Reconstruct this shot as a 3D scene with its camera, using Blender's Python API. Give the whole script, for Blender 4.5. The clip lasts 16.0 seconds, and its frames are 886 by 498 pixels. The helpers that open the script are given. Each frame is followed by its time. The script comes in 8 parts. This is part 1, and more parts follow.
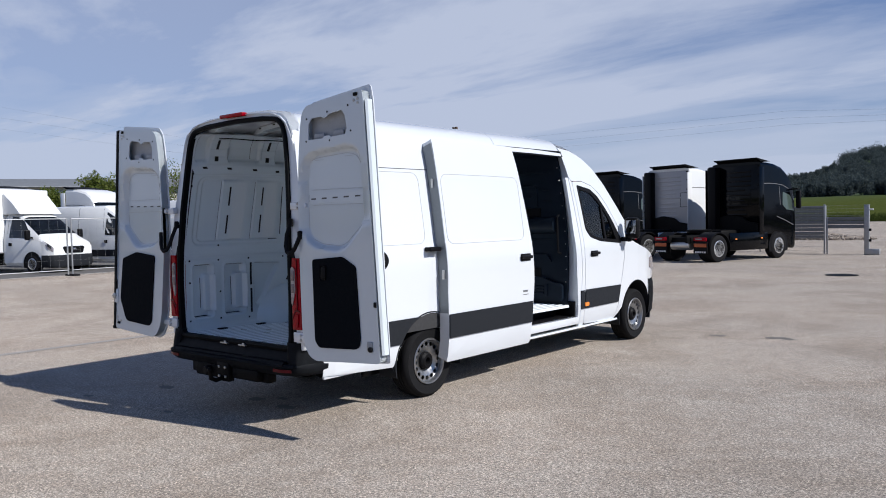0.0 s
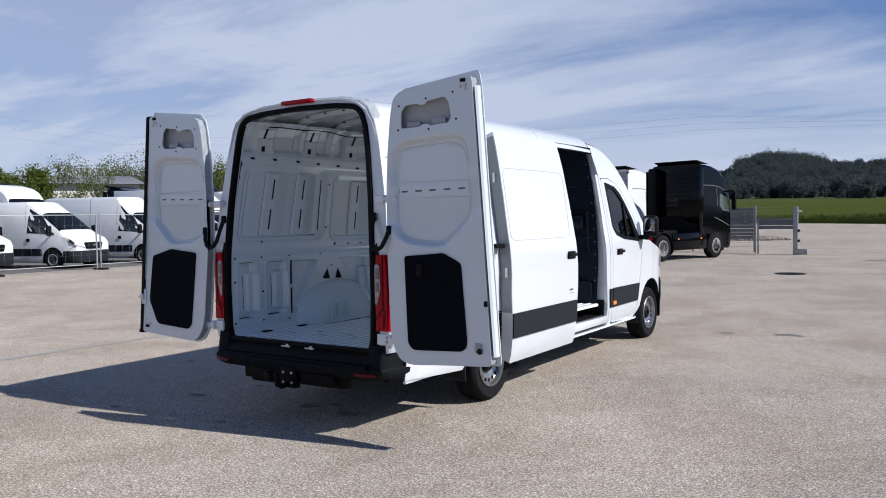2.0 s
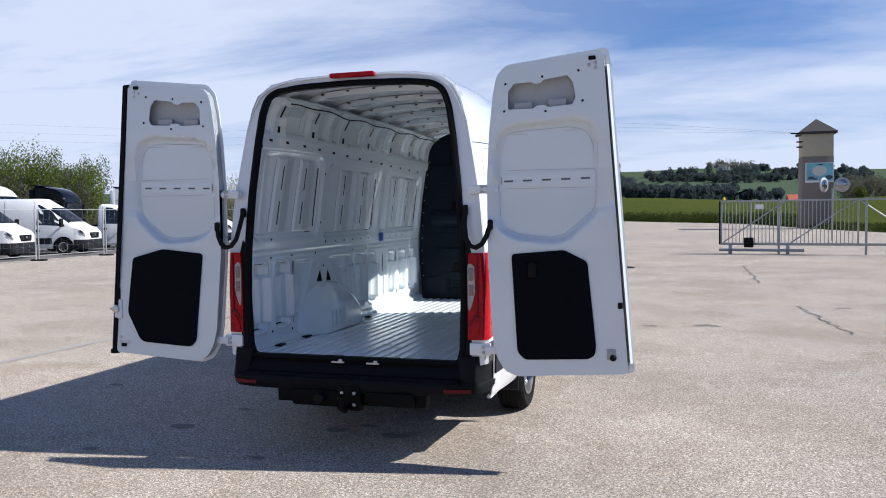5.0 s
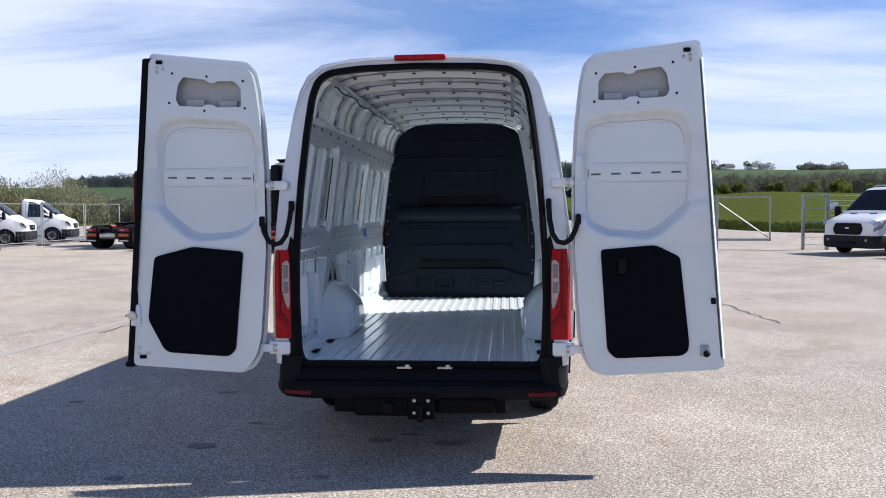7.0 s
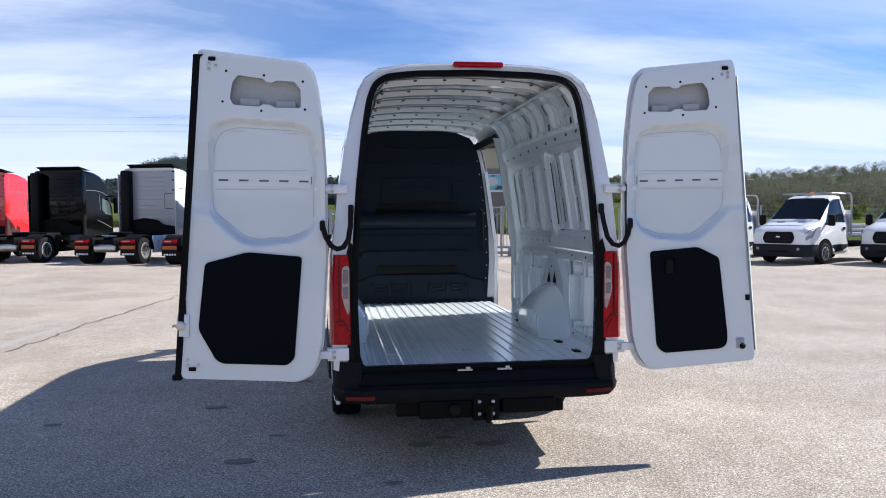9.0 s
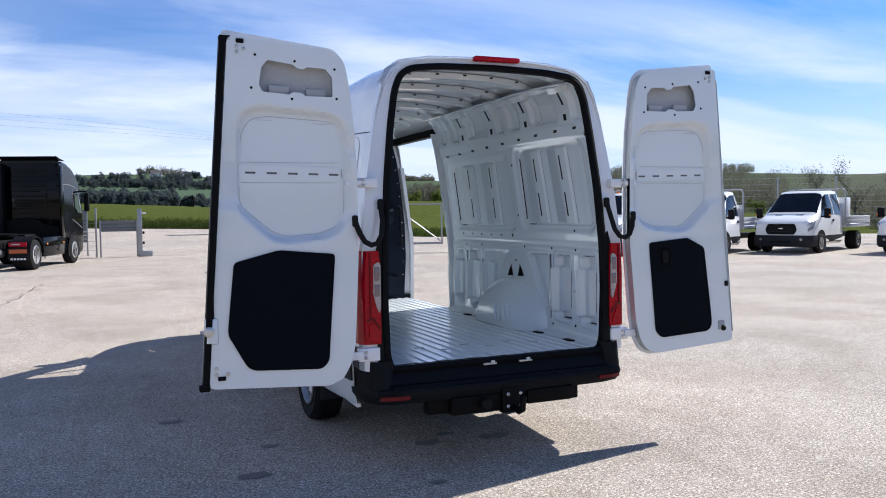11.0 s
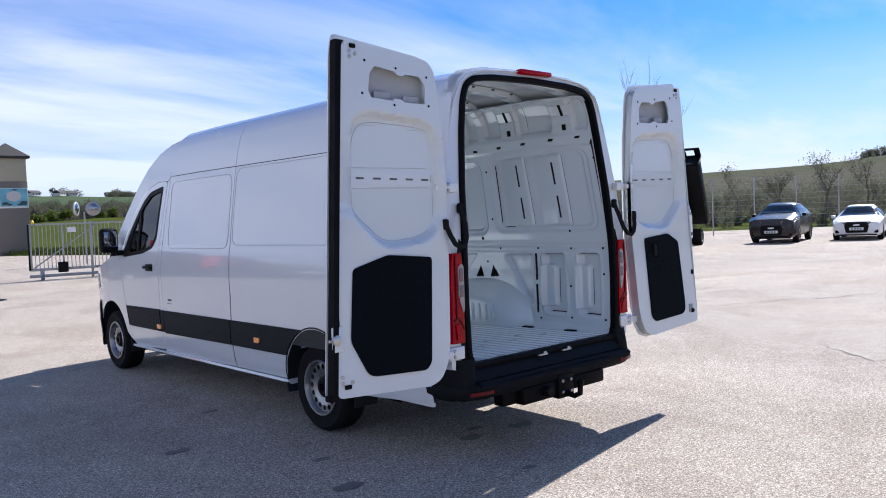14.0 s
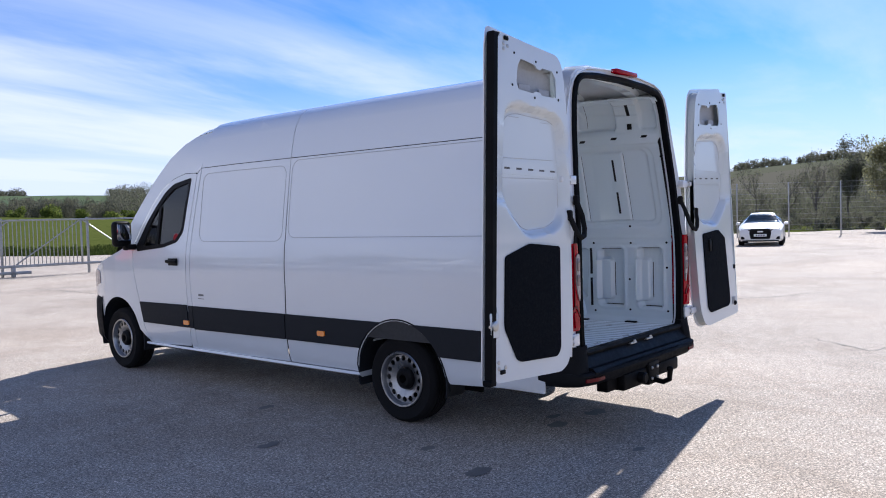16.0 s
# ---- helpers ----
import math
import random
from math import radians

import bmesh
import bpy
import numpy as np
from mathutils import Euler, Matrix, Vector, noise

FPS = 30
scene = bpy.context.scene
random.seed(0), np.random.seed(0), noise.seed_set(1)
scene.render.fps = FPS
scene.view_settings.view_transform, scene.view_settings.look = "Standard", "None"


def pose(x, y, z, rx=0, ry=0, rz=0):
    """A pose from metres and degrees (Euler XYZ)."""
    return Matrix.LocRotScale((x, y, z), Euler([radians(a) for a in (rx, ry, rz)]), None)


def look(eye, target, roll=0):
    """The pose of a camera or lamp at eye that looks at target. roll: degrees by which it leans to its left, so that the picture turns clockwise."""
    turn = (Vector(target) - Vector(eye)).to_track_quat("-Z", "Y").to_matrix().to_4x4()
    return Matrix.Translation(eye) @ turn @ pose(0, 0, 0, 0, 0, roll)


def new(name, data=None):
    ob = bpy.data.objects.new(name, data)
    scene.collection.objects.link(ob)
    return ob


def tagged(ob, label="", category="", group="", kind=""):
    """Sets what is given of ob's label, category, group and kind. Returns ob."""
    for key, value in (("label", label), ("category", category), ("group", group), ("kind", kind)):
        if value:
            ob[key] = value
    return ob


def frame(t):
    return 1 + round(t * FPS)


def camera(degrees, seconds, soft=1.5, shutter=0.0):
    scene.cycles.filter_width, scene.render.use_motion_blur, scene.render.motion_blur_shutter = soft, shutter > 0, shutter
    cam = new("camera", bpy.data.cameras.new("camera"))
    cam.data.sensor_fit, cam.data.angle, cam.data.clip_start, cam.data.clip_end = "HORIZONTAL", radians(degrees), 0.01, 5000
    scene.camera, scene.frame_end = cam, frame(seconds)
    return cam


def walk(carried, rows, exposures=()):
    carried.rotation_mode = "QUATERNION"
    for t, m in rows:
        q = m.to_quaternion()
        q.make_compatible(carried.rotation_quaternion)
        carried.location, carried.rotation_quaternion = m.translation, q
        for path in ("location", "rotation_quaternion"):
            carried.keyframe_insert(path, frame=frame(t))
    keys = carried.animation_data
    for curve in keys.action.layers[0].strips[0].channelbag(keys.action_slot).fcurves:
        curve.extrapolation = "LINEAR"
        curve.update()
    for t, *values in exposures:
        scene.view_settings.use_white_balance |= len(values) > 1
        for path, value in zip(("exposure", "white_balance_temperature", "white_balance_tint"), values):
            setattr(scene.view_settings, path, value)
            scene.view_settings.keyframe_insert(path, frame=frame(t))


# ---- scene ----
cam = camera(57.8, 16.0, 1.0)
PATH = [
    (0, (6.0, -4.137, 1.709), (4.718, -2.604, 1.633), -1.2),
    (0.5, (5.674, -4.42, 1.7), (4.438, -2.849, 1.618), -1.4),
    (1, (5.349, -4.588, 1.697), (4.152, -2.988, 1.615), -1.4),
    (1.5, (5.001, -4.654, 1.715), (3.847, -3.022, 1.633), -1.2),
    (2, (4.653, -4.737, 1.69), (3.553, -3.068, 1.611), -0.9),
    (2.5, (4.241, -4.823, 1.699), (3.211, -3.11, 1.623), -0.6),
    (3, (3.821, -4.853, 1.695), (2.875, -3.093, 1.62), -0.5),
    (3.5, (3.426, -4.947, 1.705), (2.568, -3.142, 1.627), -0.4),
    (4, (3.034, -5.086, 1.706), (2.267, -3.241, 1.626), -0.4),
    (4.2, (2.872, -5.113, 1.687), (2.144, -3.252, 1.605), -0.5),
    (6.5, (0.994, -5.055, 1.701), (0.728, -3.075, 1.593), -0.6),
    (7, (0.584, -5.075, 1.689), (0.42, -3.084, 1.583), -0.5),
    (7.5, (0.202, -5.064, 1.658), (0.137, -3.067, 1.562), -0.4),
    (8, (-0.209, -5.016, 1.685), (-0.155, -3.018, 1.598), -0.4),
    (8.5, (-0.575, -5.07, 1.672), (-0.415, -3.078, 1.588), -0.4),
    (9, (-0.938, -5.123, 1.667), (-0.673, -3.142, 1.581), -0.4),
    (11.5, (-2.787, -4.573, 1.655), (-1.891, -2.787, 1.563), -1.0),
    (12, (-3.135, -4.487, 1.656), (-2.129, -2.761, 1.571), -1.3),
    (12.5, (-3.482, -4.271, 1.67), (-2.373, -2.609, 1.594), -1.6),
    (13, (-3.843, -4.126, 1.654), (-2.648, -2.524, 1.579), -1.9),
    (13.5, (-4.147, -3.947, 1.644), (-2.872, -2.408, 1.568), -2.2),
    (14, (-4.43, -3.684, 1.652), (-3.088, -2.203, 1.571), -2.3),
    (14.5, (-4.768, -3.463, 1.619), (-3.371, -2.034, 1.537), -2.3),
    (15, (-5.057, -3.249, 1.626), (-3.616, -1.864, 1.545), -2.1),
    (15.5, (-5.285, -2.955, 1.616), (-3.802, -1.615, 1.537), -1.8),
    (16, (-5.548, -2.683, 1.606), (-4.019, -1.396, 1.529), -1.6),
]
walk(cam, [(t, look(eye, target, roll)) for t, eye, target, roll in PATH], [(0.0, 0.12, 6200, 11), (3.5, 0.42, 6240, 11), (7.0, 0.83, 6280, 11), (9.0, 0.92, 6280, 10), (12.5, 0.90, 6170, 12), (16.0, 0.91, 6160, 14)])

# ---- world, sun ----
SUN_WAY = Vector((1.2, 0.26, 1.0))  # towards the sun
world = bpy.data.worlds.new("sky")
scene.world = world
world.use_nodes = True
wn, wl = world.node_tree.nodes, world.node_tree.links
wn.clear()
sky = wn.new("ShaderNodeTexSky")
sky.sky_type = "NISHITA"
sky.sun_disc = False
sky.sun_elevation = math.atan2(1.0, math.hypot(1.2, 0.26))
sky.sun_rotation = math.atan2(1.2, 0.26)
sky.air_density, sky.dust_density, sky.ozone_density = 1.0, 0.5, 3.0
geo = wn.new("ShaderNodeTexCoord")
sep = wn.new("ShaderNodeSeparateXYZ")
wl.new(geo.outputs["Generated"], sep.inputs[0])


def wmath(op, a, b=None, c=None):
    n = wn.new("ShaderNodeMath")
    n.operation = op
    for k, v in enumerate((a, b, c)):
        if v is None:
            continue
        if isinstance(v, (int, float)):
            n.inputs[k].default_value = v
        else:
            wl.new(v, n.inputs[k])
    return n.outputs[0]


def wramp(fac, stops):
    n = wn.new("ShaderNodeValToRGB")
    wl.new(fac, n.inputs[0])
    e = n.color_ramp.elements
    while len(e) < len(stops):
        e.new(0.5)
    for k, (p, c) in enumerate(stops):
        e[k].position, e[k].color = p, (c, c, c, 1)
    return n.outputs[0]


# clouds lie in a flat layer: the direction is projected onto a plane overhead
up = wmath("MAXIMUM", sep.outputs["Z"], 0.0)
den = wmath("ADD", up, 0.14)
comb = wn.new("ShaderNodeCombineXYZ")
wl.new(wmath("DIVIDE", sep.outputs["X"], den), comb.inputs[0])
wl.new(wmath("DIVIDE", sep.outputs["Y"], den), comb.inputs[1])
mp = wn.new("ShaderNodeMapping")
mp.inputs["Rotation"].default_value = (0, 0, radians(-38))
mp.inputs["Scale"].default_value = (0.42, 1.05, 1.0)
mp.inputs["Location"].default_value = (0.6, 0.35, 0)
wl.new(comb.outputs[0], mp.inputs[0])
n1 = wn.new("ShaderNodeTexNoise")
n1.inputs["Scale"].default_value, n1.inputs["Detail"].default_value = 0.9, 9
n1.inputs["Roughness"].default_value, n1.inputs["Distortion"].default_value = 0.58, 0.45
wl.new(mp.outputs[0], n1.inputs["Vector"])
cover = wmath("MULTIPLY", wramp(n1.outputs["Fac"], [(0.45, 0.0), (0.56, 0.5), (0.74, 1.0)]), wramp(up, [(0.30, 1.0), (0.75, 0.3)]))
# more veil towards the left of the view and towards the horizon
n2 = wn.new("ShaderNodeTexNoise")
n2.inputs["Scale"].default_value, n2.inputs["Detail"].default_value = 1.5, 6
n2.inputs["Roughness"].default_value, n2.inputs["Distortion"].default_value = 0.55, 0.3
wl.new(mp.outputs[0], n2.inputs["Vector"])
rag = wmath("MULTIPLY_ADD", n2.outputs["Fac"], 0.34, wmath("ADD", up, -0.17))
rag = wmath("ADD", rag, wmath("MULTIPLY", wmath("MAXIMUM", wmath("ADD", sep.outputs["X"], -0.40), 0.0), 0.18))
haze = wmath("MAXIMUM", wramp(rag, [(0.05, 0.85), (0.14, 0.62), (0.21, 0.22), (0.32, 0.0)]), wramp(up, [(0.0, 0.92), (0.07, 0.60), (0.20, 0.0)]))
veil = wmath("MULTIPLY", wramp(wmath("MULTIPLY_ADD", sep.outputs["X"], -0.5, 0.5), [(0.34, 0.0), (0.50, 0.22), (0.62, 0.5), (0.90, 0.92)]), wramp(up, [(0.36, 1.0), (0.75, 0.3)]))
dens = wmath("MINIMUM", wmath("ADD", wmath("MULTIPLY", cover, wmath("MULTIPLY_ADD", veil, 0.62, 0.40)), wmath("MAXIMUM", haze, wmath("MULTIPLY", veil, 0.62))), 0.93)
# clear air: a deeper blue
tint = wn.new("ShaderNodeMix")
tint.data_type, tint.blend_type = "RGBA", "MULTIPLY"
tint.inputs[0].default_value = 1.0
wl.new(sky.outputs[0], tint.inputs["A"])
tint.inputs["B"].default_value = (0.285, 0.64, 1.10, 1)
mixc = wn.new("ShaderNodeMix")
mixc.data_type = "RGBA"
wl.new(dens, mixc.inputs[0])
wl.new(tint.outputs["Result"], mixc.inputs["A"])
mixc.inputs["B"].default_value = (7.6, 8.3, 10.0, 1)
bg = wn.new("ShaderNodeBackground")
bg.inputs["Strength"].default_value = 0.063
wout = wn.new("ShaderNodeOutputWorld")
wl.new(mixc.outputs["Result"], bg.inputs[0])
wl.new(bg.outputs[0], wout.inputs[0])

sun = new("sun", bpy.data.lights.new("sun", "SUN"))
sun.data.energy, sun.data.angle, sun.data.color = 5.0, radians(0.55), (1.0, 0.95, 0.87)
sun.matrix_world = look(tuple(SUN_WAY * 40), (0, 0, 0))

# ---- materials ----


class Mat:
    """A node material and short ways to add nodes to it."""

    def __init__(self, name, color=(0.5, 0.5, 0.5), rough=0.5, metal=0.0, coat=0.0, spec=0.5):
        self.m = bpy.data.materials.new(name)
        self.m.use_nodes = True
        self.n, self.l = self.m.node_tree.nodes, self.m.node_tree.links
        self.b = self.n["Principled BSDF"]
        self.b.inputs["Base Color"].default_value = (*color, 1)
        self.b.inputs["Roughness"].default_value = rough
        self.b.inputs["Metallic"].default_value = metal
        self.b.inputs["Coat Weight"].default_value = coat
        self.b.inputs["Coat Roughness"].default_value = 0.04
        self.b.inputs["Specular IOR Level"].default_value = spec
        self.tc = self.n.new("ShaderNodeTexCoord")

    def noise(self, scale, detail=4, rough=0.55, stretch=(1, 1, 1), distort=0.0):
        mp = self.n.new("ShaderNodeMapping")
        mp.inputs["Scale"].default_value = stretch
        self.l.new(self.tc.outputs["Object"], mp.inputs[0])
        t = self.n.new("ShaderNodeTexNoise")
        t.inputs["Scale"].default_value, t.inputs["Detail"].default_value = scale, detail
        t.inputs["Roughness"].default_value, t.inputs["Distortion"].default_value = rough, distort
        self.l.new(mp.outputs[0], t.inputs["Vector"])
        return t.outputs["Fac"]

    def ramp(self, fac, stops):
        r = self.n.new("ShaderNodeValToRGB")
        self.l.new(fac, r.inputs[0])
        e = r.color_ramp.elements
        while len(e) < len(stops):
            e.new(0.5)
        for k, (p, c) in enumerate(stops):
            c = (c, c, c) if isinstance(c, (int, float)) else c
            e[k].position, e[k].color = p, (*c, 1)
        return r.outputs[0]

    def mix(self, fac, a, b, mode="MIX"):
        x = self.n.new("ShaderNodeMix")
        x.data_type, x.blend_type = "RGBA", mode
        for key, v in (("Factor", fac), ("A", a), ("B", b)):
            if isinstance(v, (int, float)):
                x.inputs[0 if key == "Factor" else key].default_value = v if key == "Factor" else (v, v, v, 1)
            elif isinstance(v, tuple):
                x.inputs[key].default_value = (*v, 1)
            else:
                self.l.new(v, x.inputs[0] if key == "Factor" else x.inputs[key])
        return x.outputs["Result"]

    def color(self, out):
        self.l.new(out, self.b.inputs["Base Color"])
        return self

    def rough(self, out):
        self.l.new(out, self.b.inputs["Roughness"])
        return self

    def bump(self, out, strength=0.3, dist=0.01):
        b = self.n.new("ShaderNodeBump")
        b.inputs["Strength"].default_value, b.inputs["Distance"].default_value = strength, dist
        self.l.new(out, b.inputs["Height"])
        self.l.new(b.outputs[0], self.b.inputs["Normal"])
        return self

    def random(self):
        return self.n.new("ShaderNodeObjectInfo").outputs["Random"]

    def island(self):
        return self.n.new("ShaderNodeNewGeometry").outputs["Random Per Island"]


def painted(name, color, coat=0.8, rough=0.32, dirt=0.04, spec=0.5):
    """Car paint: clear coat, a trace of dust and a very slight orange peel."""
    k = Mat(name, color, rough, 0.0, coat, spec)
    dust = k.ramp(k.noise(1.1, 5, 0.55), [(0.35, 0.0), (0.8, 1.0)])
    grime = tuple(c * (1 - dirt) + 0.25 * dirt for c in color)
    k.color(k.mix(dust, color, grime))
    k.rough(k.ramp(k.noise(3, 3), [(0.3, max(rough - 0.03, 0.05)), (0.7, rough + 0.03)]))
    k.bump(k.noise(120, 2), 0.006, 0.001)
    return k.m


def plain(name, color, rough=0.5, metal=0.0, grain=60, vary=0.18, bump=0.12, coat=0.0):
    """A surface with grain at two scales."""
    k = Mat(name, color, rough, metal, coat, 0.1 if max(color) < 0.03 and not coat else 0.5)
    a = k.noise(grain, 5)
    b = k.noise(grain / 14, 4)
    lo, hi = tuple(c * (1 - vary) for c in color), tuple(min(c * (1 + vary), 1) for c in color)
    k.color(k.mix(k.ramp(b, [(0.3, 0.0), (0.7, 1.0)]), k.ramp(a, [(0.3, lo), (0.7, color)]), k.ramp(a, [(0.3, color), (0.7, hi)])))
    k.rough(k.ramp(b, [(0.3, max(rough - 0.1, 0.03)), (0.7, min(rough + 0.1, 1))]))
    k.bump(a, bump, 0.004)
    return k.m


def glazed(name, tint, gloss=0.03, keep=0.5):
    """Tinted window glass: see-through with real reflections."""
    k = Mat(name, tint)
    k.n.remove(k.b)
    tr, gl, fr, mx = k.n.new("ShaderNodeBsdfTransparent"), k.n.new("ShaderNodeBsdfGlossy"), k.n.new("ShaderNodeFresnel"), k.n.new("ShaderNodeMixShader")
    tr.inputs[0].default_value = (*tint, 1)
    gl.inputs["Roughness"].default_value = gloss
    fr.inputs["IOR"].default_value = 1.5
    k.l.new(fr.outputs[0], mx.inputs[0])
    k.l.new(tr.outputs[0], mx.inputs[1])
    k.l.new(gl.outputs[0], mx.inputs[2])
    k.l.new(mx.outputs[0], k.n["Material Output"].inputs[0])
    return k.m


WHITE = painted("white paint", (0.655, 0.685, 0.72), 1.0, 0.2, 0.03)
WHITE_IN = painted("white inner paint", (0.68, 0.75, 0.79), 0.8, 0.2, 0.03)
FLOOR_WHITE = painted("white load floor paint", (0.78, 0.83, 0.86), 0.35, 0.24, 0.03)
DOOR_IN = painted("white door inner paint", (0.60, 0.655, 0.69), 0.8, 0.24, 0.03)
# grey that stands for shade along pressed creases; recess backs share it
PALE_GREY = plain("light grey of creases and recess", (0.36, 0.37, 0.38), 0.5, 0, 60, 0.1, 0.05)
LAMP_DARK = plain("smoked lamp window", (0.16, 0.12, 0.13), 0.12, 0.2, 60, 0.3, 0.05, 0.5)
WHITE_OLD = painted("parked white paint", (0.74, 0.75, 0.75), 0.6, 0.35, 0.08)
DARK_PLASTIC = plain("dark grey moulded plastic", (0.019, 0.021, 0.025), 0.6, 0, 400, 0.2, 0.18)
BLACK_PLASTIC = plain("black plastic", (0.006, 0.006, 0.007), 0.5, 0, 300, 0.2, 0.15)
FIBRE = plain("black pressed fibre board", (0.0016, 0.003, 0.0055), 0.85, 0, 700, 0.25, 0.3)
RUBBER = plain("black rubber", (0.011, 0.011, 0.012), 0.8, 0, 120, 0.3, 0.3)
SEAL = plain("rubber seal", (0.0025, 0.003, 0.004), 0.6, 0, 90, 0.2, 0.2)
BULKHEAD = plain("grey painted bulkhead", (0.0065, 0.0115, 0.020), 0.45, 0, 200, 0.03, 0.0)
RIM = plain("silver steel rim", (0.34, 0.345, 0.355), 0.32, 0.9, 30, 0.15, 0.05)
ALLOY = plain("polished alloy", (0.62, 0.62, 0.63), 0.22, 0.95, 20, 0.1, 0.03)
STEEL = plain("zinc plated steel", (0.48, 0.48, 0.47), 0.36, 0.9, 25, 0.2, 0.06)
GALV = plain("galvanised steel", (0.34, 0.35, 0.36), 0.5, 0.6, 18, 0.22, 0.08)
CHASSIS = plain("black chassis paint", (0.0025, 0.0025, 0.003), 0.6, 0, 40, 0.4, 0.25)
RED_LAMP = Mat("red lamp lens", (0.62, 0.0, 0.012), 0.12, 0, 0, 0.2)
RED_LAMP = RED_LAMP.color(RED_LAMP.ramp(RED_LAMP.noise(40, 3), [(0.3, (0.22, 0.0, 0.006)), (0.7, (0.40, 0.0, 0.010))])).m
RED_REFLECTOR = Mat("dark red reflector", (0.10, 0.0, 0.005), 0.3, 0, 0, 0.2)
RED_REFLECTOR = RED_REFLECTOR.color(RED_REFLECTOR.ramp(RED_REFLECTOR.noise(60, 3), [(0.3, (0.07, 0.0, 0.004)), (0.7, (0.13, 0.0, 0.006))])).m
CLEAR_LAMP = plain("clear lamp lens", (0.30, 0.27, 0.28), 0.25, 0.3, 30, 0.4, 0.05, 0.4)
AMBER = plain("amber lamp lens", (0.85, 0.24, 0.02), 0.15, 0, 40, 0.1, 0.03, 1.0)
GLASS = glazed("tinted side glass", (0.66, 0.70, 0.69))
SCREEN = glazed("windscreen glass", (0.42, 0.47, 0.46))
FAR_GLASS = plain("dark vehicle glass", (0.010, 0.013, 0.016), 0.06, 0, 3, 0.3, 0.0, 0.25)
# lighter green-grey paints the light caught in the cab windows
CAB_GLASS = plain("green cab glass, reflection painted in", (0.055, 0.075, 0.065), 0.06, 0, 3, 0.3, 0.0, 0.25)
EDGE_GREY = plain("grey of the shaded door edge", (0.20, 0.225, 0.245), 0.5, 0, 60, 0.08, 0.05)
SEAT = plain("dark seat fabric", (0.03, 0.03, 0.035), 0.9, 0, 200, 0.3, 0.3)
RED_CLOTH = plain("red cloth", (0.34, 0.012, 0.02), 0.85, 0, 200, 0.2, 0.2)
# grey that puts shadow into slots and gaps
SHADOW_GAP = plain("grey for gaps and crease lines", (0.10, 0.10, 0.105), 0.7, 0, 30, 0.3, 0.1)
# near-black that puts the shade of hollows into the colour
HOLE_SHADE = plain("dark grey for shaded hollows", (0.03, 0.03, 0.032), 0.8, 0, 30, 0.3, 0.1)
MIRROR = Mat("mirror glass", (0.28, 0.29, 0.31), 0.02, 1.0).m
PRINT = plain("grey print", (0.12, 0.12, 0.13), 0.6)
BLUE = plain("blue sticker", (0.03, 0.06, 0.35), 0.4)

# ---- mesh helpers ----


def part(name, bm, material, parent=None, label="", smooth=35):
    """Links a bmesh as one mesh object under a thing or a part."""
    bmesh.ops.recalc_face_normals(bm, faces=bm.faces)
    me = bpy.data.meshes.new(name)
    bm.to_mesh(me)
    bm.free()
    me.materials.append(material)
    if smooth:
        me.shade_smooth()
        me.set_sharp_from_angle(angle=radians(smooth))
    ob = new(name, me)
    ob.parent = parent
    if label:
        ob["label"] = label
    return ob


def thing(name, label, category, m=None, group="", kind=""):
    ob = new(name)
    ob.empty_display_size = 0.2
    if m is not None:
        ob.matrix_basis = m
    return tagged(ob, label, category, group, kind)


def box(bm, c, s, bevel=0.0, m=None, seg=2):
    """A box of size s round c, with rounded edges."""
    made = bmesh.ops.create_cube(bm, size=1.0, matrix=(m or Matrix()) @ Matrix.Translation(c) @ Matrix.Diagonal((*s, 1)))
    if bevel:
        ed = list({e for v in made["verts"] for e in v.link_edges})
        bmesh.ops.bevel(bm, geom=ed, offset=bevel, segments=seg, profile=0.5, affect="EDGES")
    return bm


def boxed(name, c, s, material, parent=None, bevel=0.01, label="", m=None):
    return part(name, box(bmesh.new(), c, s, bevel, m), material, parent, label)


def loop_faces(bm, rings, closed=True, caps=True):
    """Skins rings of equally many points."""
    vs = [[bm.verts.new(p) for p in r] for r in rings]
    n = len(vs[0])
    for a, b in zip(vs, vs[1:]):
        for k in range(n if closed else n - 1):
            try:
                bm.faces.new((a[k], a[(k + 1) % n], b[(k + 1) % n], b[k]))
            except ValueError:
                pass
    if caps and closed:
        for r in (vs[0], vs[-1]):
            try:
                bm.faces.new(r)
            except ValueError:
                pass
    return bm


def tube(bm, pts, r, sides=8, taper=1.0):
    """A round bar along points."""
    pts = [Vector(p) for p in pts]
    rings = []
    for k, p in enumerate(pts):
        d = (pts[min(k + 1, len(pts) - 1)] - pts[max(k - 1, 0)]).normalized()
        a = d.orthogonal().normalized() if k == 0 else (rings_a - d * rings_a.dot(d)).normalized()
        rings_a = a
        b = d.cross(a)
        q = r * (1 + (taper - 1) * k / max(len(pts) - 1, 1))
        rings.append([p + q * (math.cos(t) * a + math.sin(t) * b) for t in [2 * math.pi * j / sides for j in range(sides)]])
    return loop_faces(bm, rings)


def lathe(bm, prof, sides=32, axis="X", c=(0, 0, 0), sx=1, caps=True):
    """Turns a profile of (along, radius) round an axis through c."""
    rings = []
    for a, r in prof:
        ring = []
        for j in range(sides):
            t = 2 * math.pi * j / sides
            u, v = r * math.cos(t), r * math.sin(t)
            ring.append({"X": (c[0] + sx * a, c[1] + u, c[2] + v), "Y": (c[0] + u, c[1] + sx * a, c[2] + v), "Z": (c[0] + u, c[1] + v, c[2] + a)}[axis])
        rings.append(ring)
    return loop_faces(bm, rings, caps=caps)


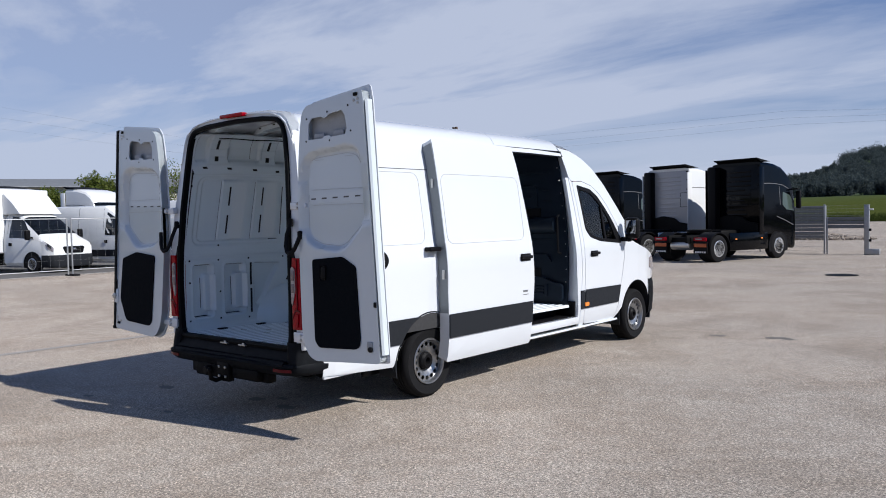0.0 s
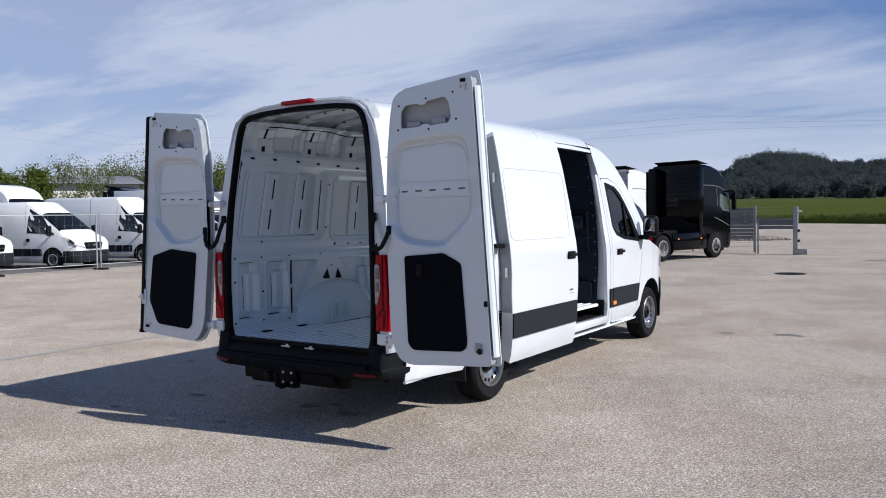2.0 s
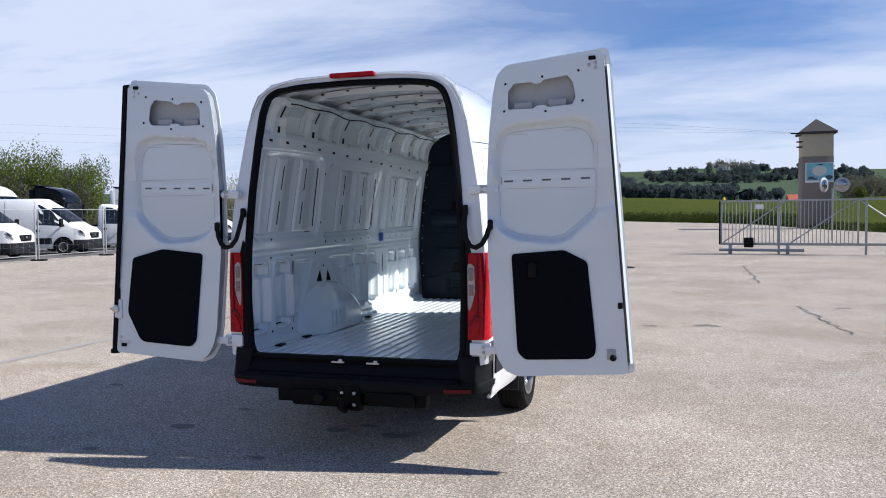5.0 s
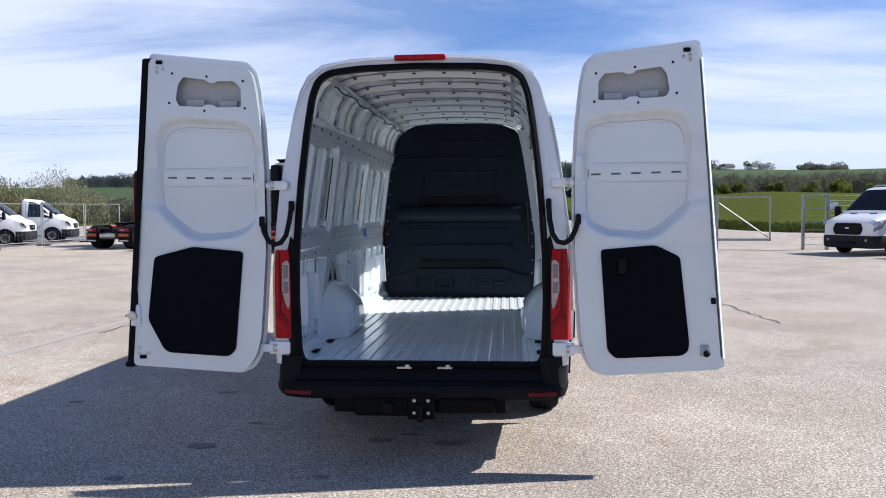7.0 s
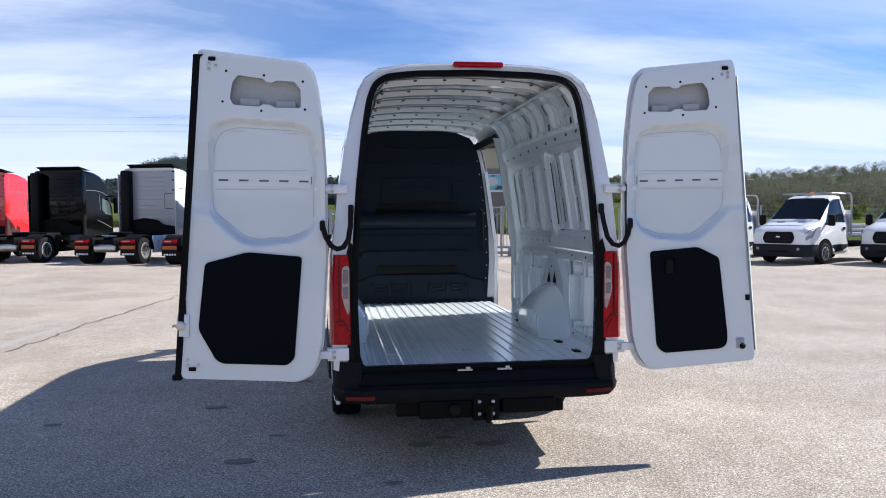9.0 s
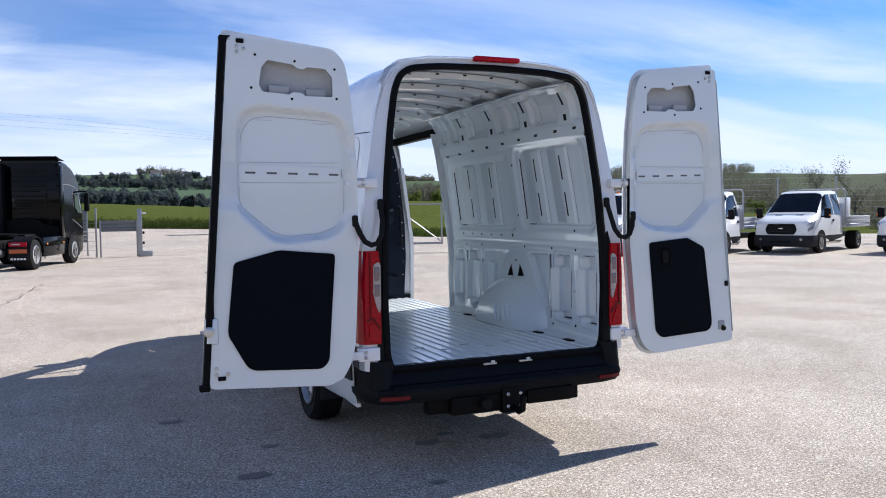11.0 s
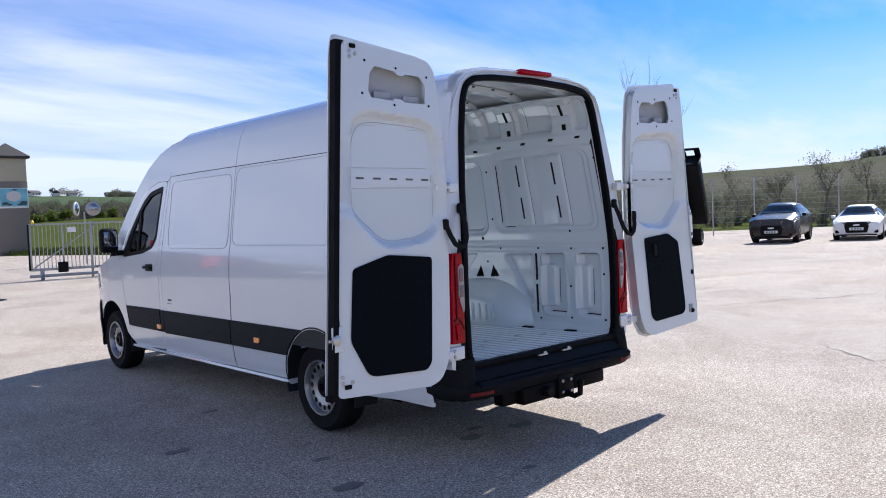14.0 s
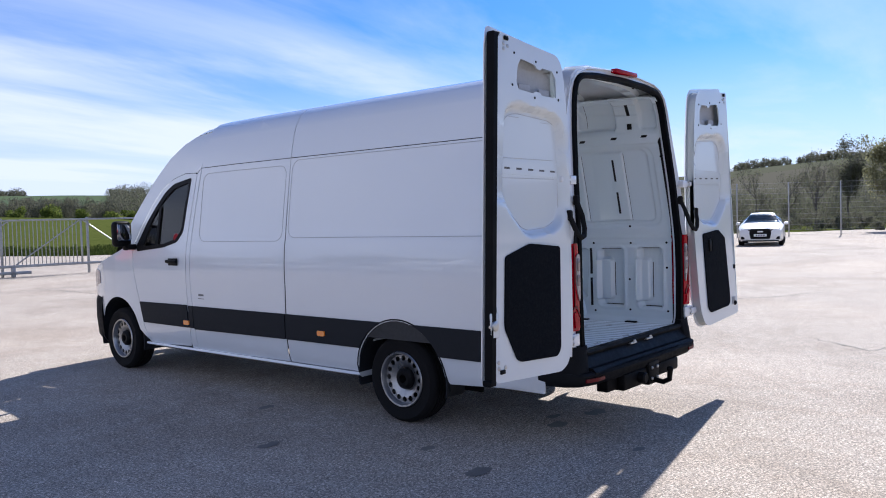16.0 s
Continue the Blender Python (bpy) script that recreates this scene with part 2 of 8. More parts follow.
def rrect(u0, u1, v0, v1, r=0.02, n=3):
    """A rounded rectangle as a list of points."""
    r = min(r, (u1 - u0) / 2.01, (v1 - v0) / 2.01)
    out = []
    for cu, cv, a0 in ((u1 - r, v1 - r, 0), (u0 + r, v1 - r, 90), (u0 + r, v0 + r, 180), (u1 - r, v0 + r, 270)):
        for k in range(n + 1):
            t = radians(a0 + 90 * k / n)
            out.append((cu + r * math.cos(t), cv + r * math.sin(t)))
    return out


def rounded(poly, r=0.03, n=3):
    """Rounds the corners of a polygon."""
    out, m = [], len(poly)
    for k in range(m):
        p, a, b = Vector(poly[k]), Vector(poly[k - 1]), Vector(poly[(k + 1) % m])
        q = min(r, 0.45 * (a - p).length, 0.45 * (b - p).length)
        s, e = p + (a - p).normalized() * q, p + (b - p).normalized() * q
        for j in range(n + 1):
            t = j / n
            out.append(tuple((1 - t) ** 2 * s + 2 * t * (1 - t) * p + t * t * e))
    return out


def sheet(bm, outer, holes=(), fn=None, thick=0.01, cu=(), cv=()):
    """A plate with holes, outlined in (u, v), cut along u and v lines, bent by fn(u, v, depth) into the world."""
    tb = bmesh.new()
    edges = []
    for ring in (outer, *holes):
        vs = [tb.verts.new((p[0], p[1], 0)) for p in ring]
        edges += [tb.edges.new((vs[k], vs[(k + 1) % len(vs)])) for k in range(len(vs))]
    bmesh.ops.triangle_fill(tb, use_beauty=True, use_dissolve=False, edges=edges)
    for axis, cuts in ((0, cu), (1, cv)):
        lo, hi = min(p[axis] for p in outer), max(p[axis] for p in outer)
        for c in cuts:
            if lo + 1e-4 < c < hi - 1e-4:
                bmesh.ops.bisect_plane(tb, geom=tb.verts[:] + tb.edges[:] + tb.faces[:], dist=1e-5, plane_co=(c, 0, 0) if axis == 0 else (0, c, 0), plane_no=(1, 0, 0) if axis == 0 else (0, 1, 0))
    tb.verts.index_update()
    a = [bm.verts.new(fn(v.co.x, v.co.y, 0.0)) for v in tb.verts]
    b = [bm.verts.new(fn(v.co.x, v.co.y, thick)) for v in tb.verts]
    for f in tb.faces:
        k = [v.index for v in f.verts]
        try:
            bm.faces.new([a[i] for i in k])
            bm.faces.new([b[i] for i in reversed(k)])
        except ValueError:
            pass
    for e in tb.edges:
        if len(e.link_faces) == 1:
            i, j = e.verts[0].index, e.verts[1].index
            try:
                bm.faces.new((a[i], a[j], b[j], b[i]))
            except ValueError:
                pass
    tb.free()
    return bm


def steps(a, b, n):
    return [a + (b - a) * k / n for k in range(n + 1)]


def interp(x, table):
    """Linear interpolation in rows of (x, value, ...)."""
    if x <= table[0][0]:
        return table[0][1:]
    for p, q in zip(table, table[1:]):
        if x <= q[0]:
            t = (x - p[0]) / (q[0] - p[0])
            return tuple(u + (w - u) * t for u, w in zip(p[1:], q[1:]))
    return table[-1][1:]


def smooth01(x):
    x = min(max(x, 0.0), 1.0)
    return x * x * (3 - 2 * x)

# ---- the white van: outer body ----
# half section: v runs up the side and over the roof; x, z of the skin
SECTION = [(0.28, 0.925, 0.28), (0.34, 0.955, 0.34), (0.42, 0.982, 0.42), (0.55, 0.998, 0.55), (0.70, 1.002, 0.70), (0.85, 1.003, 0.85), (1.0, 1.0, 1.0), (1.15, 1.004, 1.15), (1.28, 0.999, 1.28), (1.40, 0.988, 1.40), (1.47, 0.975, 1.47),
           (1.80, 0.932, 1.80), (2.08, 0.892, 2.08), (2.18, 0.876, 2.18), (2.30, 0.852, 2.30), (2.40, 0.828, 2.40), (2.48, 0.800, 2.48), (2.58, 0.745, 2.572), (2.68, 0.665, 2.632), (2.80, 0.55, 2.668), (3.05, 0.30, 2.69), (3.35, 0.0, 2.698)]
TAPER = [(0.0, 0.955), (0.15, 0.968), (0.5, 0.99), (0.9, 1.0), (6.0, 1.0), (6.3, 0.985), (6.5, 0.945), (6.68, 0.885), (6.82, 0.79), (6.92, 0.66)]
DROP = [(0.1, -0.045), (0.35, -0.02), (0.8, 0.0), (3.8, 0.0), (4.5, -0.01)]
RECESSES = ((0.40, 2.93, 1.46, 2.165), (3.08, 4.28, 1.46, 2.085))


def body_xz(y, v):
    x, z = interp(v, SECTION)
    return x * interp(y, TAPER)[0], z + interp(y, DROP)[0] * smooth01((v - 1.6) / 1.0)


def body_fn(side, off=0.0, slide=0.0):
    """Maps (y, v, depth) onto the van's skin; off lifts it outwards, slide moves it along the van."""
    def fn(y, v, d):
        x, z = body_xz(y, v)
        x2, z2 = body_xz(y, min(v, 3.34) + 0.01)
        x1, z1 = body_xz(y, min(v, 3.34))
        t = Vector((x2 - x1, z2 - z1)).normalized()
        n = Vector((t.y, -t.x))
        dent = 0.0
        for a, b, c, e in RECESSES:
            k = min(y - a, b - y, v - c, e - v)
            dent = max(dent, 0.002 * smooth01(k / 0.03))
        q = off - d - dent
        return side * (x + n.x * q), y + slide, z + n.y * q
    return fn


VS = [s[0] for s in SECTION] + [1.465, 1.475, 1.49, 2.15, 2.16, 2.06, 2.075]
YS = steps(0.2, 6.9, 30) + [a + k for r in RECESSES for a, k in ((r[0], 0.015), (r[0], 0.03), (r[1], -0.015), (r[1], -0.03))]
REAR_Y, FRONT_Y, HUB = 1.638, 5.963, 0.345


def arch(yc, rx, rz, z0, a0=0, a1=180, n=18):
    return [(yc + rx * math.cos(radians(a)), z0 + rz * math.sin(radians(a))) for a in steps(a0, a1, n)]


van = thing("cargo_van", "white high-roof panel van with both rear doors swung wide open", "van")

# side panels behind the cab, on either side, with the wheel arch cut out
rear_outline = [(0.17, 2.18), (0.17, 0.80), (0.30, 0.80), (0.30, 0.41), (1.14, 0.36)] + arch(REAR_Y, 0.47, 0.465, 0.345, 172, 8)[0:] + [(2.12, 0.36), (2.985, 0.36), (3.0, 2.18)]
for side in (-1, 1):
    sp = part("side_panel", sheet(bmesh.new(), rear_outline, (), body_fn(side), 0.006, YS, VS), WHITE, van)
    # dark moulding, cut at the arch
    for far in (0.31, 2.992):
        s = -1 if far < 1 else 1
        b = [(far, 0.565)] + [(REAR_Y + s * (0.006 + 0.475 * math.sqrt(1 - ((z - 0.345) / 0.47) ** 2)), z) for z in steps(0.565, 0.79, 8)] + [(far, 0.79)]
        part("moulding", sheet(bmesh.new(), b, (), body_fn(side, 0.014), 0.016, YS, VS), DARK_PLASTIC, van, "dark grey plastic rubbing strip")
    # arch lip and dark liner
    bm = bmesh.new()
    rings = []
    for y, z in arch(REAR_Y, 0.475, 0.47, 0.345, -6, 186, 26):
        x = interp(max(z, 0.3), SECTION)[0]
        ny, nz = (y - REAR_Y) / 0.475, (z - 0.345) / 0.47
        rings.append([(side * (x + 0.004), y, z), (side * (x + 0.004), y + ny * 0.012, z + nz * 0.012), (side * (x - 0.05), y + ny * 0.012, z + nz * 0.012), (side * (x - 0.05), y, z)])
    loop_faces(bm, rings)
    part("arch_lip", bm, DARK_PLASTIC, van)
    bm = bmesh.new()
    loop_faces(bm, [[(side * 0.975, y, z), (side * 0.76, y, z), (side * 0.76, y + (y - REAR_Y) * 0.03, z + 0.012), (side * 0.975, y + (y - REAR_Y) * 0.03, z + 0.012)] for y, z in arch(REAR_Y, 0.465, 0.455, 0.345, -12, 192, 26)])
    part("arch_liner", bm, DARK_PLASTIC, van)
    bm = bmesh.new()
    loop_faces(bm, [[(side * 0.965, y, z), (side * 0.52, y, z), (side * 0.52, y + (y - FRONT_Y) * 0.03, z + 0.012), (side * 0.965, y + (y - FRONT_Y) * 0.03, z + 0.012)] for y, z in arch(FRONT_Y, 0.455, 0.475, 0.345, -12, 192, 26)])
    part("arch_liner", bm, DARK_PLASTIC, van)
    # inner wall of each wheel house, so that no light shows through
    for yc in (REAR_Y, FRONT_Y):
        boxed("wheel_house", (side * 0.545, yc, 0.42), (0.03, 0.98, 0.40), CHASSIS, van, 0.01)

# the left middle panel, the pillars and the step below the load door
mid = [(3.006, 0.36), (4.44, 0.35), (4.44, 0.6), (4.50, 1.0), (4.48, 1.5), (4.40, 2.18), (3.006, 2.18)]
part("side_panel", sheet(bmesh.new(), mid, (), body_fn(-1), 0.006, YS, VS), WHITE, van)
part("moulding", sheet(bmesh.new(), rounded([(3.008, 0.565), (4.44, 0.555), (4.45, 0.79), (3.008, 0.79)], 0.008, 2), (), body_fn(-1, 0.014), 0.016, YS, VS), DARK_PLASTIC, van)
for side in (-1, 1):
    # pillar between the load space and the cab door
    pil = [(4.447, 0.35), (4.55, 0.35), (4.53, 0.6), (4.575, 1.0), (4.555, 1.5), (4.47, 2.13), (4.41, 2.18), (4.487, 1.5), (4.507, 1.0), (4.447, 0.6)]
    part("pillar", sheet(bmesh.new(), pil, (), body_fn(side), 0.03 if side > 0 else 0.006, YS, VS), WHITE, van)
    part("moulding", sheet(bmesh.new(), rrect(4.456, 4.535, 0.565, 0.79, 0.006), (), body_fn(side, 0.014), 0.016, YS, VS), DARK_PLASTIC, van)
    part("side_marker", sheet(bmesh.new(), rrect(4.52, 4.615, 0.595, 0.640, 0.012), (), body_fn(side, 0.026), 0.014, (), ()), AMBER, van)
    # sill
    bm = bmesh.new()
    loop_faces(bm, [[(side * (0.972 + o), y, 0.355), (side * (0.978 + o), y, 0.335), (side * 0.95, y, 0.312), (side * 0.70, y, 0.312), (side * 0.70, y, 0.36)] for y, o in ((2.10, 0.0), (2.16, 0.012), (5.34, 0.012), (5.42, 0.0))])
    part("sill", bm, WHITE, van)
    # cab door with its window
    door = [(4.557, 0.37), (5.32, 0.345), (5.42, 0.52), (5.47, 0.75), (5.55, 0.95), (5.60, 1.15), (5.61, 1.36), (5.46, 1.60), (5.27, 1.83), (5.10, 1.99), (4.92, 2.09), (4.70, 2.14), (4.478, 2.135), (4.562, 1.5), (4.582, 1.0), (4.537, 0.6)]
    win = rounded([(4.66, 1.55), (4.75, 1.45), (4.98, 1.395), (5.49, 1.355), (5.50, 1.40), (5.33, 1.63), (5.18, 1.80), (5.03, 1.94), (4.88, 2.025), (4.585, 2.075)], 0.03)
    cd = part("front_door", sheet(bmesh.new(), rounded(door, 0.03, 2), [win], body_fn(side), 0.02, YS, VS), WHITE, van)
    win2 = rounded([(4.645, 1.54), (4.745, 1.435), (4.98, 1.38), (5.52, 1.335), (5.535, 1.395), (5.35, 1.65), (5.19, 1.82), (5.04, 1.96), (4.885, 2.045), (4.567, 2.095)], 0.03)
    part("window_frame", sheet(bmesh.new(), win2, [rounded([(4.68, 1.56), (4.765, 1.47), (4.98, 1.42), (5.40, 1.39), (5.27, 1.65), (5.16, 1.78), (5.02, 1.90), (4.87, 1.995), (4.605, 2.045)], 0.03)], body_fn(side, 0.004), 0.012, YS, VS), BLACK_PLASTIC, cd)
    part("window_bar", sheet(bmesh.new(), [(5.10, 1.41), (5.145, 1.405), (5.13, 1.79), (5.085, 1.82)], (), body_fn(side, 0.006), 0.012, (), VS), BLACK_PLASTIC, cd)
    pane = part("pane", sheet(bmesh.new(), win, (), body_fn(side, -0.008), 0.004, (), VS), GLASS, cd)
    pane.visible_shadow = False
    hb = bmesh.new()
    box(hb, (side * 1.025, 4.80, 1.235), (0.035, 0.20, 0.035), 0.014)
    box(hb, (side * 1.006, 4.80, 1.230), (0.012, 0.17, 0.075), 0.005)
    part("handle", hb, BLACK_PLASTIC, cd)
    part("moulding", sheet(bmesh.new(), rounded([(4.545, 0.565), (5.41, 0.57), (5.475, 0.79), (4.565, 0.795)], 0.008, 2), (), body_fn(side, 0.014), 0.016, YS, VS), DARK_PLASTIC, cd)
    # mirror on its foot
    mir = part("mirror", box(bmesh.new(), (side * 1.125, 5.60, 1.53), (0.20, 0.11, 0.28), 0.045, None, 3), BLACK_PLASTIC, van)
    box2 = bmesh.new()
    box(box2, (side * 1.00, 5.60, 1.385), (0.16, 0.13, 0.06), 0.02)
    box(box2, (side * 1.075, 5.60, 1.40), (0.06, 0.07, 0.10), 0.02)
    part("mirror_foot", box2, BLACK_PLASTIC, mir)
    part("mirror_glass", box(bmesh.new(), (side * 1.125, 5.542, 1.55), (0.155, 0.006, 0.19), 0.02), MIRROR, mir)
    # wing with the front arch
    wing = [(5.326, 0.345)] + arch(FRONT_Y, 0.455, 0.475, 0.345, 172, 30, 16)[1:] + [(6.42, 0.80), (6.72, 0.82), (6.74, 1.02), (6.55, 1.14), (6.3, 1.225), (6.0, 1.31), (5.72, 1.40), (5.618, 1.36), (5.608, 1.15), (5.558, 0.95), (5.478, 0.75), (5.428, 0.52)]
    part("wing", sheet(bmesh.new(), wing, (), body_fn(side), 0.006, YS + steps(6.2, 6.9, 10), VS), WHITE, van)
    part("headlamp", sheet(bmesh.new(), rounded([(6.42, 0.96), (6.73, 0.90), (6.78, 1.0), (6.55, 1.125), (6.42, 1.10)], 0.02), (), body_fn(side, 0.008), 0.012, steps(6.2, 6.9, 12), VS), CLEAR_LAMP, van)
    # A pillar and the curved side of the cab roof above the door
    pill = [(4.415, 2.185), (4.475, 2.142), (4.70, 2.147), (4.92, 2.097), (5.105, 1.997), (5.275, 1.837), (5.465, 1.607), (5.622, 1.37), (5.80, 1.385), (5.93, 1.40), (5.72, 1.62), (5.48, 1.88), (5.25, 2.12), (5.02, 2.32), (4.80, 2.45), (4.60, 2.53), (4.35, 2.56), (4.36, 2.40)]
    part("cab_pillar", sheet(bmesh.new(), pill, (), body_fn(side), 0.006, YS, VS), WHITE, van)

# roof skins, across from side to side
L = 3.35 - 2.187


def roof_fn(y, w, d):
    return body_fn(1 if w >= 0 else -1)(y, 3.35 - abs(w), d)


CW = [s * (3.35 - v) for v, _, _ in SECTION if v > 2.1 for s in (-1, 1)] + [0.9, -0.9, 0.88, -0.88]
part("roof", sheet(bmesh.new(), [(0.17, -L), (3.0, -L), (3.0, L), (0.17, L)], (), roof_fn, 0.006, YS, CW), WHITE, van)
part("roof", sheet(bmesh.new(), [(3.007, -L), (4.405, -L), (4.33, 0.95 - L), (4.33, L - 0.30), (4.37, 0.905), (3.02, 0.905), (3.007, 0.90)], (), roof_fn, 0.006, YS, CW), WHITE, van)

# cab front: centre line and side line, skinned across
SIDE_LINE = [(0.745, 4.34, 2.562), (0.765, 4.60, 2.525), (0.805, 4.80, 2.448), (0.84, 5.02, 2.318), (0.882, 5.25, 2.118), (0.922, 5.48, 1.88), (0.958, 5.72, 1.62), (0.985, 5.93, 1.40), (0.98, 6.0, 1.315), (0.965, 6.3, 1.228), (0.92, 6.55, 1.143), (0.86, 6.74, 1.02), (0.83, 6.79, 0.82)]
MID_LINE = [(4.34, 2.69), (4.62, 2.675), (4.86, 2.62), (5.10, 2.50), (5.36, 2.27), (5.62, 2.02), (5.88, 1.75), (6.12, 1.50), (6.20, 1.42), (6.48, 1.33), (6.72, 1.24), (6.90, 1.10), (6.955, 0.84)]


def cab_row(k):
    (sx, sy, sz), (my, mz) = SIDE_LINE[k], MID_LINE[k]
    out = []
    for w in steps(-1, 1, 14):
        e = abs(w)
        f = 1 - (1 - e ** 2.6)
        q = f * (0.55 + 0.45 * e)
        out.append((sx * w, my + (sy - my) * q, mz + (sz - mz) * (e ** 3.2)))
    return out


def cab_skin(name, k0, k1, mat):
    bm = bmesh.new()
    loop_faces(bm, [cab_row(k) for k in range(k0, k1 + 1)], closed=False)
    bmesh.ops.solidify(bm, geom=bm.faces[:], thickness=0.008)
    return part(name, bm, mat, van, "", 50)


cab_skin("roof_front", 0, 3, WHITE)
screen = cab_skin("windscreen", 3, 7, SCREEN)
screen.visible_shadow = False
cab_skin("scuttle", 7, 8, BLACK_PLASTIC)
cab_skin("bonnet", 8, 12, WHITE)
PLAN = [(0.99, 6.36), (0.955, 6.5), (0.89, 6.69), (0.78, 6.83), (0.5, 6.93), (0.0, 6.97), (-0.5, 6.93), (-0.78, 6.83), (-0.89, 6.69), (-0.955, 6.5), (-0.99, 6.36)]
bm = bmesh.new()
loop_faces(bm, [[(x * s, y - o, z) for x, y in PLAN] for z, s, o in ((0.27, 0.95, 0.05), (0.34, 0.985, 0.01), (0.55, 1.0, -0.005), (0.74, 1.0, 0.0), (0.81, 0.99, 0.02))], closed=False)
bmesh.ops.solidify(bm, geom=bm.faces[:], thickness=0.02)
part("front_bumper", bm, DARK_PLASTIC, van)
boxed("grille", (0, 6.93, 0.93), (1.0, 0.06, 0.2), BLACK_PLASTIC, van, 0.02)
boxed("underbody", (0, 3.6, 0.47), (1.06, 6.0, 0.24), CHASSIS, van, 0.05)
boxed("dashboard", (0, 5.55, 1.12), (1.72, 0.55, 0.32), SEAT, van, 0.08)
boxed("cab_floor", (0, 5.3, 0.60), (1.80, 1.6, 0.08), SEAT, van, 0.02)
for x, w in ((-0.52, 0.5), (0.42, 0.85)):
    st = part("cab_seat", box(bmesh.new(), (x, 4.92, 0.88), (w, 0.5, 0.16), 0.06, None, 3), SEAT, van)
    part("seat_back", box(bmesh.new(), (x, 4.72, 1.17), (w, 0.16, 0.66), 0.07, None, 3), SEAT, st)
    part("headrest", box(bmesh.new(), (x, 4.73, 1.58), (0.26, 0.10, 0.20), 0.045, None, 3), SEAT, st)
part("jacket", box(bmesh.new(), (-0.56, 4.83, 1.36), (0.34, 0.10, 0.34), 0.045, pose(0, 0, 0, 0, 0, 3), 3), RED_CLOTH, van, "red cloth over the driver's seat")
bm = bmesh.new()
tube(bm, [(-0.5 + 0.19 * math.cos(a), 5.28 + 0.08 * math.sin(a), 1.33 + 0.17 * math.sin(a)) for a in steps(0, 2 * math.pi, 20)], 0.014)
part("steering_wheel", bm, SEAT, van)


# ---- wheels ----
def wheel_parts(owner, side, x, y, r=0.345, w=0.225, rim_r=0.222, rim_mat=None, holes=16, name="wheel", cap=True):
    """A tyre on a pressed steel rim with round holes near its edge; x is the outer face."""
    tyre_prof = [(0.0, rim_r * 0.97), (0.012, rim_r * 1.02), (0.006, rim_r * 1.12), (0.0, r * 0.83), (-0.006, r * 0.9), (0.012, r * 0.965), (0.03, r * 0.99)]
    for k in range(4):
        a = 0.045 + (w - 0.09) * k / 4
        tyre_prof += [(a, r), (a + (w - 0.09) / 4 - 0.014, r), (a + (w - 0.09) / 4 - 0.012, r - 0.008), (a + (w - 0.09) / 4 - 0.002, r - 0.008)]
    tyre_prof += [(w - 0.045, r), (w - 0.03, r * 0.99), (w - 0.012, r * 0.965), (w, r * 0.88), (w, rim_r)]
    t = part(name, lathe(bmesh.new(), [(-a, q) for a, q in tyre_prof], 40, "X", (x, y, r), side, False), RUBBER, owner)
    bm = bmesh.new()
    lathe(bm, [(-0.004, rim_r), (0.004, rim_r - 0.006), (0.002, rim_r - 0.018), (-0.016, rim_r - 0.026), (-0.03, rim_r - 0.03), (-0.12, rim_r - 0.05), (-0.20, rim_r - 0.05), (-0.20, rim_r)], 40, "X", (x, y, r), side, False)
    part("rim", bm, rim_mat or RIM, t)
    # dish with a ring of holes
    outer = [(y + (rim_r - 0.028) * math.cos(a), r + (rim_r - 0.028) * math.sin(a)) for a in steps(0, 2 * math.pi, 48)[:-1]]
    cut = []
    for k in range(holes):
        a = 2 * math.pi * k / holes
        cy, cz, hr = y + (rim_r - 0.058) * math.cos(a), r + (rim_r - 0.058) * math.sin(a), 0.0225
        cut.append([(cy + hr * math.cos(b) * 1.0, cz + hr * math.sin(b)) for b in steps(0, 2 * math.pi, 8)[:-1]])
    hubc = [(y + 0.085 * math.cos(a), r + 0.085 * math.sin(a)) for a in steps(0, 2 * math.pi, 24)[:-1]]

    def dish(u, v, d):
        q = math.hypot(u - y, v - r)
        return x - side * (0.038 + 0.03 * smooth01((rim_r - 0.09 - q) / 0.05) + d), u, v

    part("wheel_disc", sheet(bmesh.new(), outer, cut + [hubc], dish, 0.008, (), ()), rim_mat or RIM, t, "", 50)
    bm = bmesh.new()
    lathe(bm, [(-0.075, 0.02), (-0.02, 0.035), (-0.02, 0.06), (-0.036, 0.082), (-0.066, 0.088), (-0.11, 0.088)], 24, "X", (x, y, r), side)
    for k in range(6):
        a = 2 * math.pi * k / 6
        lathe(bm, [(-0.07, 0.014), (-0.036, 0.014), (-0.032, 0.008)], 6, "X", (x, y + 0.07 * math.cos(a), r + 0.07 * math.sin(a)), side)
    part("hub_cap", bm, BLACK_PLASTIC if cap else (rim_mat or RIM), t)
    part("brake_drum", lathe(bmesh.new(), [(-0.09, 0.05), (-0.09, rim_r - 0.06), (-0.17, rim_r - 0.06), (-0.17, 0.05)], 24, "X", (x, y, r), side), CHASSIS, t)
    return t


for side in (-1, 1):
    wheel_parts(van, side, side * 0.975, REAR_Y)
    wheel_parts(van, side, side * 0.97, FRONT_Y)
for y in (REAR_Y, FRONT_Y):
    bm = bmesh.new()
    tube(bm, [(-0.8, y, HUB), (0.8, y, HUB)], 0.055, 10)
    part("axle", bm, CHASSIS, van)


# ---- rear end: frame, seal, lamps, bumper ----
def rear_y(z):
    return 0.105 + 0.085 * smooth01((z - 1.2) / 1.5)


def rear_fn(off=0.0):
    return lambda x, z, d: (x, rear_y(z) - off + d, z)


